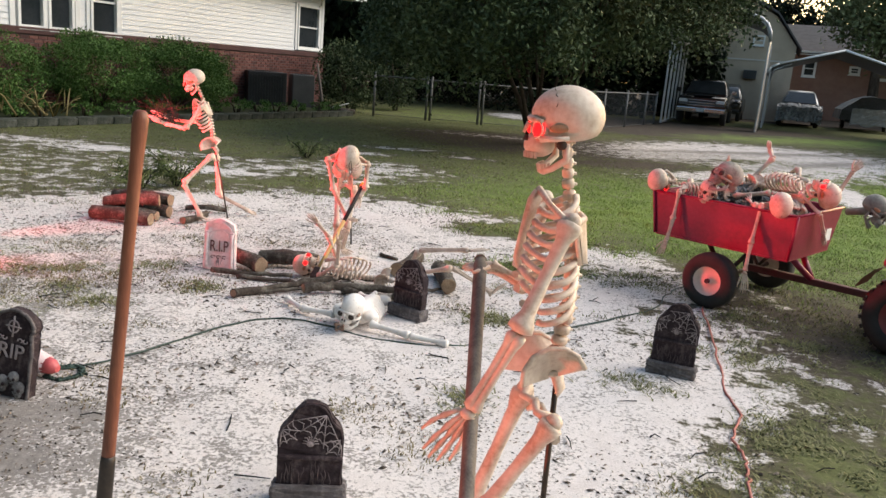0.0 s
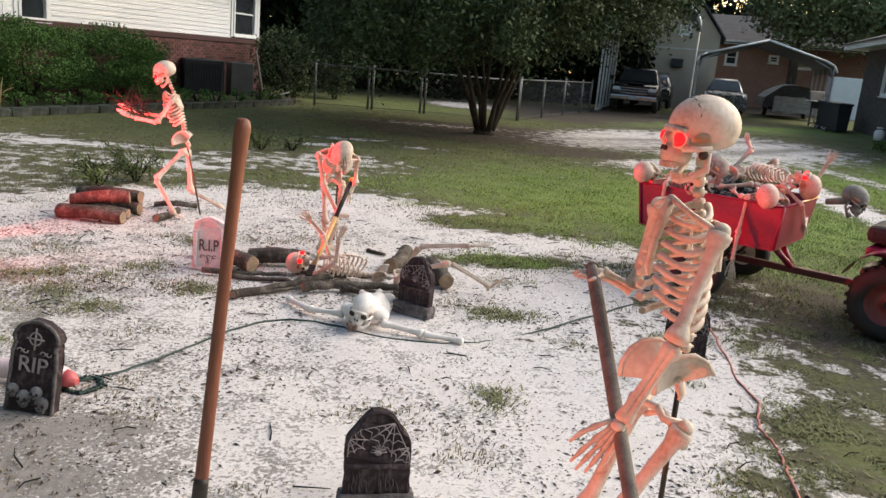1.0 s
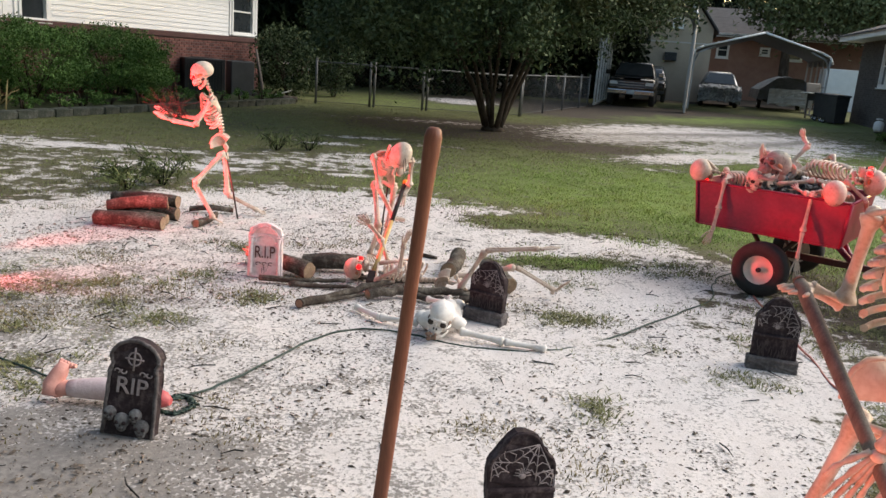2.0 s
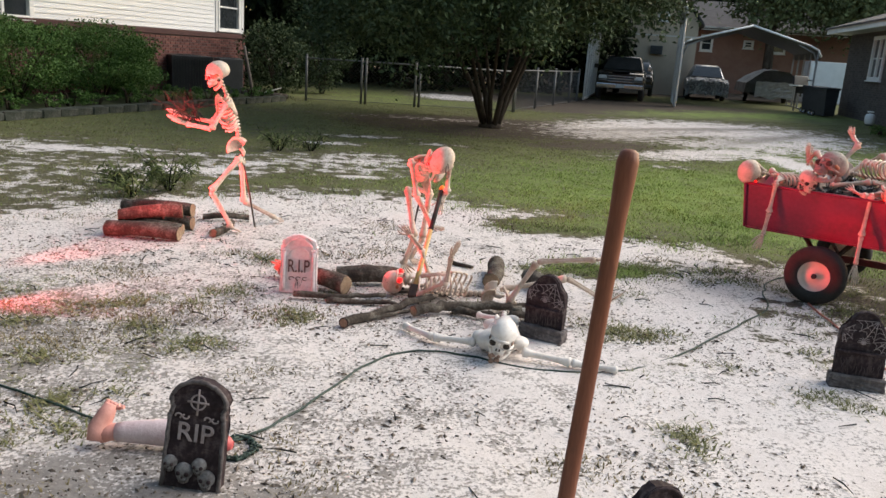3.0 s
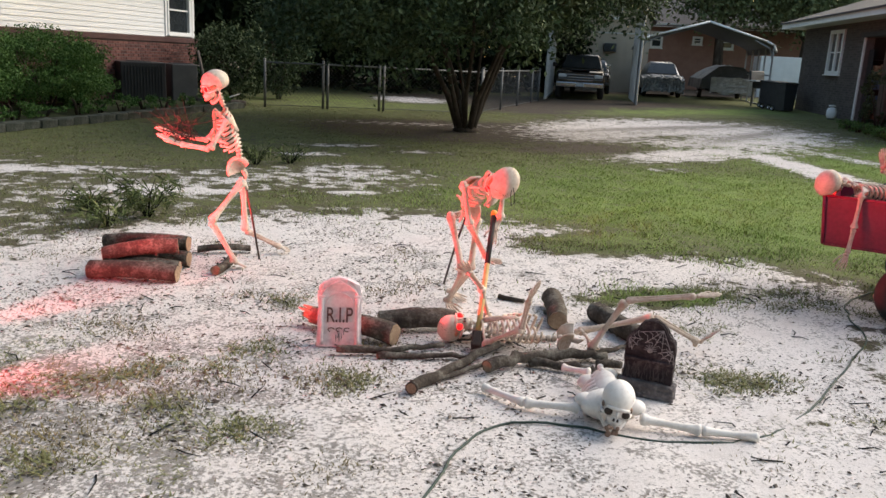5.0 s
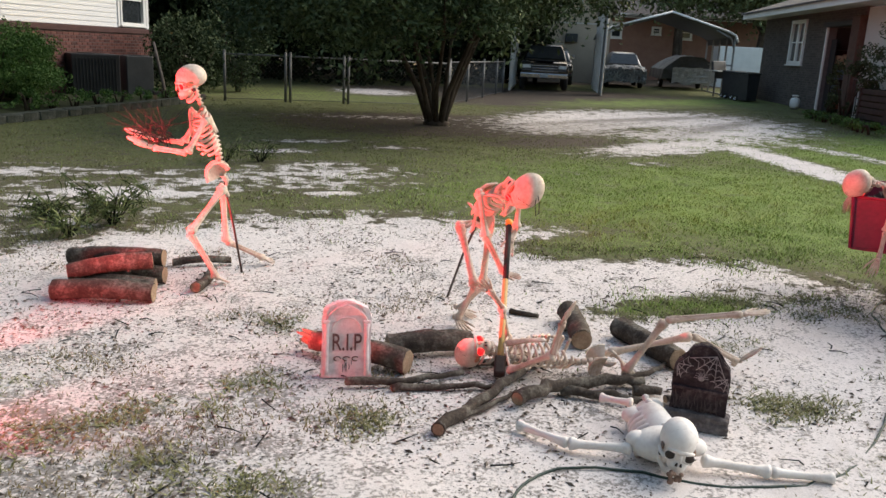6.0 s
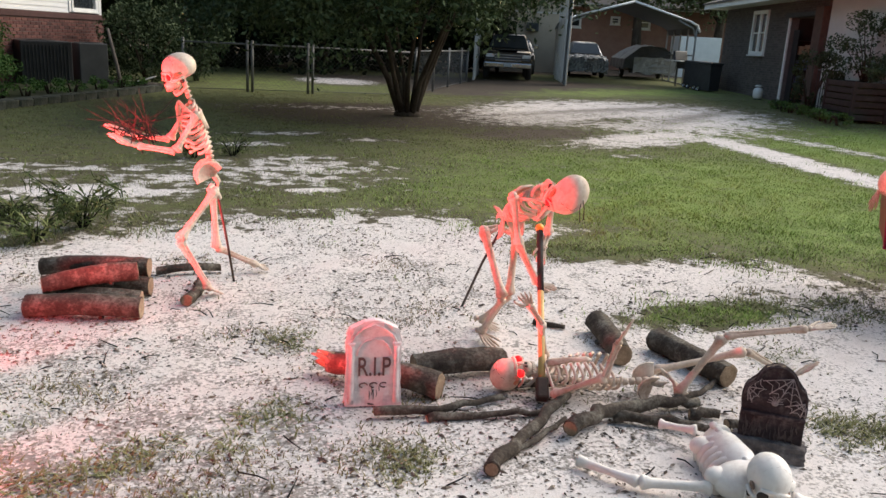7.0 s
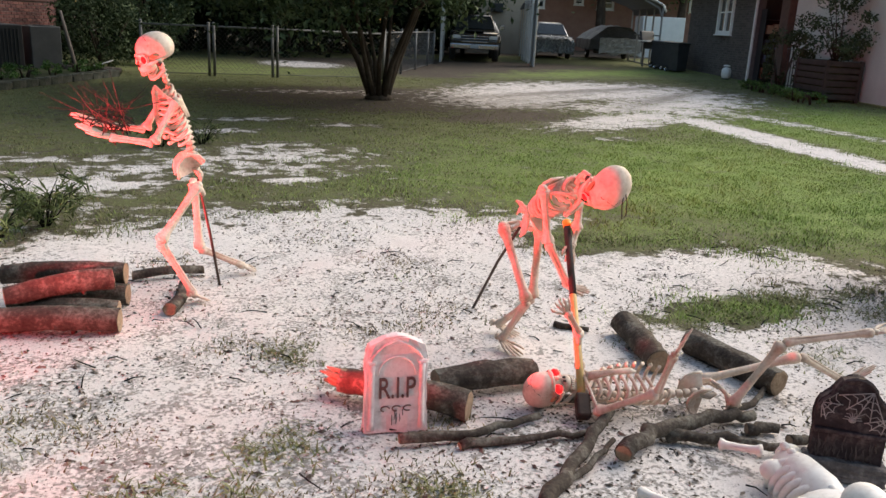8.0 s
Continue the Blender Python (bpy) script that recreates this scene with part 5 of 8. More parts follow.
def skeleton(name, J, fwd, s=1.0, head=1.0, face=None, crown=None, eyes=2, jaw=14.0, bones=None, label="", group="yard skeletons", spreads=None, chest=1.0):
    """A posable skeleton, one mesh, from the places of its joints. J: skull, neck, pelvis, and for l and r: sh, el, wr, tip, hp, kn, an, toe."""
    bm = bmesh.new()
    J = {k: V3(v) for k, v in J.items()}
    spreads = spreads or {}
    neck, pel = J["neck"], J["pelvis"]
    face = V3(face or fwd)
    skull(bm, J["skull"], face, crown or (0, 0, 1), s * head, eyes, jaw)
    # spine, with a slight bow
    n = 17
    f = V3(fwd).normalized()
    spine = []
    for i in range(n + 1):
        t = i / n
        spine.append(neck.lerp(pel, t) - f * 0.028 * s * math.sin(math.pi * t * 1.1))
    base = J["skull"] - face.normalized() * 0.018 * s - V3(crown or (0, 0, 1)).normalized() * 0.022 * s
    up = [base.lerp(spine[0], t) for t in (0.15, 0.36, 0.57, 0.78)]
    for i, p in enumerate(up + spine):
        q = (up + spine)[min(i + 1, n + 4)]
        d = (q - p)
        if d.length < 1e-5:
            d = (pel - neck) * 0.05
        w = (0.0135 + 0.0085 * min(1, i / 14)) * s
        d2 = d.normalized()
        gap = max(d.length * 0.40, 0.004)
        tube(bm, [p - d2 * gap, p - d2 * gap * 0.6, p + d2 * gap * 0.6, p + d2 * gap], [w * 0.85, w, w, w * 0.85], 8)
        tube(bm, [p, p - f * (w + 0.007 * s)], [0.006 * s, 0.004 * s], 5)
    tube(bm, [base] + spine, 0.006 * s, 6)
    ribtop, riblow = neck.lerp(pel, 0.03), neck.lerp(pel, 0.66)
    st, rf, lat, ax = rib_cage(bm, ribtop, riblow, fwd, s, chest)
    for k in "lr":
        sh = J["sh" + k]
        tube(bm, [st, st.lerp(sh, 0.5) + rf * 0.012 * s, sh + rf * 0.015 * s], [0.009 * s, 0.007 * s, 0.010 * s], 6)
        # shoulder blade: a dished, rounded triangle with a raised spine along its top
        b0 = ribtop + ax * 0.035 * s - rf * 0.045 * s
        a0, a1, a2 = sh + ax * 0.008 * s - rf * 0.008 * s, b0.lerp(sh, 0.42) + ax * 0.135 * s - rf * 0.012 * s, b0.lerp(sh, 0.30) + ax * 0.012 * s
        rows = []
        for i in range(6):
            u = i / 5
            p, q = a2.lerp(a1, u), a0.lerp(a1, u ** 0.8)
            rows.append([p.lerp(q, v) - rf * 0.012 * s * math.sin(math.pi * v) for v in (0, 0.25, 0.5, 0.75, 1)])
        for off in (0.0, 0.009):
            vv = [[bm.verts.new(p - rf * off * s) for p in row] for row in rows]
            for g, h in zip(vv, vv[1:]):
                for i in range(4):
                    q = (g[i], g[i + 1], h[i + 1], h[i])
                    bm.faces.new(q if off else q[::-1]).smooth = True
        tube(bm, [row[0] for row in rows], 0.006 * s, 5)
        tube(bm, [row[-1] for row in rows], 0.007 * s, 5)
        tube(bm, [a2, a2.lerp(a0, 0.5) - rf * 0.016 * s, a0], [0.006 * s, 0.009 * s, 0.011 * s], 6)
        blob(bm, sh, (0.022 * s,) * 3, None, 0, 10, 7)
        bone(bm, sh, J["el" + k], 0.0185 * s)
        e, w = J["el" + k], J["wr" + k]
        side = (w - e).cross(V3((0.3, 1, 0.2))).normalized() * 0.008 * s
        bone(bm, e + side, w + side * 0.9, 0.0115 * s, 7, 1.5)
        bone(bm, e - side, w - side * 0.9, 0.0108 * s, 7, 1.5)
        hand(bm, w, J["tip" + k], spreads.get(k, (0.2, 1, 0.3)), s)
        hp = J["hp" + k]
        # hip wing: a flared dish from the sacrum to the hip
        out = (hp - pel)
        out = (out - ax * out.dot(ax)).normalized()
        grid = []
        for i in range(7):
            row = []
            for j in range(6):
                u, v = i / 6, j / 5
                a = radians(-60 + 150 * u)
                rr = 0.012 + 0.076 * v + 0.012 * math.sin(3 * u)
                p = pel + out * (0.020 + 0.060 * v) * s + rf * rr * math.sin(a) * s - ax * (rr * math.cos(a) * 1.05) * s + ax * 0.012 * s
                row.append(p)
            grid.append(row)
        for off in (0, 1):
            vv = [[bm.verts.new(p - out * 0.008 * s * off) for p in row] for row in grid]
            for a, c in zip(vv, vv[1:]):
                for i in range(5):
                    q = (a[i], a[i + 1], c[i + 1], c[i])
                    bm.faces.new(q if off else q[::-1]).smooth = True
        tube(bm, [row[-1] - out * 0.004 * s for row in grid], 0.0075 * s, 6)
        low = pel + ax * 0.085 * s
        tube(bm, [hp - out * 0.012 * s, hp.lerp(low, 0.5) + rf * 0.045 * s, low + rf * 0.045 * s], [0.018 * s, 0.010 * s, 0.012 * s], 7)
        tube(bm, [hp - out * 0.012 * s, hp - out * 0.01 * s + ax * 0.055 * s - rf * 0.01 * s, low + rf * 0.030 * s + ax * 0.01 * s], [0.016 * s, 0.014 * s, 0.009 * s], 7)
        blob(bm, hp, (0.024 * s,) * 3, None, 0, 10, 7)
        bone(bm, hp, J["kn" + k], 0.0225 * s, 9, 1.5)
        kn, an = J["kn" + k], J["an" + k]
        side = (an - kn).cross(V3((0.2, 1, 0.1))).normalized() * 0.010 * s
        bone(bm, kn, an, 0.0170 * s, 8, 1.5)
        bone(bm, kn.lerp(an, 0.04) + side * 1.8, an.lerp(kn, 0.03) + side * 1.6, 0.0070 * s, 6, 1.5)
        toe = J["toe" + k]
        heel = an - (toe - an).normalized() * 0.03 * s
        blob(bm, heel, (0.018 * s,) * 3, None, 0, 8, 5)
        hand(bm, an, toe, (toe - an).cross(V3((0, 0, 1))) if abs((toe - an).normalized().z) < 0.8 else (0, 1, 0), s * 1.05)
    tube(bm, [spine[-2], pel + ax * 0.05 * s - rf * 0.02 * s, pel + ax * 0.085 * s - rf * 0.005 * s], [0.026 * s, 0.02 * s, 0.006 * s], 8, 0, True, 0.5)
    ob = part(name, bm, [bones or BONE, SOCKET, EYE, TWIG, HOLLOW], None, "", False)
    return tagged(ob, label, "skeleton decoration", group)


def rod(x0, y0, z0, x1, y1, label="thin dark metal rod propping up a skeleton"):
    bm = bmesh.new()
    tube(bm, [(x0, y0, z0), ((x0 + x1) / 2, (y0 + y1) / 2, z0 / 2), (x1, y1, -0.06)], 0.0075, 8)
    tagged(part("support_rod", bm, METAL_ROD), label, "rod", "support rods")


skeleton("skeleton_prop", dict(
    skull=(0.232, 1.918, 1.450), neck=(0.266, 1.945, 1.315), pelvis=(0.285, 1.940, 0.845),
    shl=(0.258, 1.772, 1.255), ell=(0.158, 1.690, 1.020), wrl=(0.075, 1.710, 0.828), tipl=(-0.010, 1.722, 0.700),
    shr=(0.240, 2.120, 1.250), elr=(0.200, 2.110, 1.020), wrr=(0.114, 2.125, 1.056), tipr=(0.040, 2.118, 1.045),
    hpl=(0.283, 1.845, 0.752), knl=(0.125, 1.845, 0.490), anl=(0.235, 1.850, 0.075), toel=(0.090, 1.835, 0.015),
    hpr=(0.225, 1.995, 0.773), knr=(0.115, 2.010, 0.420), anr=(0.215, 2.030, 0.070), toer=(0.070, 2.020, 0.015)),
    (-0.98, -0.15, 0.0), 0.93, face=(-0.985, -0.12, -0.02), crown=(0.06, 0, 1), jaw=15, chest=0.9, label="bone-coloured plastic skeleton with red glowing eyes leaning on a stick",
    spreads={"l": (0.80, -0.15, -0.57), "r": (0, 1, 0)})
rod(0.292, 1.935, 0.93, 0.302, 1.955)

skeleton("skeleton_prop", dict(
    skull=(-2.340, 7.310, 1.252), neck=(-2.288, 7.372, 1.120), pelvis=(-2.164, 7.370, 0.675),
    shl=(-2.250, 7.250, 1.032), ell=(-2.363, 7.180, 0.835), wrl=(-2.560, 7.220, 0.860), tipl=(-2.705, 7.190, 0.925),
    shr=(-2.290, 7.490, 1.050), elr=(-2.395, 7.470, 0.865), wrr=(-2.575, 7.380, 0.895), tipr=(-2.730, 7.320, 0.955),
    hpl=(-2.155, 7.290, 0.600), knl=(-2.358, 7.120, 0.352), anl=(-2.205, 7.150, 0.055), toel=(-2.135, 7.190, 0.015),
    hpr=(-2.165, 7.455, 0.585), knr=(-2.145, 7.500, 0.200), anr=(-1.895, 7.640, 0.045), toer=(-1.822, 7.630, 0.015)),
    (-0.93, -0.30, -0.12), 0.95, 1.08, face=(-0.90, -0.30, -0.30), crown=(-0.25, -0.05, 1), jaw=10, chest=0.78, label="plastic skeleton carrying a bundle of twigs, bathed in red light",
    spreads={"l": (0, 1, 0.2), "r": (0, 1, 0.2)})
rod(-2.150, 7.370, 0.62, -2.040, 7.460)

skeleton("skeleton_prop", dict(
    skull=(-0.735, 5.735, 0.872), neck=(-0.740, 5.885, 0.885), pelvis=(-0.800, 6.250, 0.665),
    shl=(-0.620, 6.080, 0.800), ell=(-0.625, 6.090, 0.610), wrl=(-0.660, 6.060, 0.545), tipl=(-0.700, 6.010, 0.470),
    shr=(-0.898, 5.929, 0.830), elr=(-0.845, 5.940, 0.595), wrr=(-0.735, 5.930, 0.400), tipr=(-0.655, 5.880, 0.385),
    hpl=(-0.725, 6.245, 0.580), knl=(-0.760, 6.200, 0.255), anl=(-0.820, 6.420, 0.045), toel=(-0.745, 6.330, 0.015),
    hpr=(-0.875, 6.325, 0.575), knr=(-0.832, 6.110, 0.275), anr=(-0.885, 6.240, 0.045), toer=(-0.850, 6.100, 0.015)),
    (0.10, -0.45, -0.88), 0.92, 1.12, face=(-0.50, 0.22, -0.80), crown=(0.32, -0.92, -0.10), jaw=6, chest=0.85, label="plastic skeleton bent over, driving a shaft into another skeleton",
    spreads={"l": (1, 0.5, 0), "r": (1, 0.5, 0)})
rod(-0.765, 6.270, 0.66, -0.795, 6.836)

skeleton("skeleton_prop", dict(
    skull=(-0.975, 5.612, 0.098), neck=(-0.845, 5.595, 0.085), pelvis=(-0.372, 5.440, 0.085),
    shl=(-0.760, 5.735, 0.110), ell=(-0.825, 5.670, 0.300), wrl=(-0.905, 5.630, 0.400), tipl=(-0.975, 5.590, 0.475),
    shr=(-0.850, 5.440, 0.065), elr=(-0.705, 5.285, 0.200), wrr=(-0.695, 5.235, 0.365), tipr=(-0.660, 5.200, 0.480),
    hpl=(-0.300, 5.540, 0.085), knl=(0.075, 5.400, 0.212), anl=(0.365, 5.410, 0.055), toel=(0.445, 5.340, 0.155),
    hpr=(-0.297, 5.349, 0.060), knr=(-0.160, 5.275, 0.345), anr=(0.170, 5.165, 0.400), toer=(0.300, 5.150, 0.420)),
    (0.05, -0.25, 0.97), 0.78, 1.22, face=(0.08, -0.62, 0.78), crown=(-0.95, 0.05, 0.15), jaw=12, label="plastic skeleton lying on its back over cut branches",
    spreads={"l": (1, 0, 0), "r": (0.6, 0.6, 0)})


def hanging_loop(c, label):
    bm = bmesh.new()
    x, y, z = c
    tube(bm, [(x, y, z), (x + 0.012, y - 0.004, z - 0.05), (x + 0.016, y, z - 0.10), (x + 0.002, y + 0.004, z - 0.115), (x - 0.006, y + 0.002, z - 0.06), (x - 0.002, y, z)], 0.0022, 5)
    tagged(part("hanging_loop", bm, RUBBER), label, "cord")


hanging_loop((-0.700, 5.640, 0.880), "thin black hanging loop dangling from a skull")


def white_crawler():
    """A moulded white figure of bones lying face down with its arms flung out."""
    bm = bmesh.new()
    skull(bm, (-0.508, 4.525, 0.132), (-0.36, -0.90, -0.10), (0.22, 0.10, 1), 0.97, 1, 6, True)
    blob(bm, (-0.500, 4.640, 0.075), (0.125, 0.090, 0.065), None, 0, 18, 10)
    sp = [V3((-0.49, 4.60, 0.075)), V3((-0.46, 4.74, 0.085)), V3((-0.43, 4.86, 0.085)), V3((-0.41, 4.95, 0.07))]
    tube(bm, sp, [0.05, 0.068, 0.06, 0.045], 14, 0, True, 0.8)
    for i in range(7):
        t = i / 6
        c = sp[0].lerp(sp[3], 0.12 + 0.66 * t)
        w = 0.105 - 0.03 * t
        d = (sp[3] - sp[0]).normalized()
        lat = d.cross(V3((0, 0, 1))).normalized()
        tube(bm, [c + lat * w * math.cos(a) + V3((0, 0, -0.045 + 0.082 * math.sin(a))) + d * 0.03 * abs(math.cos(a)) for a in np.linspace(-0.3, math.pi + 0.3, 13)], 0.014, 8)
    for i in range(9):
        p = sp[0].lerp(sp[3], i / 8) + V3((0, 0, 0.05))
        blob(bm, p, (0.016, 0.018, 0.016), None, 0, 8, 6)
    for k in (-1, 1):
        c = V3((-0.42 + 0.065 * k, 4.945 + 0.035 * k, 0.065))
        blob(bm, c, (0.050, 0.036, 0.036), Matrix(), 0, 14, 9)
        blob(bm, V3((-0.495 + 0.095 * k, 4.625 - 0.045 * k, 0.085)), (0.05, 0.045, 0.035), None, 0, 12, 8)
    bone(bm, (-0.43, 5.02, 0.065), (-0.525, 5.135, 0.045), 0.016, 9, 1.5)
    for pts in (((-0.62, 4.655, 0.055), (-0.835, 4.775, 0.035), (-0.975, 4.975, 0.028)), ((-0.395, 4.53, 0.055), (-0.155, 4.435, 0.035), (0.070, 4.362, 0.028))):
        bone(bm, pts[0], pts[1], 0.019, 9, 1.45)
        bone(bm, pts[1], pts[2], 0.0175, 9, 1.35)
    # brown muck smeared over the mouth
    rng = np.random.default_rng(17)
    for k in range(9):
        blob(bm, V3((-0.562 + 0.030 * rng.uniform(-1, 1), 4.438 + 0.012 * rng.uniform(-1, 1), 0.060 + 0.028 * rng.uniform(-1, 1))), (0.011 * rng.uniform(0.6, 1.3), 0.008, 0.012 * rng.uniform(0.6, 1.3)), None, 4, 8, 6)
    ob = part("skeleton_prop", bm, [WHITE_BONE, SOCKET, EYE, WHITE_BONE, mat("brown_stain", [(0.12, 0.07, 0.05), (0.30, 0.19, 0.14)], 0.8, 20, 80, 0.4)])
    tagged(ob, "moulded white skeleton sprawled face down with arms flung wide", "skeleton decoration", "yard skeletons")


white_crawler()


# ---- tombstones ----
def outline(w, h, shoulder, kind):
    half = w / 2
    if kind == "web":
        # round head, hollow shoulders, straight sides flaring to the foot
        pts = [(half * 1.05, 0.0), (half * 1.0, h * 0.40), (half * 1.02, h * 0.62), (half * 1.0, h * 0.715), (half * 0.93, h * 0.765), (half * 0.80, h * 0.795), (half * 0.64, h * 0.84), (half * 0.55, h * 0.905), (half * 0.40, h * 0.962), (half * 0.20, h * 0.993), (0.0, h)]
    elif kind == "gothic":
        # a low arch over notched upper corners
        pts = [(half * 1.04, 0.0), (half * 1.0, h * 0.45), (half * 0.99, h * 0.66), (half * 0.93, h * 0.70), (half * 0.90, h * 0.745), (half * 0.98, h * 0.79), (half * 0.99, h * 0.84), (half * 0.86, h * 0.90), (half * 0.60, h * 0.955), (half * 0.30, h * 0.988), (0.0, h)]
    else:
        # a peaked head on stepped shoulders
        pts = [(half * 1.03, 0.0), (half * 0.97, h * 0.50), (half * 0.96, h * 0.70), (half * 1.0, h * 0.73), (half * 0.99, h * 0.79), (half * 0.90, h * 0.815), (half * 0.88, h * 0.90), (half * 0.62, h * 0.935), (half * 0.34, h * 0.985), (0.0, h)]
    return pts + [(-x, z) for x, z in pts[-2::-1]]


def slab(pts, depth, material, parent, rough=0.0026, name="slab", seed=1):
    rng = np.random.default_rng(seed)
    bm = bmesh.new()
    prism(bm, pts, depth)
    bmesh.ops.bevel(bm, geom=[e for e in bm.edges if abs(e.verts[0].co.y - e.verts[1].co.y) < 1e-6], offset=0.006, segments=2, affect="EDGES", profile=0.5)
    bmesh.ops.triangulate(bm, faces=[f for f in bm.faces if len(f.verts) > 4])
    bmesh.ops.subdivide_edges(bm, edges=[e for e in bm.edges if e.calc_length() > 0.05], cuts=2, use_grid_fill=True)
    for v in bm.verts:
        v.co += V3(rng.normal(size=3)) * rough
    return part(name, bm, material, parent)


def web_stone(x, y, dx, dy, lean, label, seed, h=0.385):
    t = thing("tombstone", axes(x, y, dx, dy) @ Matrix.Rotation(radians(lean), 4, "X"), label, "tombstone", "black cobweb tombstones")
    pts = outline(0.226, h, 0.8, "web")
    slab(pts, 0.050, BLACKSTONE, t, seed=seed)
    rng = np.random.default_rng(seed)
    # foot block, wider and deeper than the slab, chipped
    bm = boxed((0, 0.018, 0.034), (0.266, 0.092, 0.078), None, 0.010)
    bmesh.ops.subdivide_edges(bm, edges=[e for e in bm.edges if e.calc_length() > 0.05], cuts=5, use_grid_fill=True)
    for v in bm.verts:
        v.co += V3(rng.normal(size=3)) * 0.0022
    part("plinth", bm, PLINTHSTONE, t)
    # raised rim round the head, and the step below the panel
    bm = bmesh.new()
    tube(bm, [(px * 0.96, -0.002, pz * 0.985) for px, pz in pts if pz > h * 0.45], 0.0055, 6)
    part("rim_moulding", bm, BLACKSTONE, t)
    part("ledge", boxed((0, -0.003, h * 0.47), (0.230, 0.026, 0.016), None, 0.005), BLACKSTONE, t)

    def strand(name, p, r):
        bm = bmesh.new()
        tube(bm, p, r, 5)
        part(name, bm, WEBPAINT, t)

    # a large web from the head's corner, a smaller one on the other shoulder, one low at the side
    for cx, cz, angles, reach, turns in ((0.052, h * 0.89, (188, 218, 244, 268, 296), 0.118, (0.36, 0.62, 0.90)), (-0.104, h * 0.735, (38, 2, -34, -66, -88), 0.062, (0.5, 0.9)), (0.108, h * 0.655, (196, 226, 256, 272), 0.072, (0.5, 0.9))):
        rays = []
        for a in angles:
            q, r = radians(a + rng.uniform(-5, 5)), reach * rng.uniform(0.85, 1.1)
            e = (min(0.112, max(-0.112, cx + r * math.cos(q))), cz + r * math.sin(q))
            rays.append(e)
            strand("web_strand", [(cx, -0.004, cz), (e[0], -0.005, e[1])], 0.0019)
        for f in turns:
            ring = [(cx + (e[0] - cx) * f, cz + (e[1] - cz) * f) for e in rays]
            full = []
            for p, q in zip(ring, ring[1:]):
                mx, mz = (p[0] + q[0]) / 2, (p[1] + q[1]) / 2
                full += [(p[0], -0.0045, p[1]), (mx + (cx - mx) * 0.16, -0.0045, mz + (cz - mz) * 0.16)]
            strand("web_ring", full + [(ring[-1][0], -0.0045, ring[-1][1])], 0.0016)
    bm = bmesh.new()
    blob(bm, (0, -0.004, h * 0.60), (0.013, 0.006, 0.010), None, 0, 8, 6)
    for k in range(8):
        a = radians(8 + 23.5 * k)
        L = 0.038 if k in (2, 3, 4, 5) else 0.030
        tube(bm, [(0, -0.004, h * 0.595), (0.55 * L * math.cos(a), -0.007, h * 0.60 + 0.75 * L * math.sin(a)), (L * math.cos(a), -0.003, h * 0.60 + L * math.sin(a) * 0.72)], 0.0019, 4)
    part("spider", bm, WEBPAINT, t)
    # dripping streaks worn into the lower panel
    for k in range(22):
        x0, z0 = rng.uniform(-0.100, 0.100), h * rng.uniform(0.28, 0.45)
        p = [(x0, -0.001, z0)]
        for j in range(4):
            p.append((p[-1][0] + rng.uniform(-0.006, 0.006), -0.0018, p[-1][2] - rng.uniform(0.006, 0.022)))
        bm = bmesh.new()
        tube(bm, p, [0.0012, 0.0026, 0.0030, 0.0022, 0.0008], 5)
        part("drip_streak", bm, STREAK, t)
    return t


def lettering(body, parent, x, y, z, size, material, name="lettering"):
    cu = bpy.data.curves.new(name, "FONT")
    cu.body, cu.size, cu.extrude, cu.bevel_depth, cu.align_x = body, size, 0.0015, 0.0006, "CENTER"
    tmp = bpy.data.objects.new(name, cu)
    scene.collection.objects.link(tmp)
    me = bpy.data.meshes.new_from_object(tmp.evaluated_get(bpy.context.evaluated_depsgraph_get()))
    bpy.data.objects.remove(tmp)
    me.materials.append(material)
    ob = new(name, me)
    ob.parent = parent
    ob.matrix_basis = pose(x, y, z, 90, 0, 0)
    return ob


web_stone(-0.420, 2.640, 1.0, 0.08, -6, "black foam tombstone with silvery cobwebs, standing in sand", 1, 0.372)
web_stone(1.300, 4.225, 0.915, -0.40, -5, "black foam tombstone with a red-lit face by the cord", 2, 0.41)
web_stone(-0.205, 4.875, 0.80, -0.60, -4, "black foam cobweb tombstone beside the sprawled white skeleton", 3, 0.37)


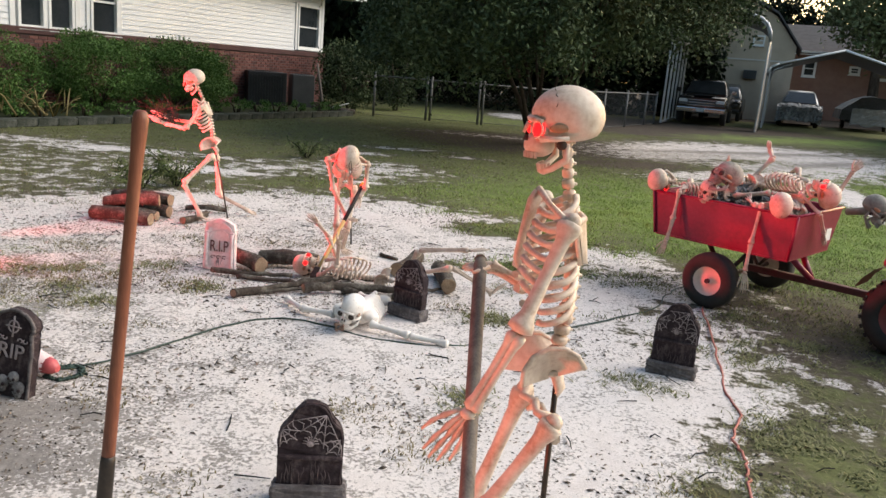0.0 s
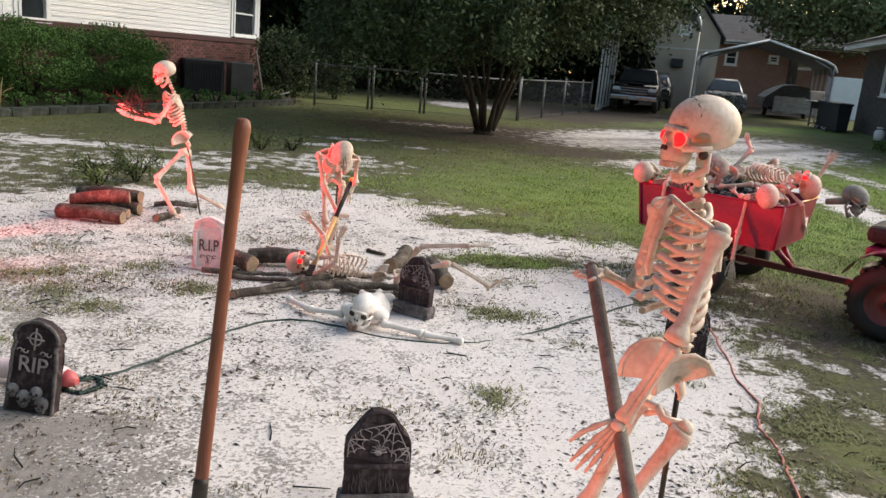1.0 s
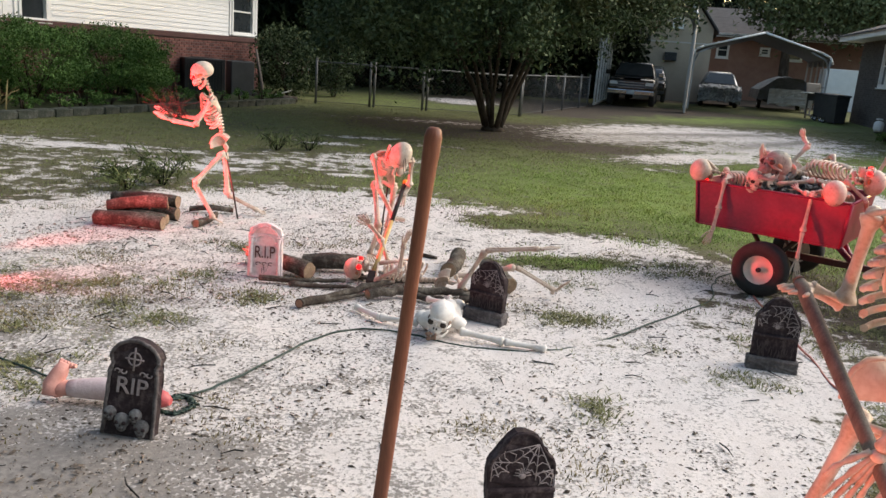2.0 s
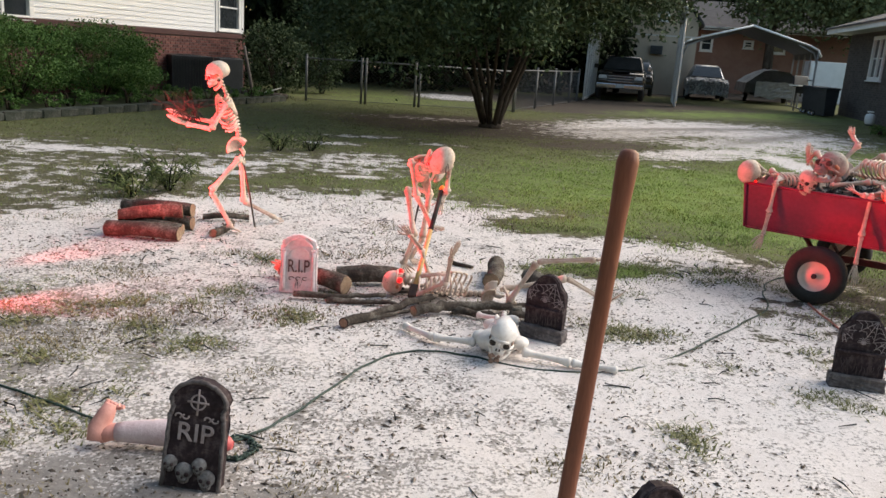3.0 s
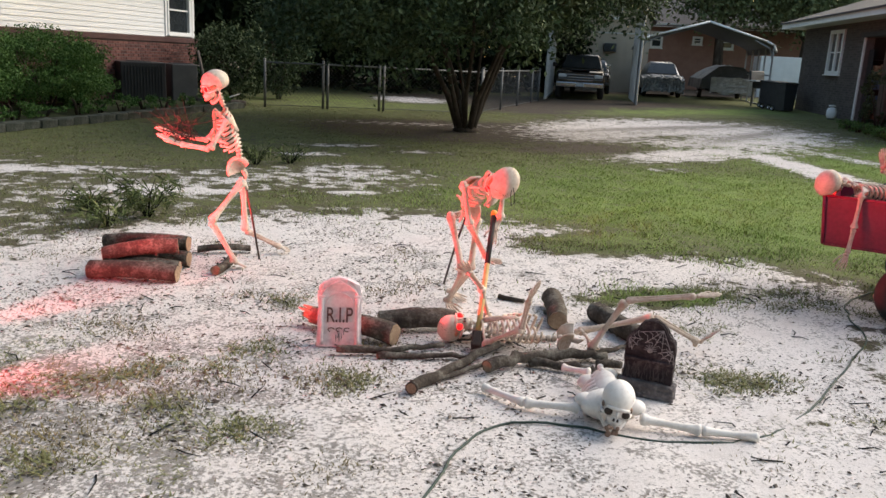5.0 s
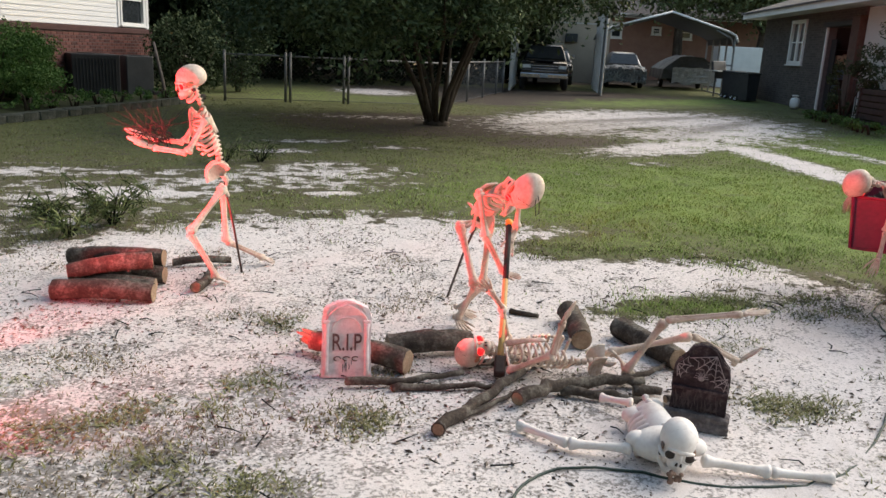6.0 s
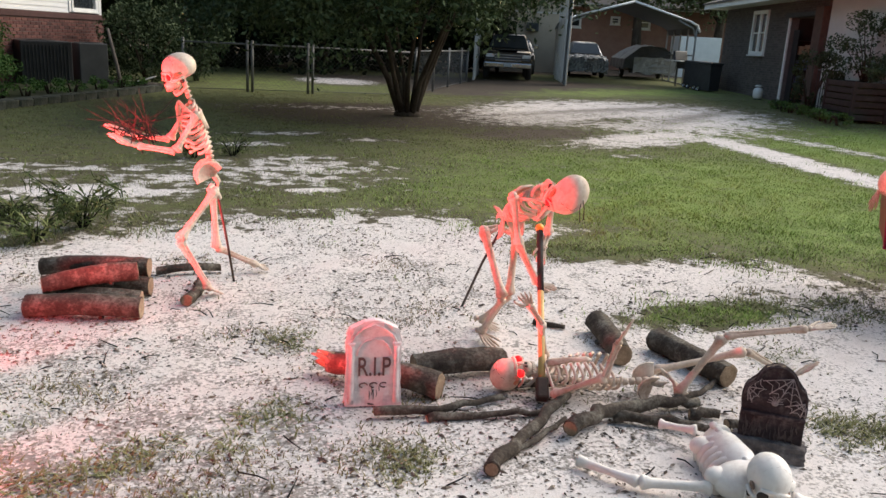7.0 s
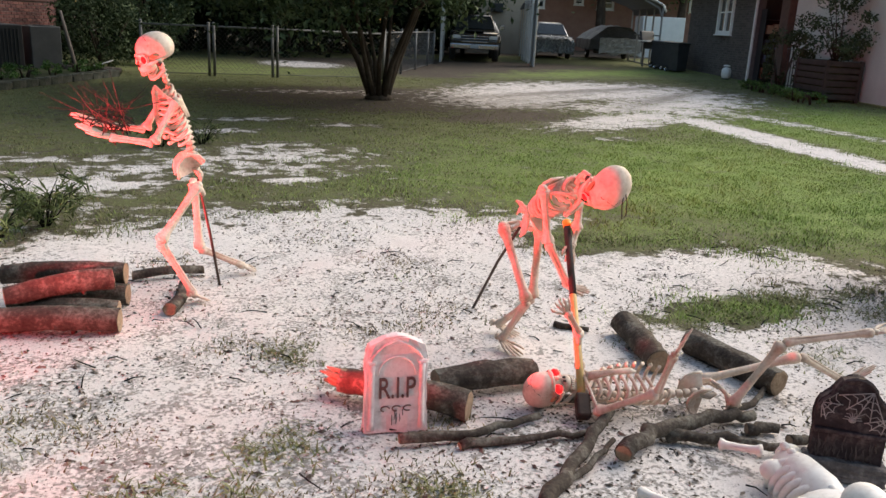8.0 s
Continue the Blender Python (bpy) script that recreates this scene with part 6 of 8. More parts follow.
def cross_stone():
    t = thing("tombstone", axes(-1.858, 3.295, 0.975, -0.22) @ Matrix.Rotation(radians(-8), 4, "X") @ Matrix.Rotation(radians(3.5), 4, "Y"), "black foam tombstone with a ringed cross and small skull reliefs", "tombstone")
    slab(outline(0.200, 0.395, 0.8, "gothic"), 0.05, BLACKSTONE, t, seed=7)
    rng = np.random.default_rng(6)
    # the worn pale rim: an uneven roll along the edge
    pts = [V3((x, 0.0, z)) for x, z in outline(0.197, 0.390, 0.8, "gothic")]
    fine = [p.lerp(q, k / 4) for p, q in zip(pts, pts[1:]) for k in range(4)] + [pts[-1]]
    bm = bmesh.new()
    tube(bm, [p + V3(rng.normal(size=3)) * 0.0011 for p in fine], [0.0085 * rng.uniform(0.8, 1.15) for p in fine], 7)
    part("rim_moulding", bm, PLINTHSTONE, t)
    bm = bmesh.new()
    tube(bm, [(0.026 * math.cos(a), -0.005, 0.318 + 0.026 * math.sin(a)) for a in np.linspace(0, 2 * math.pi, 19)], 0.0034, 6, cap=False)
    tube(bm, [(0, -0.006, 0.272), (0, -0.006, 0.364)], 0.0040, 6)
    tube(bm, [(-0.038, -0.006, 0.318), (0.038, -0.006, 0.318)], 0.0040, 6)
    part("ringed_cross", bm, WEBPAINT, t)
    for k in (-1, 1):
        bm = bmesh.new()
        # an S-shaped scroll, curled in at both ends
        left = [(-0.012 + 0.010 * math.cos(a), 0.010 * math.sin(a)) for a in np.linspace(-2.2, 3.6, 11)][::-1]
        right = [(-x, -z) for x, z in left[::-1]]
        tube(bm, [(k * 0.052 + x * 1.1, -0.005, 0.262 + z * 0.8) for x, z in left[:9] + right[2:]], 0.0032, 6)
        part("scroll", bm, WEBPAINT, t)
    word = lettering("RIP", t, 0, -0.006, 0.178, 0.100, WEBPAINT)
    word.matrix_basis = word.matrix_basis @ Matrix.Diagonal((0.98, 0.92, 1, 1))
    for x, z, r in ((-0.078, 0.088, 0.026), (-0.026, 0.060, 0.033), (0.026, 0.090, 0.027), (0.056, 0.046, 0.032)):
        bm = bmesh.new()
        blob(bm, (x, -0.001, z + r * 0.2), (r, 0.018, r * 0.95), None, 0, 14, 9)
        blob(bm, (x, -0.001, z - r * 0.65), (r * 0.62, 0.015, r * 0.55), None, 0, 12, 8)
        for k in (-1, 1):
            blob(bm, (x + k * r * 0.42, -0.015, z + r * 0.02), (r * 0.27, 0.007, r * 0.26), None, 1, 8, 6)
            tube(bm, [(x + k * r * 0.62, -0.013, z - r * 0.28), (x + k * r * 0.42, -0.013, z - r * 0.62)], 0.0022, 5)
        blob(bm, (x, -0.016, z - r * 0.36), (r * 0.12, 0.005, r * 0.16), None, 1, 6, 5)
        for k in range(5):
            tube(bm, [(x + (k - 2) * r * 0.19, -0.015, z - r * 0.66), (x + (k - 2) * r * 0.19, -0.0145, z - r * 0.92)], 0.0014, 4, 1)
        part("skull_relief", bm, [mat("weathered_grey_relief", [(0.07, 0.065, 0.065), (0.19, 0.18, 0.18), (0.34, 0.33, 0.33)], 0.85, 22, 90, 0.6, depth=0.004, spec=0.12), BLACKSTONE], t)


def pale_stone():
    # Pale stone whose base colour carries part of the red light's pink.
    pale = mat("pale_red_lit_foam_stone", [(0.52, 0.40, 0.40), (0.80, 0.67, 0.665), (0.90, 0.81, 0.80)], 0.7, 8, 45, 0.7, depth=0.008)
    ink = mat("dark_carved_paint", [(0.07, 0.03, 0.028), (0.20, 0.10, 0.09)], 0.8, 30, 90, 0.3)
    t = thing("tombstone", axes(-1.600, 5.605, 0.98, -0.12) @ Matrix.Rotation(radians(-3), 4, "X") @ Matrix.Scale(0.93, 4), "pale grey foam tombstone lettered in dark paint, red light's pink put into its colour", "tombstone")
    slab(outline(0.245, 0.405, 0.8, "pale"), 0.05, pale, t, seed=9)
    bm = bmesh.new()
    tube(bm, [(0.075 * math.cos(a), -0.004, 0.245 + 0.075 * math.sin(a)) for a in np.linspace(0, math.pi, 13)], 0.0035, 6)
    tube(bm, [(-0.105, -0.004, 0.30), (-0.085, -0.004, 0.335), (-0.05, -0.004, 0.365), (0, -0.004, 0.385), (0.05, -0.004, 0.365), (0.085, -0.004, 0.335), (0.105, -0.004, 0.30)], 0.0035, 6)
    part("arch_moulding", bm, pale, t)
    # carved pillars down the two sides, with caps and feet
    for k in (-1, 1):
        bm = bmesh.new()
        tube(bm, [(k * 0.103, 0.0, 0.02), (k * 0.101, -0.003, 0.06), (k * 0.099, -0.003, 0.25), (k * 0.100, 0.0, 0.29)], [0.016, 0.012, 0.011, 0.015], 8)
        part("pillar_relief", bm, pale, t)
        part("pillar_cap", boxed((k * 0.100, -0.002, 0.297), (0.036, 0.022, 0.016), None, 0.005), pale, t)
    word = lettering("R.I.P", t, 0.0, -0.005, 0.150, 0.105, ink)
    word.matrix_basis = word.matrix_basis @ Matrix.Diagonal((0.80, 1.18, 1, 1))
    for k in range(3):
        bm = bmesh.new()
        c = -0.045 + 0.045 * k
        tube(bm, [(c + 0.017 * math.cos(a), -0.004, 0.105 + 0.011 * math.sin(a)) for a in np.linspace(0.4 * k, 4.4 + 0.4 * k, 11)], 0.0030, 5)
        part("scroll_relief", bm, ink, t)
    rng = np.random.default_rng(4)
    for k in range(9):
        bm = bmesh.new()
        x0, z0 = rng.uniform(-0.06, 0.06), rng.uniform(0.07, 0.10)
        tube(bm, [(x0, -0.002, z0), (x0 + rng.uniform(-0.004, 0.004), -0.003, z0 - 0.02), (x0, -0.002, z0 - rng.uniform(0.03, 0.05))], [0.0016, 0.0024, 0.001], 5)
        part("drip_streak", bm, PLINTHSTONE, t)


cross_stone()
pale_stone()


# ---- logs and branches ----
def log(a, c, r, label, seed, group="cut logs", taper=0.92, bend=0.02, n=14):
    rng = np.random.default_rng(seed)
    a, c = V3(a), V3(c)
    d = (c - a).normalized()
    t = thing("log", Matrix.Translation(a.lerp(c, 0.5)), label, "log", group)
    o = a.lerp(c, 0.5)
    up = d.orthogonal().normalized()
    side = d.cross(up)
    bm = bmesh.new()
    rings, segs = [], 12
    off = (rng.normal(size=(n,)) * 0.06).tolist()
    for i in range(segs + 1):
        f = i / segs
        p = a.lerp(c, f) - o + V3((0, 0, 1)) * bend * math.sin(math.pi * f) * 0.3 + side * bend * math.sin(math.pi * f)
        rr = r * (1 + (taper - 1) * f)
        rings.append([bm.verts.new(p + rr * (1 + off[k] + rng.normal() * 0.035) * (math.cos(2 * math.pi * k / n) * up + math.sin(2 * math.pi * k / n) * side)) for k in range(n)])
    for p, q in zip(rings, rings[1:]):
        for k in range(n):
            bm.faces.new((p[k], p[(k + 1) % n], q[(k + 1) % n], q[k])).smooth = True
    for k in range(2):
        f = rng.uniform(0.25, 0.75)
        w = rng.uniform(0, 6.28)
        p = a.lerp(c, f) - o + (math.cos(w) * up + math.sin(w) * side) * r * 0.95
        blob(bm, p, (r * 0.25,) * 3, None, 0, 8, 5)
    part("bark", bm, LOGBARK, t)
    for e, rr, s in ((a - o, r, -1), (c - o, r * taper, 1)):
        bm = bmesh.new()
        pts = []
        for q, hgt in ((0.97, 0.0), (0.80, 0.003), (0.5, 0.002), (0.2, 0.004)):
            pts.append([bm.verts.new(e + d * s * hgt + rr * q * (1 + off[k]) * (math.cos(2 * math.pi * k / n) * up + math.sin(2 * math.pi * k / n) * side)) for k in range(n)])
        for p, q in zip(pts, pts[1:]):
            for k in range(n):
                bm.faces.new((p[k], p[(k + 1) % n], q[(k + 1) % n], q[k]))
        bm.faces.new(pts[-1])
        part("cut_face", bm, CUTWOOD, t, "pale sawn end")
    return t


PILE = "sawn log in a stacked pile, tinted red by a floodlight"
log((-3.12, 6.98, 0.055), (-2.555, 6.86, 0.055), 0.058, PILE, 1)
log((-3.02, 7.12, 0.055), (-2.56, 7.02, 0.055), 0.048, PILE, 2)
log((-3.00, 7.36, 0.060), (-2.52, 7.22, 0.062), 0.058, PILE, 3)
log((-3.05, 7.06, 0.135), (-2.585, 7.15, 0.172), 0.050, PILE, 4, taper=1.1)
log((-3.10, 7.40, 0.150), (-2.525, 7.27, 0.158), 0.050, PILE, 5, taper=1.15)
log((-2.33, 7.02, 0.035), (-2.235, 7.40, 0.035), 0.034, "short thin log with a red-lit sawn end beside the pile", 6)
log((-2.50, 7.62, 0.030), (-2.12, 7.66, 0.030), 0.026, "thin dark branch piece behind the pile", 7)
split = log((-1.72, 5.96, 0.066), (-1.30, 5.63, 0.060), 0.050, "cut log with a splintered end behind the pale tombstone", 8, taper=1.2)
rng = np.random.default_rng(12)
for k in range(9):
    a, r = 2 * math.pi * k / 9, rng.uniform(0.015, 0.042)
    d = V3((-0.78, 0.62, 0.12)).normalized()
    q = V3((-1.72, 5.96, 0.066)) - V3((-1.51, 5.795, 0.063)) + d.orthogonal().normalized() * r * math.cos(a) + d.cross(d.orthogonal().normalized()) * r * math.sin(a)
    bm = bmesh.new()
    tube(bm, [q - d * 0.02, q + d * rng.uniform(0.01, 0.03), q + d * rng.uniform(0.04, 0.09)], [0.016, 0.012, 0.003], 5)
    part("splinter", bm, CUTWOOD, split)
log((-1.36, 5.84, 0.060), (-0.92, 5.84, 0.065), 0.058, "dark mossy log lying by the reclining skeleton", 9)
log((-0.20, 6.27, 0.060), (-0.33, 5.78, 0.065), 0.062, "short lichen-covered log lying on the sand", 10)
log((-0.02, 5.97, 0.060), (0.06, 5.47, 0.062), 0.060, "dark mossy log lying on the sand", 11)


def branch(pts, r, label, seed=0, group="loose branches"):
    rng = np.random.default_rng(seed)
    P = [V3(p) for p in pts]
    fine = []
    for a, c in zip(P, P[1:]):
        for k in range(5):
            fine.append(a.lerp(c, k / 5) + V3(rng.normal(size=3)) * r * 0.25)
    fine.append(P[-1])
    for p in fine:
        p.z = max(p.z, r * 0.9)
    bm = bmesh.new()
    tube(bm, fine, [r * (1.1 - 0.45 * i / len(fine)) * rng.uniform(0.9, 1.12) for i in range(len(fine))], 9)
    b = part("branch", bm, LOGBARK)
    tagged(b, label, "branch", group)
    d = (fine[0] - fine[1]).normalized()
    bm = bmesh.new()
    bmesh.ops.create_circle(bm, cap_ends=True, segments=9, radius=r * 0.95, matrix=Matrix.Translation(fine[0] + d * 0.002) @ d.to_track_quat("Z", "Y").to_matrix().to_4x4())
    part("cut_face", bm, CUTWOOD, b)


BR = "rough lichen-grey branch lying on the sand"
branch([(-1.62, 5.50, 0.03), (-1.35, 5.47, 0.03), (-1.05, 5.53, 0.03)], 0.019, BR, 1)
branch([(-1.42, 5.42, 0.022), (-1.2, 5.40, 0.022), (-0.92, 5.38, 0.022)], 0.016, BR, 2)
branch([(-1.33, 4.98, 0.035), (-1.10, 5.18, 0.035), (-0.82, 5.42, 0.045), (-0.62, 5.62, 0.03)], 0.026, "thick bark-stripped branch propped under a skeleton", 3)
branch([(-1.30, 5.02, 0.022), (-1.06, 5.16, 0.024), (-0.86, 5.30, 0.024)], 0.014, BR, 4)
branch([(-0.90, 5.18, 0.05), (-0.68, 5.28, 0.055), (-0.40, 5.32, 0.05), (-0.22, 5.30, 0.035)], 0.031, "thick mossy branch with a pale sawn end", 5)
branch([(-0.66, 5.26, 0.03), (-0.45, 5.18, 0.03), (-0.24, 5.04, 0.025)], 0.021, BR, 6)
branch([(-0.36, 5.34, 0.03), (-0.16, 5.38, 0.04), (0.02, 5.50, 0.03)], 0.016, BR, 7)
branch([(-0.30, 5.24, 0.02), (-0.18, 5.20, 0.02)], 0.024, "broken piece of brown bark", 8)
branch([(-0.20, 5.12, 0.014), (-0.12, 5.10, 0.014)], 0.020, "broken piece of brown bark", 9)
branch([(-1.00, 5.66, 0.02), (-0.7, 5.62, 0.03), (-0.4, 5.60, 0.02)], 0.017, BR, 10)
branch([(-0.50, 6.42, 0.012), (-0.36, 6.32, 0.012)], 0.016, "short dark stick lying on the sand", 11)


def twig_bundle():
    rng = np.random.default_rng(15)
    t = thing("twig_bundle", pose(-2.55, 7.30, 0.93), "loose bundle of thin dark twigs held in a skeleton's arms", "twigs")
    for k in range(46):
        p = V3((rng.normal() * 0.05, rng.normal() * 0.07, rng.normal() * 0.035))
        d = V3((rng.normal() * 0.9 - 0.3, rng.normal() * 0.6, abs(rng.normal()) * 0.8)).normalized()
        L = rng.uniform(0.07, 0.26) * (0.6 if k % 3 else 1.0)
        bm = bmesh.new()
        w = V3(rng.normal(size=3)) * 0.014
        tube(bm, [p - d * L * 0.55, p + w, p + d * L * 0.7 + w * 0.6, p + d * L * 1.25], [0.0036, 0.0028, 0.0020, 0.0010], 5)
        part("twig", bm, BROWNTWIG, t)


twig_bundle()


# ---- tools ----
def shovel():
    top, low = V3((-0.838, 2.190, 1.370)), V3((-0.916, 2.143, 0.405))
    d = (low - top).normalized()
    t = thing("shovel", Matrix.Translation(top + d * 1.42), "round-point shovel with a worn red-brown wooden handle stuck in sand", "shovel")
    o = top + d * 1.42
    bm = bmesh.new()
    q = [top + d * v - o for v in (-0.012, -0.006, 0.012, 0.05, 0.12, 0.35, 0.7, 0.95, 1.0)]
    tube(bm, q, [0.010, 0.0175, 0.0215, 0.0205, 0.0175, 0.0165, 0.0175, 0.0185, 0.0185], 16)
    part("handle", bm, HANDLEWOOD, t)
    steel = mat("dark_steel", [(0.025, 0.022, 0.02), (0.07, 0.055, 0.045)], 0.5, 12, 60, 0.3, 0.6)
    bm = bmesh.new()
    tube(bm, [top + d * v - o for v in (0.97, 0.99, 1.12, 1.22)], [0.019, 0.021, 0.022, 0.020], 14)
    part("socket", bm, steel, t)
    bm = bmesh.new()
    lat = V3((1, 0.2, 0)).normalized()
    nrm = d.cross(lat).normalized()
    for off in (0, 0.004):
        g = []
        for i in range(9):
            u = i / 8
            w = 0.105 * (1 if u < 0.55 else math.sqrt(max(0.0, 1 - ((u - 0.55) / 0.47) ** 2)))
            g.append([bm.verts.new(d * (-0.24 + 0.30 * u) + lat * w * x + nrm * (0.03 * (x * x) + off)) for x in (-1, -0.6, -0.2, 0.2, 0.6, 1)])
        for p, r in zip(g, g[1:]):
            for k in range(5):
                bm.faces.new((p[k], p[k + 1], r[k + 1], r[k])).smooth = True
    part("blade", bm, steel, t)


def walking_stick():
    top, low = V3((0.087, 2.128, 1.070)), V3((0.052, 0.560, 0.03))
    t = thing("stick", Matrix.Translation(low), "weathered grey wooden pole gripped by a skeleton", "pole")
    bm = bmesh.new()
    P = [top.lerp(low, v) - low for v in (0, 0.012, 0.2, 0.45, 0.7, 1.02)]
    tube(bm, P, [0.014, 0.0175, 0.0165, 0.016, 0.017, 0.0165], 14)
    part("shaft", bm, GREYWOOD, t)
    bm = bmesh.new()
    tube(bm, [P[0], P[0] + (P[0] - P[1]).normalized() * 0.012], [0.0165, 0.010], 12)
    part("end_cap", bm, GREYWOOD, t)


def axe_shaft():
    top, low = V3((-0.650, 6.140, 0.630)), V3((-0.885, 5.480, 0.045))
    o = low
    t = thing("sledgehammer", Matrix.Translation(low), "long-handled hammer with black grip and yellow shaft driven downward", "hammer")
    f = lambda v: top.lerp(low, v) - o
    bm = bmesh.new()
    tube(bm, [f(0.03), f(0.20), f(0.42)], [0.0165, 0.0155, 0.0155], 12)
    part("grip", bm, RUBBER, t, "black rubber grip")
    bm = bmesh.new()
    tube(bm, [f(-0.01), f(0.0), f(0.035)], [0.013, 0.020, 0.018], 12)
    part("end_knob", bm, mat("yellow_plastic", [(0.55, 0.30, 0.03), (0.70, 0.42, 0.06)], 0.5, 10, 50, 0.1), t, "yellow plastic knob")
    bm = bmesh.new()
    tube(bm, [f(0.42), f(0.7), f(0.96)], [0.0145, 0.0145, 0.0165], 12)
    part("shaft", bm, mat("yellow_wood", [(0.45, 0.28, 0.09), (0.62, 0.42, 0.17)], 0.55, 10, 50, 0.2), t, "yellow wooden shaft")
    bm = bmesh.new()
    d = (low - top).normalized()
    m = Matrix.Translation(f(0.97)) @ basis(d, (0, 0, 1))
    box(bm, (0, 0, 0), (0.055, 0.10, 0.055), m, 0.010)
    part("head", bm, METAL_ROD, t, "dark iron head")


shovel()
walking_stick()
axe_shaft()


# ---- cart and tractor ----
CART = axes(1.626, 6.162, 0.727, -0.686)


def cart():
    t = thing("garden_cart", CART, "red steel garden dump cart heaped with skeletons and debris", "cart")
    L, W, z0, z1 = 1.02, 0.86, 0.440, 0.765

    def panel(name, pts, thick, nrm):
        bm = bmesh.new()
        n = V3(nrm).normalized() * thick
        a = [bm.verts.new(V3(p)) for p in pts]
        c = [bm.verts.new(V3(p) + n) for p in pts]
        bm.faces.new(a)
        bm.faces.new(c[::-1])
        for i in range(4):
            j = (i + 1) % 4
            bm.faces.new((a[j], a[i], c[i], c[j]))
        bmesh.ops.recalc_face_normals(bm, faces=bm.faces)
        bmesh.ops.bevel(bm, geom=bm.edges[:], offset=0.003, segments=2, affect="EDGES")
        return part(name, bm, REDPAINT, t)

    panel("side_panel", [(0.0, 0.03, z0), (L, 0.03, z0), (L + 0.04, -0.02, z1), (-0.03, -0.02, z1)], 0.008, (0, 1, 0.1))
    panel("side_panel", [(0.0, W - 0.03, z0), (L, W - 0.03, z0), (L + 0.04, W + 0.02, z1), (-0.03, W + 0.02, z1)], 0.008, (0, -1, 0.1))
    panel("front_panel", [(L, 0.03, z0), (L, W - 0.03, z0), (L + 0.04, W + 0.02, z1), (L + 0.04, -0.02, z1)], 0.008, (-1, 0, 0.1))
    panel("tail_panel", [(0.0, 0.03, z0), (0.0, W - 0.03, z0), (-0.03, W + 0.02, z1), (-0.03, -0.02, z1)], 0.008, (1, 0, 0.1))
    part("floor_panel", boxed((L / 2, W / 2, z0 - 0.004), (L, W - 0.05, 0.012)), REDPAINT, t)
    for a, c in (((-0.03, -0.02, z1), (L + 0.04, -0.02, z1)), ((-0.03, W + 0.02, z1), (L + 0.04, W + 0.02, z1)), ((L + 0.04, -0.02, z1), (L + 0.04, W + 0.02, z1)), ((-0.03, -0.02, z1), (-0.03, W + 0.02, z1))):
        bm = bmesh.new()
        tube(bm, [a, c], 0.010, 8)
        part("rolled_rim", bm, REDPAINT, t)
    for x in (-0.005, L + 0.005):
        bm = bmesh.new()
        tube(bm, [(x, 0.022, z0), (x + (-0.027 if x < 0 else 0.037), -0.026, z1)], 0.012, 8)
        part("corner_seam", bm, REDPAINT, t)
    rim = mat("cream_wheel_rim", [(0.50, 0.45, 0.38), (0.66, 0.61, 0.53)], 0.5, 8, 40, 0.1)
    for y in (-0.10, W + 0.10):
        wheel(t, (0.555, y, 0.205), 0.205, 0.13, False, 0.52, rim)
    part("axle", boxed((0.555, W / 2, 0.205), (0.03, W + 0.1, 0.03), None, 0.006), METAL_ROD, t)
    for y in (0.12, W - 0.12):
        bm = bmesh.new()
        tube(bm, [(0.40, y, z0 - 0.01), (0.555, y, 0.215), (0.72, y, z0 - 0.01)], 0.020, 8)
        part("axle_bracket", bm, METAL_ROD, t)
    for y in (0.30, 0.56):
        bm = bmesh.new()
        tube(bm, [(L - 0.10, y, z0), (L + 0.06, 0.43, 0.255)], 0.024, 8)
        part("front_strut", bm, REDPAINT, t)
    part("drawbar", boxed((L + 0.12, 0.43, 0.25), (1.10, 0.055, 0.05), None, 0.008), mat("dark_red_steel", [(0.06, 0.008, 0.01), (0.12, 0.015, 0.018)], 0.6, 8, 40, 0.2), t)
    part("hitch_pin", boxed((L + 0.68, 0.43, 0.25), (0.06, 0.08, 0.09), None, 0.01), METAL_ROD, t)
    part("rating_label", boxed((L + 0.026, W - 0.16, z0 + 0.13), (0.003, 0.10, 0.09), pose(0, 0, 0)), TRIM, t, "white paper label")


cart()


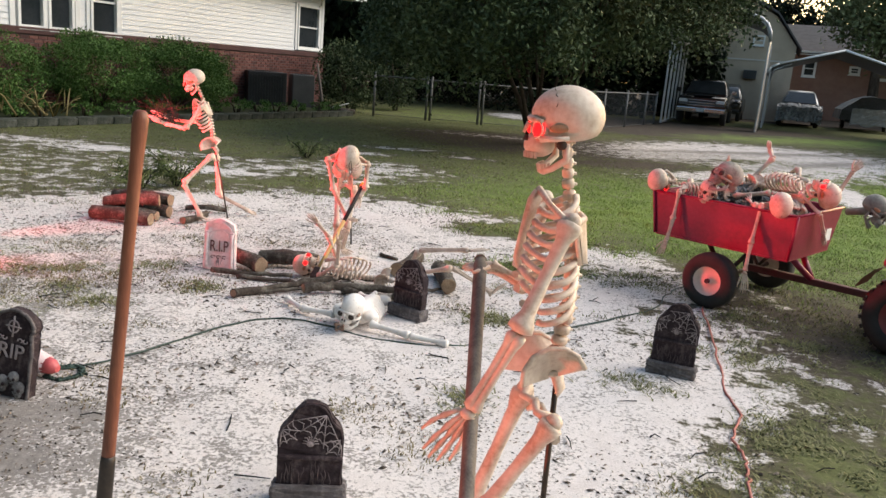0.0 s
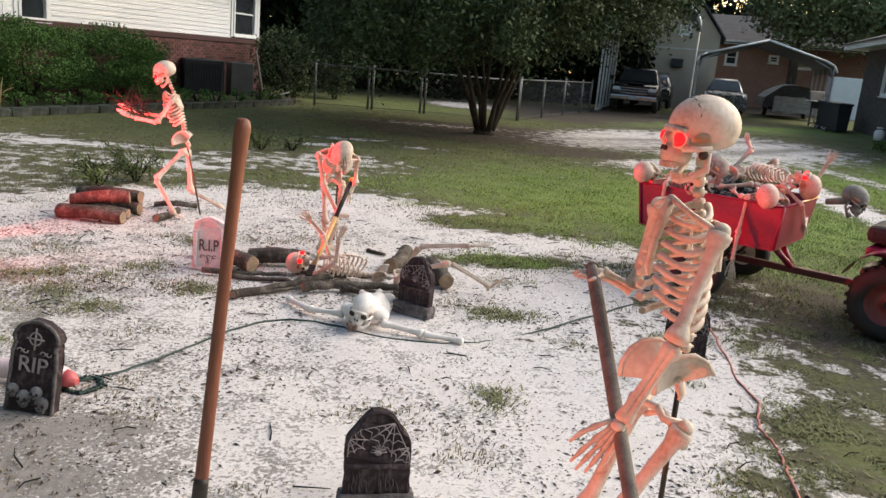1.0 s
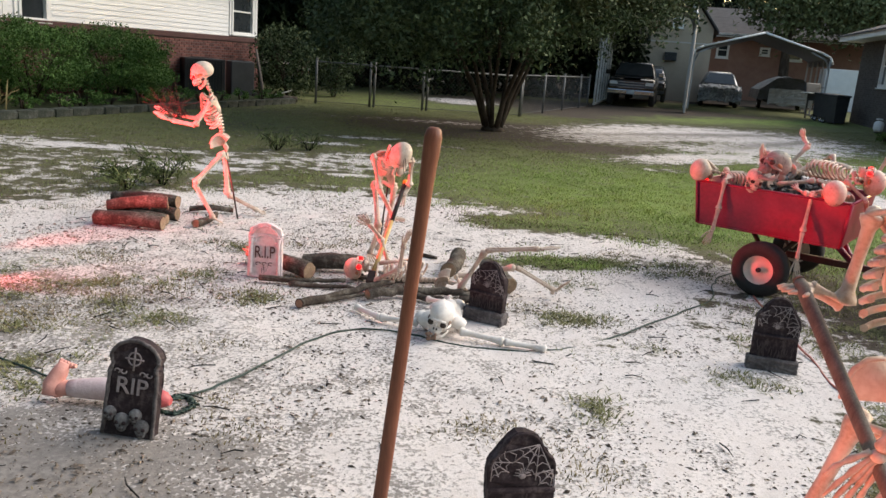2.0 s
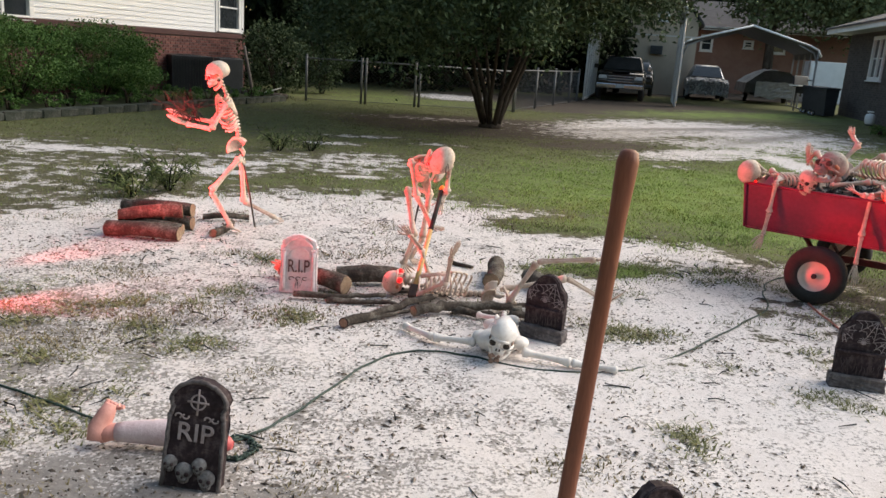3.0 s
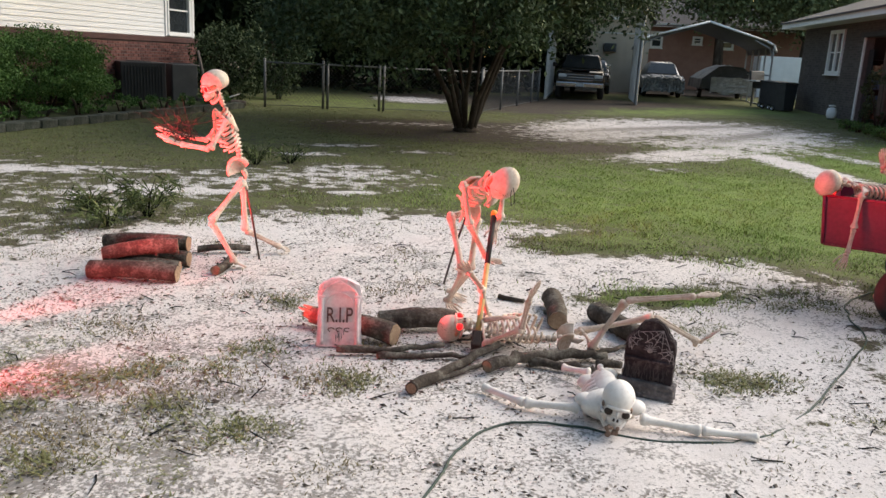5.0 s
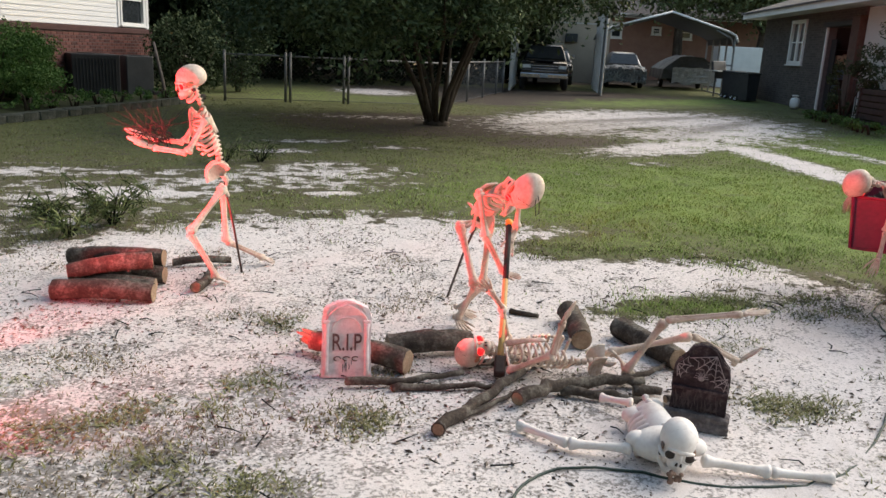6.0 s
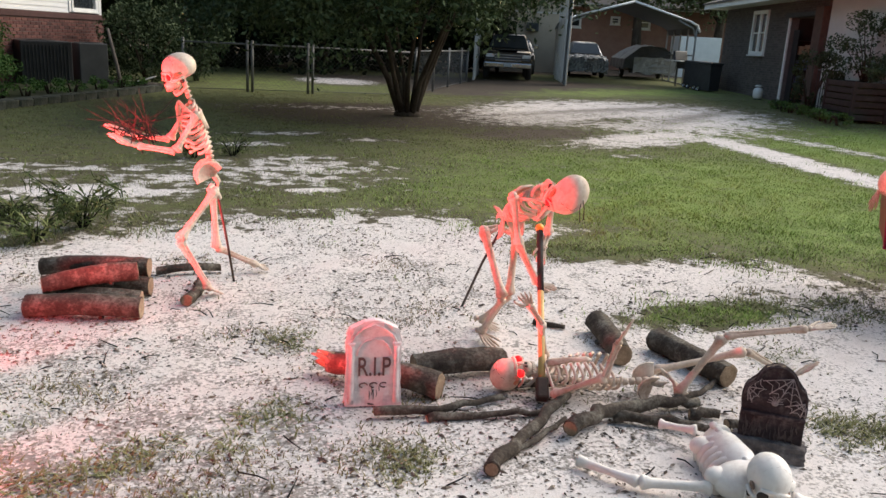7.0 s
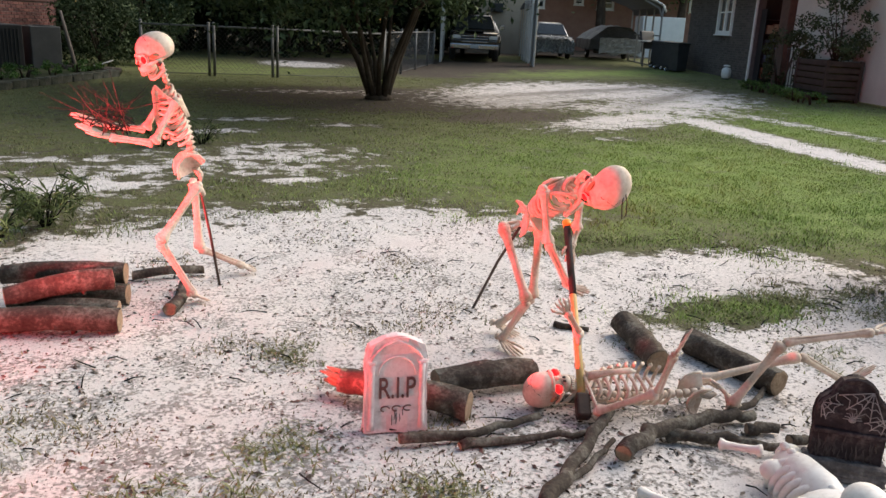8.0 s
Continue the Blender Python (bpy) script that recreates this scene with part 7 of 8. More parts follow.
def tractor():
    t = thing("garden_tractor", CART @ pose(1.62, 0.12, 0), "red garden tractor hitched to the cart", "tractor")
    rim = mat("red_wheel_rim", [(0.16, 0.03, 0.03), (0.28, 0.06, 0.05)], 0.5, 8, 40, 0.2)
    for y in (-0.12, 0.62):
        wheel(t, (0.20, y, 0.255), 0.255, 0.20, False, 0.55, rim, knobby=True)
        bm = bmesh.new()
        g = [[(0.20 + 0.33 * math.cos(a), y + w, 0.28 + 0.33 * math.sin(a)) for a in np.linspace(0.25, 2.75, 12)] for w in (-0.12, -0.04, 0.06, 0.16)]
        for off in (0, -0.008):
            vv = [[bm.verts.new((p[0], p[1], p[2] + off)) for p in row] for row in g]
            for a, c in zip(vv, vv[1:]):
                for i in range(11):
                    bm.faces.new((a[i], a[i + 1], c[i + 1], c[i])).smooth = True
        part("fender", bm, REDPAINT, t)
    part("chassis", boxed((0.55, 0.25, 0.34), (1.2, 0.32, 0.16), None, 0.03), METAL_ROD, t)
    part("seat_deck", boxed((0.22, 0.25, 0.55), (0.5, 0.5, 0.06), None, 0.02), REDPAINT, t)
    part("hood", boxed((1.15, 0.25, 0.60), (0.8, 0.46, 0.42), None, 0.08), REDPAINT, t)
    part("seat", boxed((0.15, 0.25, 0.66), (0.40, 0.42, 0.12), None, 0.04), RUBBER, t)
    part("mower_deck", boxed((0.72, 0.10, 0.14), (0.5, 1.0, 0.12), None, 0.03), REDPAINT, t)
    wheel(t, (0.42, -0.42, 0.075), 0.075, 0.05, False, 0.55, rim, "deck_wheel")
    for y in (-0.10, 0.60):
        wheel(t, (1.35, y, 0.19), 0.19, 0.14, False, 0.5, rim, "front_wheel")


tractor()


def in_cart(x, y, z):
    return tuple(CART @ V3((x, y, z)))


def cart_load():
    rng = np.random.default_rng(41)
    n = 2600
    p = np.stack([rng.uniform(0.04, 0.98, n), rng.uniform(0.06, 0.80, n), np.zeros(n)], 1)
    p[:, 2] = 0.60 + 0.20 * np.sin(np.pi * p[:, 0]) * np.sin(np.pi * p[:, 1] / 0.86) + rng.uniform(-0.06, 0.06, n)
    v, f = leaf_cloud(rng, p, rng.uniform(0.5, 1.6, n), 0.06, 0.6)
    ob = raw_mesh("leaf_heap", v, f, mat("dry_grey_leaves", [(0.03, 0.03, 0.03), (0.12, 0.115, 0.11), (0.38, 0.37, 0.36)], 0.7, 6, 30, 0.2, spread=0.4))
    ob.matrix_world = CART
    tagged(ob, "heap of crumpled grey debris filling the cart", "debris", kind="stuff")
    core = part("debris_bed", boxed((0.51, 0.43, 0.545), (0.96, 0.76, 0.18), None, 0.03), LITTER)
    core.matrix_world = CART
    tagged(core, "packed dark debris in the bottom of the cart", "debris")


cart_load()
C = in_cart
skeleton("skeleton_prop", dict(
    skull=C(-0.02, 0.03, 0.845), neck=C(0.12, 0.06, 0.835), pelvis=C(0.45, 0.28, 0.80),
    shl=C(0.16, 0.20, 0.82), ell=C(0.03, 0.42, 0.83), wrl=C(-0.06, 0.55, 0.70), tipl=C(-0.09, 0.60, 0.56),
    shr=C(0.18, -0.04, 0.80), elr=C(0.17, -0.06, 0.58), wrr=C(0.16, -0.09, 0.42), tipr=C(0.12, -0.12, 0.30),
    hpl=C(0.48, 0.36, 0.80), knl=C(0.66, 0.55, 0.98), anl=C(0.80, 0.70, 0.82), toel=C(0.84, 0.76, 0.90),
    hpr=C(0.50, 0.22, 0.80), knr=C(0.74, 0.26, 0.86), anr=C(0.95, 0.36, 0.82), toer=C(1.02, 0.36, 0.90)),
    (0.2, -0.3, -0.9), 0.78, 1.4, face=(0.25, 0.55, -0.65), crown=(-0.70, -0.50, 0.15), jaw=8, label="plastic skeleton slumped head-first over the cart's tail", group="skeletons in the cart", spreads={"r": (0.7, -0.7, 0)})
skeleton("skeleton_prop", dict(
    skull=C(0.93, -0.02, 0.825), neck=C(1.0, 0.12, 0.80), pelvis=C(0.80, 0.48, 0.80),
    shl=C(0.90, 0.12, 0.80), ell=C(0.74, -0.02, 0.79), wrl=C(0.66, 0.10, 0.80), tipl=C(0.60, 0.18, 0.82),
    shr=C(0.79, 0.0, 0.80), elr=C(0.785, -0.06, 0.52), wrr=C(0.785, -0.08, 0.325), tipr=C(0.80, -0.09, 0.165),
    hpl=C(0.86, 0.54, 0.82), knl=C(0.72, 0.76, 1.02), anl=C(0.52, 0.80, 0.86), toel=C(0.46, 0.82, 0.92),
    hpr=C(0.74, 0.52, 0.82), knr=C(0.56, 0.60, 0.90), anr=C(0.30, 0.66, 0.84), toer=C(0.24, 0.66, 0.93)),
    (-0.2, 0.2, -0.95), 0.76, 1.42, face=(0.3, 0.5, -0.8), crown=(-0.35, -0.8, 0.45), jaw=6, label="plastic skeleton with one arm dangling over the cart's side", group="skeletons in the cart", spreads={"r": (1, 0, 0)})
skeleton("skeleton_prop", dict(
    skull=C(1.08, 0.36, 0.905), neck=C(0.95, 0.42, 0.895), pelvis=C(0.50, 0.46, 0.890),
    shl=C(0.95, 0.56, 0.885), ell=C(1.05, 0.76, 0.90), wrl=C(1.10, 0.80, 1.05), tipl=C(1.14, 0.84, 1.14),
    shr=C(0.94, 0.28, 0.885), elr=C(1.09, 0.30, 0.76), wrr=C(1.10, 0.42, 0.62), tipr=C(1.10, 0.46, 0.52),
    hpl=C(0.44, 0.54, 0.88), knl=C(0.56, 0.66, 1.08), anl=C(0.50, 0.72, 1.13), toel=C(0.46, 0.74, 1.20),
    hpr=C(0.44, 0.40, 0.88), knr=C(0.30, 0.52, 1.00), anr=C(0.24, 0.60, 0.92), toer=C(0.22, 0.62, 1.06)),
    (0.1, 0.1, 1.0), 0.80, 1.36, face=(-0.2, -0.3, 0.9), crown=(0.72, -0.6, 0.2), jaw=12, label="red-lit plastic skeleton lying across the heap in the cart", group="skeletons in the cart", spreads={"l": (1, 0, 0), "r": (0, 1, 0)})


def loose_skull(c, fwd, up, s, label, m, eyes=1, neck=None):
    bm = bmesh.new()
    skull(bm, c, fwd, up, s, eyes, 14)
    if neck:
        tube(bm, [c, neck], [0.03 * s, 0.022 * s], 8)
    tagged(part("skull_prop", bm, [m, SOCKET, EYE, TWIG, HOLLOW]), label, "skull decoration", "skulls in the cart")


GREYBONE = mat("grey_latex", [(0.12, 0.115, 0.10), (0.25, 0.24, 0.21), (0.36, 0.34, 0.30)], 0.7, 12, 60, 0.5)
loose_skull((1.985, 5.800, 0.955), (-0.75, -0.25, 0.45), (0.35, 0.1, 0.95), 1.2, "grey latex skull resting on the debris in the cart", GREYBONE, neck=(2.06, 5.80, 0.86))
loose_skull((1.905, 5.905, 0.835), (-0.1, -0.95, -0.2), (0.2, -0.1, 1), 0.8, "small orange-tinted skull tucked into the cart", BONE)
loose_skull((2.92, 5.47, 0.845), (0.5, -0.6, -0.4), (0.3, 0.3, 1), 1.05, "grey skull hanging off the cart's front", GREYBONE, neck=(2.80, 5.62, 0.80))


# ---- cords, leg, plants ----
def cord(pts, r, material, name, label, seed=0, sag=0.012):
    rng = np.random.default_rng(seed)
    P = [V3((x, y, r + float(rise(x, y)))) for x, y in pts]
    fine = []
    for i in range(len(P) - 1):
        p0, p1, p2, p3 = P[max(i - 1, 0)], P[i], P[i + 1], P[min(i + 2, len(P) - 1)]
        for k in range(6):
            t = k / 6
            q = 0.5 * ((2 * p1) + (p2 - p0) * t + (2 * p0 - 5 * p1 + 4 * p2 - p3) * t * t + (3 * p1 - p0 - 3 * p2 + p3) * t ** 3)
            q.x += rng.normal() * sag * 0.4
            q.y += rng.normal() * sag * 0.4
            q.z += abs(rng.normal()) * sag * 0.25
            fine.append(q)
    fine.append(P[-1])
    bm = bmesh.new()
    tube(bm, fine, r, 7)
    tagged(part(name, bm, material), label, "cord")


GREENCORD = mat("dark_green_cord", [(0.012, 0.03, 0.022), (0.03, 0.06, 0.045)], 0.6, 10, 60, 0.1)
REDCORD = mat("red_cord", [(0.34, 0.09, 0.07), (0.50, 0.16, 0.12)], 0.55, 10, 60, 0.1)
cord([(-4.6, 5.0), (-3.6, 4.6), (-2.81, 4.16), (-2.33, 3.83), (-1.97, 3.62), (-1.72, 3.66), (-1.51, 3.93), (-1.22, 4.41), (-0.98, 4.63), (-0.67, 4.58), (-0.34, 4.40), (0.09, 4.40), (0.45, 4.59), (0.91, 4.97), (1.51, 5.50), (1.72, 5.92), (2.05, 6.3), (3.2, 6.9)], 0.0055, GREENCORD, "power_cord", "thin dark green power cord winding over the sand", 1)
cord([(2.3, 6.4), (1.95, 5.75), (1.80, 5.10), (1.64, 4.40), (1.55, 4.05), (1.52, 3.74), (1.39, 3.48), (1.38, 3.30), (1.33, 3.10), (1.27, 2.90), (1.16, 2.4), (1.1, 1.4)], 0.0065, REDCORD, "power_cord", "faded red power cord winding over grass and sand", 2)
cord([(-1.74 + (0.075 + 0.01 * math.sin(7 * a)) * math.cos(a), 3.585 + (0.085 + 0.008 * math.cos(5 * a)) * math.sin(a)) for a in np.linspace(0, 19, 40)], 0.0055, GREENCORD, "cord_coil", "loose coil of dark green cord beside a tombstone", 3, 0.02)


def leg_prop():
    skin = mat("pink_latex", [(0.58, 0.24, 0.20), (0.72, 0.36, 0.31)], 0.6, 10, 60, 0.3)
    # The pale cloth has a pink tint of red light mixed into it.
    cloth = mat("pale_red_lit_cloth_wrap", [(0.56, 0.40, 0.41), (0.78, 0.64, 0.65)], 0.85, 16, 80, 0.6)
    t = thing("severed_leg_prop", pose(-1.975, 3.58, 0), "rubber severed leg in a torn pale trouser, lying on sand", "leg decoration")
    bm = bmesh.new()
    tube(bm, [(-0.205, 0.03, 0.060), (-0.17, 0.028, 0.062), (-0.10, 0.02, 0.066), (0.02, 0.0, 0.072), (0.11, -0.02, 0.070), (0.18, -0.04, 0.060)], [0.034, 0.040, 0.046, 0.054, 0.054, 0.042], 16)
    part("trouser", bm, cloth, t)
    bm = bmesh.new()
    tube(bm, [(-0.17, 0.03, 0.060), (-0.225, 0.035, 0.058), (-0.262, 0.035, 0.052)], [0.034, 0.034, 0.038], 12)
    tube(bm, [(-0.275, 0.005, 0.035), (-0.27, 0.03, 0.075), (-0.245, 0.05, 0.125), (-0.225, 0.058, 0.165)], [0.034, 0.042, 0.036, 0.024], 12, flat=0.75)
    for k in range(5):
        tube(bm, [(-0.25 + 0.012 * k, 0.052 + 0.004 * k, 0.145), (-0.238 + 0.014 * k, 0.060, 0.180 - 0.008 * k)], [0.012, 0.008], 7)
    part("foot", bm, skin, t, "pink rubber foot")
    bm = bmesh.new()
    tube(bm, [(0.17, -0.04, 0.060), (0.205, -0.05, 0.055), (0.235, -0.06, 0.05)], [0.042, 0.036, 0.016], 10)
    part("stump", bm, mat("raw_red_latex", [(0.45, 0.06, 0.07), (0.65, 0.14, 0.14)], 0.45, 14, 60, 0.4), t, "raw red stump")


leg_prop()


def blades(name, P, heights, material, label, category, rng, width=0.006, lean=0.5, kind="stuff"):
    """Grass: one bent blade of two faces for each root."""
    n = len(P)
    a = rng.uniform(0, 2 * np.pi, n)
    d = np.stack([np.cos(a), np.sin(a)], 1)
    ln = rng.uniform(0.4, 1.0, n) * lean
    z = rise(P[:, 0], P[:, 1])
    side = np.stack([-d[:, 1], d[:, 0]], 1) * width * rng.uniform(0.6, 1.3, n)[:, None]
    base = np.concatenate([P, z[:, None] - 0.004], 1)
    mid = base + np.concatenate([d * (ln * heights * 0.35)[:, None], (heights * 0.6)[:, None]], 1)
    tip = base + np.concatenate([d * (ln * heights)[:, None], heights[:, None]], 1)
    s3 = np.concatenate([side, np.zeros((n, 1))], 1)
    V = np.stack([base - s3, base + s3, mid + s3 * 0.8, mid - s3 * 0.8, tip], 1).reshape(-1, 3)
    k = np.arange(n) * 5
    quads = np.stack([k, k + 1, k + 2, k + 3], 1).tolist()
    tris = np.stack([k + 3, k + 2, k + 4], 1).tolist()
    ob = raw_mesh(name, V.tolist(), quads + tris, material)
    tagged(ob, label, category, kind=kind)
    return ob


def lawn():
    rng = np.random.default_rng(9)
    n = 760000
    y = 5.2 + 19 * rng.uniform(0, 1, n) ** 1.3
    x = rng.uniform(-1, 1, n) * (2.5 + y * 0.62) + 1.0
    wob = 0.30 * (np.sin(x * 5.1 + 1.3 * y) + np.sin(y * 6.3 - 2.2 * x)) * 0.5 + 0.22 * rng.normal(size=n)
    keep = (sandy(x, y) + wob < 0.40) & (littered(x, y) + 0.3 * rng.normal(size=n) < 0.62) & ~((x < -3.0) & (y > 12.5) & (x < -7.6 + (y - 12.6) * 0.48))
    P = np.stack([x, y], 1)[keep][:340000]
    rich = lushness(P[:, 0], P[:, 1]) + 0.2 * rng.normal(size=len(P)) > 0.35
    for A, m, label in ((P[rich], BLADE, "short bright green lawn grass"), (P[~rich], THINSHADEBLADE, "thin brownish green grass between sandy patches, coloured darker for shade")):
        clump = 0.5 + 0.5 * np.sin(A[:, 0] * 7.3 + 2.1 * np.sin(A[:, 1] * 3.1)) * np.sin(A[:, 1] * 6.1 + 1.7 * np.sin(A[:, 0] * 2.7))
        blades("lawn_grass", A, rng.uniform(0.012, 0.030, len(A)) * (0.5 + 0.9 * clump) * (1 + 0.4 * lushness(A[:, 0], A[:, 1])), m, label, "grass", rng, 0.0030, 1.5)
    # tufts standing on the sand
    spots = [(0.35, 6.35, 0.5, 0.16), (0.85, 6.55, 0.5, 0.2), (0.72, 7.85, 0.6, 0.3), (0.50, 4.45, 0.28, 0.06), (0.32, 4.95, 0.22, 0.10), (1.30, 3.15, 0.32, 0.36), (1.65, 3.6, 0.3, 0.3), (2.0, 3.2, 0.4, 0.6), (1.0, 4.1, 0.2, 0.1),
             (0.10, 3.62, 0.07, 0.07), (-2.55, 3.9, 0.25, 0.2), (-2.25, 4.4, 0.2, 0.16), (-2.1, 4.75, 0.22, 0.16), (-2.9, 4.35, 0.3, 0.25), (1.9, 4.4, 0.5, 0.5), (2.5, 5.2, 0.6, 0.6), (1.5, 6.2, 0.5, 0.3), (0.25, 5.05, 0.16, 0.12), (-1.60, 5.15, 0.10, 0.12), (-2.9, 5.1, 0.35, 0.22), (-2.5, 5.35, 0.30, 0.14), (-3.2, 5.6, 0.30, 0.25), (-2.05, 5.6, 0.14, 0.10), (-1.9, 6.4, 0.12, 0.10), (0.6, 5.75, 0.25, 0.12)]
    R = []
    for cx, cy, rx, ry in spots:
        m, k = int(300 + 5600 * rx * ry), int(5 + 60 * rx * ry)
        hub = rng.normal(size=(k, 2)) * np.array([rx, ry]) * 0.62 + np.array([cx, cy])
        R.append(hub[rng.integers(0, k, m)] + rng.normal(size=(m, 2)) * rng.uniform(0.03, 0.09, (m, 1)))
    R = np.concatenate(R)
    blades("grass_tufts", R, rng.uniform(0.006, 0.024, len(R)), THINSHADEBLADE, "thin green grass tufts growing through the sand", "grass", rng, 0.004, 3.2)
    D = np.concatenate([np.stack([cx + rng.normal(size=160) * 0.10, cy + rng.normal(size=160) * 0.08], 1) for cx, cy in zip(rng.uniform(-3.6, 1.6, 46), rng.uniform(2.4, 8.2, 46))] + [np.stack([cx + rng.normal(size=500) * 0.16, cy + rng.normal(size=500) * 0.12], 1) for cx, cy in ((-2.45, 5.0), (-2.2, 5.25), (-2.9, 4.7), (-1.66, 5.2), (-3.2, 5.2), (-2.7, 5.9), (-2.55, 4.55))])
    blades("dry_grass", D, rng.uniform(0.006, 0.022, len(D)), DRYBLADE, "sparse dry straw-coloured grass on the sand", "grass", rng, 0.0028, 1.8)


def litter_bits():
    rng = np.random.default_rng(19)
    n = 70000
    y = 1.6 + 7.8 * rng.uniform(0, 1, n) ** 0.9
    x = rng.uniform(-4.2, 3.0, n)
    clump = np.sin(x * 3.7 + 1.1 * np.sin(y * 2.3)) + np.sin(y * 4.1 + 1.7 * np.sin(x * 1.9)) + 6 * dirtied(x, y) + 0.9 * soft(x + 0.9, 0.4) * (y > 3.2) - 0.85
    keep = (clump + rng.normal(size=n) * 1.1 > 0.5) & (sandy(x, y) > 0.35)
    x, y = x[keep], y[keep]
    n = len(x)
    s = rng.lognormal(-5.5, 0.55, n).clip(0.0015, 0.015)
    a = rng.uniform(0, 6.28, n)
    z = rise(x, y)
    V = []
    for k in range(4):
        ang = a + k * np.pi / 2
        r = s * (1.6 if k % 2 else 0.7) * rng.uniform(0.7, 1.2, n)
        V.append(np.stack([x + r * np.cos(ang), y + r * np.sin(ang), z + 0.003], 1))
    V.append(np.stack([x, y, z + 0.004 + s * 0.55], 1))
    V = np.stack(V, 1).reshape(-1, 3)
    k = np.arange(n) * 5
    F = np.concatenate([np.stack([k + i, k + (i + 1) % 4, k + 4], 1) for i in range(4)])
    ob = raw_mesh("leaf_litter", V.tolist(), F.tolist(), LITTER)
    tagged(ob, "scattered dark crumbs of bark and dead leaves on the sand", "litter", kind="stuff")
    # fine twigs
    bm = bmesh.new()
    for i in range(150):
        x, y = rng.uniform(-3.4, 1.8), rng.uniform(2.2, 8.0)
        a, L = rng.uniform(0, 6.28), rng.uniform(0.04, 0.16)
        d = V3((math.cos(a), math.sin(a), 0)) * L
        p = V3((x, y, 0.008))
        tube(bm, [p, p + d * 0.5 + V3((rng.normal() * 0.012, rng.normal() * 0.012, 0.006)), p + d], [0.0034, 0.003, 0.0016], 5)
    tagged(part("fallen_twigs", bm, TWIG), "thin dark twigs scattered over the sand", "twigs", kind="stuff")


def weed(x, y, h, w, seed, n=260, label="bushy green weed growing at the sand's edge"):
    rng = np.random.default_rng(seed)
    t = thing("weed", pose(x, y, 0), label, "weed", "wild weeds")
    C = []
    for k in range(16):
        bm = bmesh.new()
        a, r = rng.uniform(0, 6.28), w * rng.uniform(0.3, 1)
        tip = V3((r * math.cos(a), r * math.sin(a), h * rng.uniform(0.5, 1)))
        tube(bm, [(0.02 * math.cos(a), 0.02 * math.sin(a), 0), tip * 0.5 + V3((0, 0, h * 0.15)), tip], [0.006, 0.004, 0.002], 5)
        part("stem", bm, TWIG, t)
        for j in range(n // 16):
            C.append(np.array(tip) * rng.uniform(0.35, 1.05) + rng.normal(size=3) * 0.035)
    C = np.array(C)
    C[:, 2] = np.maximum(C[:, 2], 0.01)
    v, f = leaf_cloud(rng, C, rng.uniform(0.6, 1.4, len(C)), 0.095, 0.13)
    raw_mesh("foliage", v, f, WEEDLEAF, t)


lawn()
litter_bits()
for i, (x, y, h, w, n) in enumerate([(-3.05, 8.95, 0.42, 0.40, 620), (-3.3, 8.55, 0.28, 0.34, 360), (-2.2, 12.4, 0.3, 0.35, 260), (-3.6, 9.3, 0.18, 0.3, 200), (-4.6, 7.4, 0.2, 0.25, 200), (-1.75, 12.6, 0.26, 0.3, 200)]):
    weed(x, y, h, w, 60 + i, n)


def dry_fronds():
    rng = np.random.default_rng(2)
    t = thing("dry_fronds", pose(-7.35, 14.1, 0.18), "heap of dry straw-brown fronds in the planting bed", "dead plant")
    for k in range(40):
        a = rng.uniform(0, 6.28)
        p = V3((rng.normal() * 0.3, rng.normal() * 0.35, 0))
        d = V3((math.cos(a) * 0.35, math.sin(a) * 0.35, rng.uniform(0.12, 0.5)))
        bm = bmesh.new()
        tube(bm, [p, p + d * 0.6 + V3((0, 0, 0.06)), p + d], [0.018, 0.014, 0.004], 5, flat=0.3)
        part("frond", bm, DRYBLADE, t)


dry_fronds()


# ---- yard clutter by the far houses ----
def propane_tank(x, y):
    z = float(rise(x, y))
    t = thing("propane_tank", pose(x, y, z), "small white propane tank standing by the house wall", "gas tank")
    bm = bmesh.new()
    tube(bm, [(0, 0, 0.03), (0, 0, 0.05), (0, 0, 0.12), (0, 0, 0.28), (0, 0, 0.35), (0, 0, 0.38)], [0.10, 0.13, 0.155, 0.155, 0.12, 0.05], 16)
    part("body", bm, TRIM, t)
    bm = bmesh.new()
    tube(bm, [(0.09 * math.cos(a), 0.09 * math.sin(a), 0.43) for a in np.linspace(0, 5.2, 12)], 0.025, 6)
    part("collar", bm, TRIM, t)
    bm = bmesh.new()
    tube(bm, [(0, 0, 0), (0, 0, 0.05)], [0.11, 0.11], 14)
    part("foot_ring", bm, GREYMETAL, t)


def bin_(x, y, m, label, h=1.0):
    z = float(rise(x, y))
    t = thing("rubbish_bin", pose(x, y, z, 0, 0, 12), label, "bin", "bins by the house")
    bm = bmesh.new()
    prism(bm, [(-0.24, 0.05), (0.24, 0.05), (0.30, h - 0.08), (-0.30, h - 0.08)], 0.55)
    part("body", bm, m, t)
    part("lid", boxed((0, 0.27, h - 0.04), (0.66, 0.64, 0.08), None, 0.03), m, t)
    for k in (-0.25, 0.25):
        wheel(t, (k, 0.52, 0.11), 0.11, 0.06)


propane_tank(15.55, 24.60)
DARKPLASTIC = mat("dark_plastic", [(0.02, 0.022, 0.024), (0.05, 0.05, 0.055)], 0.5, 4, 40, 0.1)
WALL = axes(16.94, 27.06, -0.342, -0.94, 0.2)
for s, off in ((-2.7, 0.9), (-1.95, 0.95), (-1.2, 0.9), (-0.45, 0.95)):
    p = WALL @ V3((s, -off, 0))
    bin_(p.x, p.y, DARKPLASTIC, "dark plastic wheeled bin beside the house", 1.05)


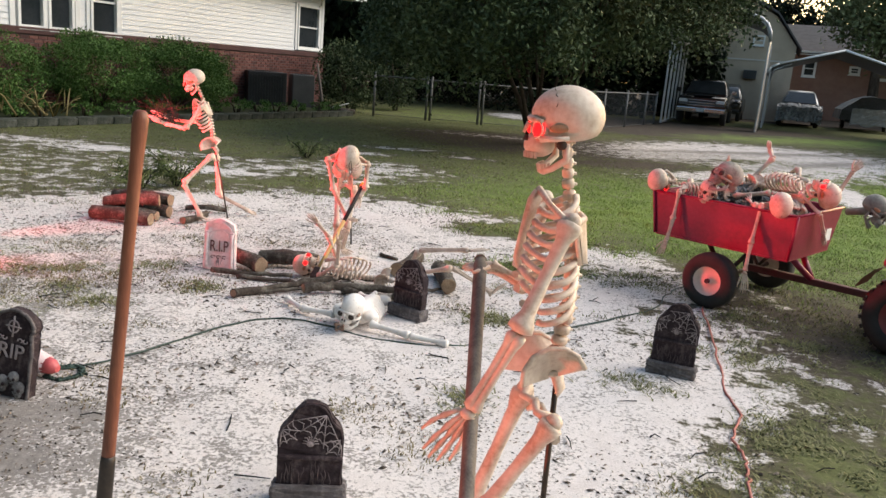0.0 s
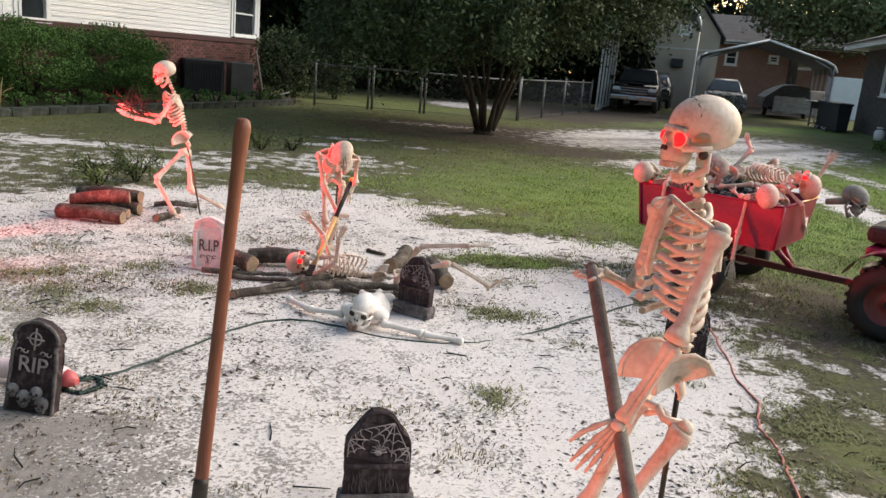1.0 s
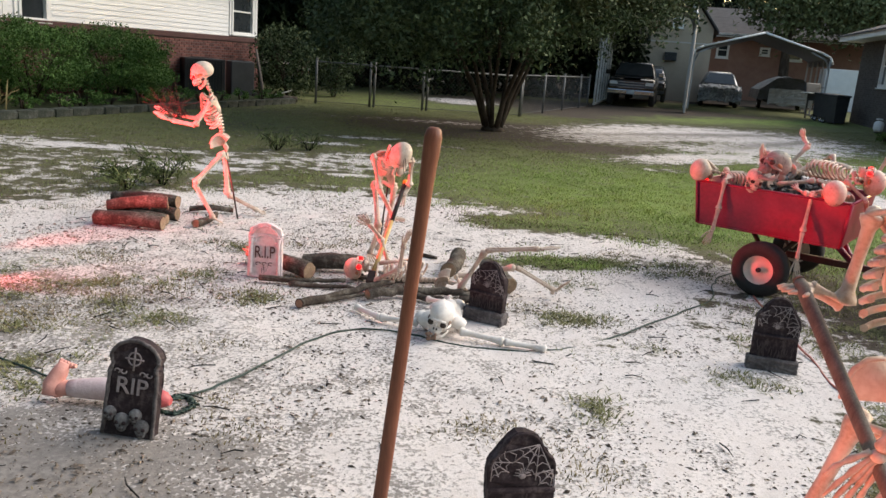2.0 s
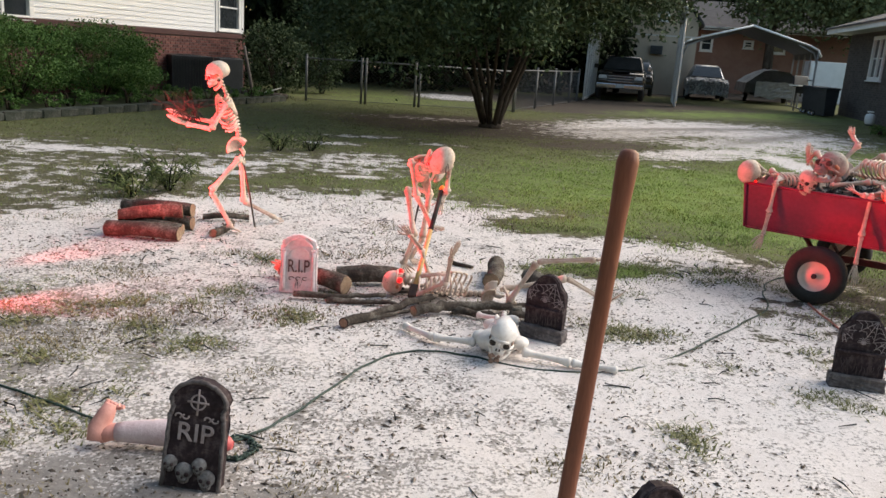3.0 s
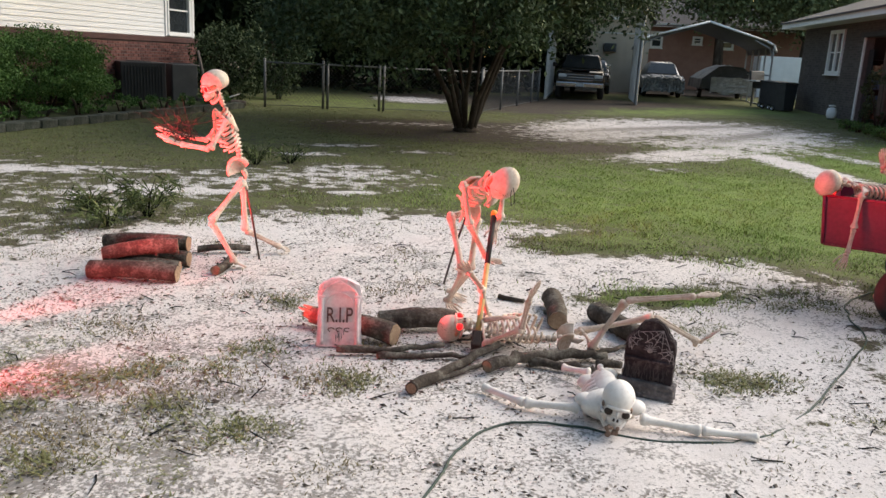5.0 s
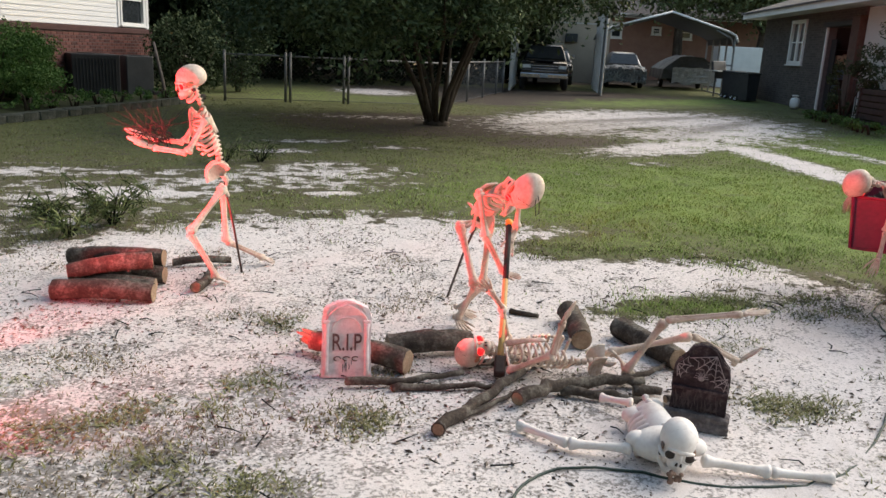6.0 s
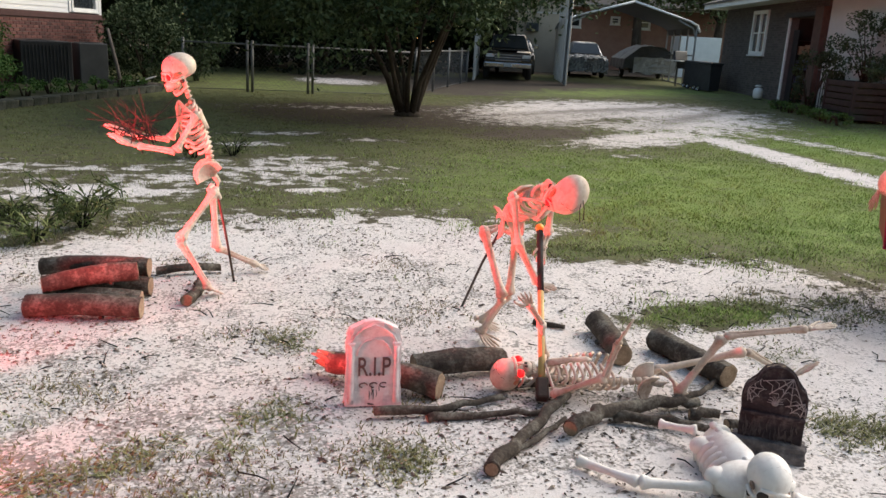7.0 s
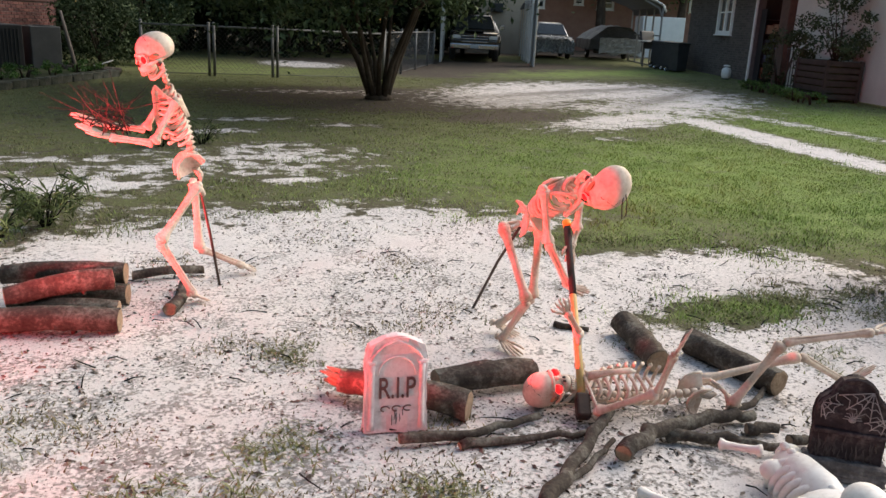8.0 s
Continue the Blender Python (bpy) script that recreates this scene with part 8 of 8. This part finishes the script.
def grill(x, y):
    z = float(rise(x, y))
    t = thing("barbecue_grill", pose(x, y, z, 0, 0, 20), "black barbecue with a pale lid panel standing open", "grill")
    part("firebox", boxed((0, 0, 0.85), (0.9, 0.5, 0.3), None, 0.05), DARKPLASTIC, t)
    part("lid", boxed((0, 0.20, 1.22), (0.85, 0.10, 0.45), pose(0, 0, 0, -10), 0.04), DARKPLASTIC, t)
    part("shelf", boxed((-0.65, 0, 1.0), (0.4, 0.45, 0.04), None, 0.01), TRIM, t)
    for sx in (-0.4, 0.4):
        for sy in (-0.2, 0.2):
            part("leg", boxed((sx, sy, 0.36), (0.05, 0.05, 0.72)), DARKPLASTIC, t)


grill(*(WALL @ V3((-3.9, -1.1, 0))).xy)


def garden_rail(s, y):
    t = thing("garden_trellis", axes(16.94, 27.06, -0.342, -0.94, 0.18) @ pose(s, y, 0), "black iron trellis panel among climbing plants", "trellis")
    for k in range(9):
        bm = bmesh.new()
        tube(bm, [(0.16 * k, 0, 0), (0.16 * k, 0, 1.15)], 0.012, 6)
        part("bar", bm, METAL_ROD, t)
    for zz in (0.15, 1.1):
        bm = bmesh.new()
        tube(bm, [(-0.04, 0, zz), (1.32, 0, zz)], 0.014, 6)
        part("rail", bm, METAL_ROD, t)


def slat_planter(s, y):
    t = thing("planter_box", axes(16.94, 27.06, -0.342, -0.94, 0.18) @ pose(s, y - 0.4, 0), "brown slatted wooden planter holding a large shrub", "planter")
    brown = mat("brown_slat_wood", [(0.025, 0.016, 0.012), (0.065, 0.042, 0.032)], 0.85, 6, 50, 0.4)
    for k in range(6):
        part("slat", boxed((0.75, 0, 0.10 + 0.15 * k), (1.5, 0.04, 0.12), None, 0.008), brown, t)
        part("slat", boxed((0, 0.4, 0.10 + 0.15 * k), (0.04, 0.8, 0.12), None, 0.008), brown, t)
        part("slat", boxed((1.5, 0.4, 0.10 + 0.15 * k), (0.04, 0.8, 0.12), None, 0.008), brown, t)
    for p in ((0.0, 0.0), (1.5, 0.0), (0.0, 0.8), (1.5, 0.8)):
        part("post", boxed((p[0], p[1], 0.46), (0.08, 0.08, 0.94), None, 0.008), brown, t)
    part("soil", boxed((0.75, 0.4, 0.45), (1.42, 0.74, 0.8)), MOSS, t)


garden_rail(6.9, -0.35)
slat_planter(9.0, -0.55)


def by_house(s, off):
    return axes(16.94, 27.06, -0.342, -0.94) @ V3((s, -off, 0))


for s, off, z, rx, rz, n, k, lab in ((7.6, 0.75, 0.22, 0.62, 0.85, 1500, 51, "loose greyish shrub climbing a trellis by the house"), (8.5, 0.60, 0.22, 0.45, 0.75, 900, 53, "thin leafy shrub before a trellis"), (9.9, 0.45, 1.0, 0.95, 0.85, 3600, 52, "large loose shrub growing in a slatted planter"), (6.7, 0.8, 0.22, 0.22, 0.5, 260, 54, "small yellow-green plant beside a pillar")):
    p = by_house(s, off)
    shrub("shrub", p.x, p.y, z, rx, rx, rz, n, LEAF, 0.085, lab, "shrub", k)
for i in range(9):
    f = i / 8
    p = by_house(6.9 + 4.4 * f, 1.25 + 0.25 * f + 0.08 * math.sin(9 * f))
    shrub("shrub", p.x, p.y, 0.16, 0.30, 0.34, 0.13, 420, BUSHLEAF, 0.06, "low green border plant edging the garden bed", "border plant", 70 + i, 4, "border plants")
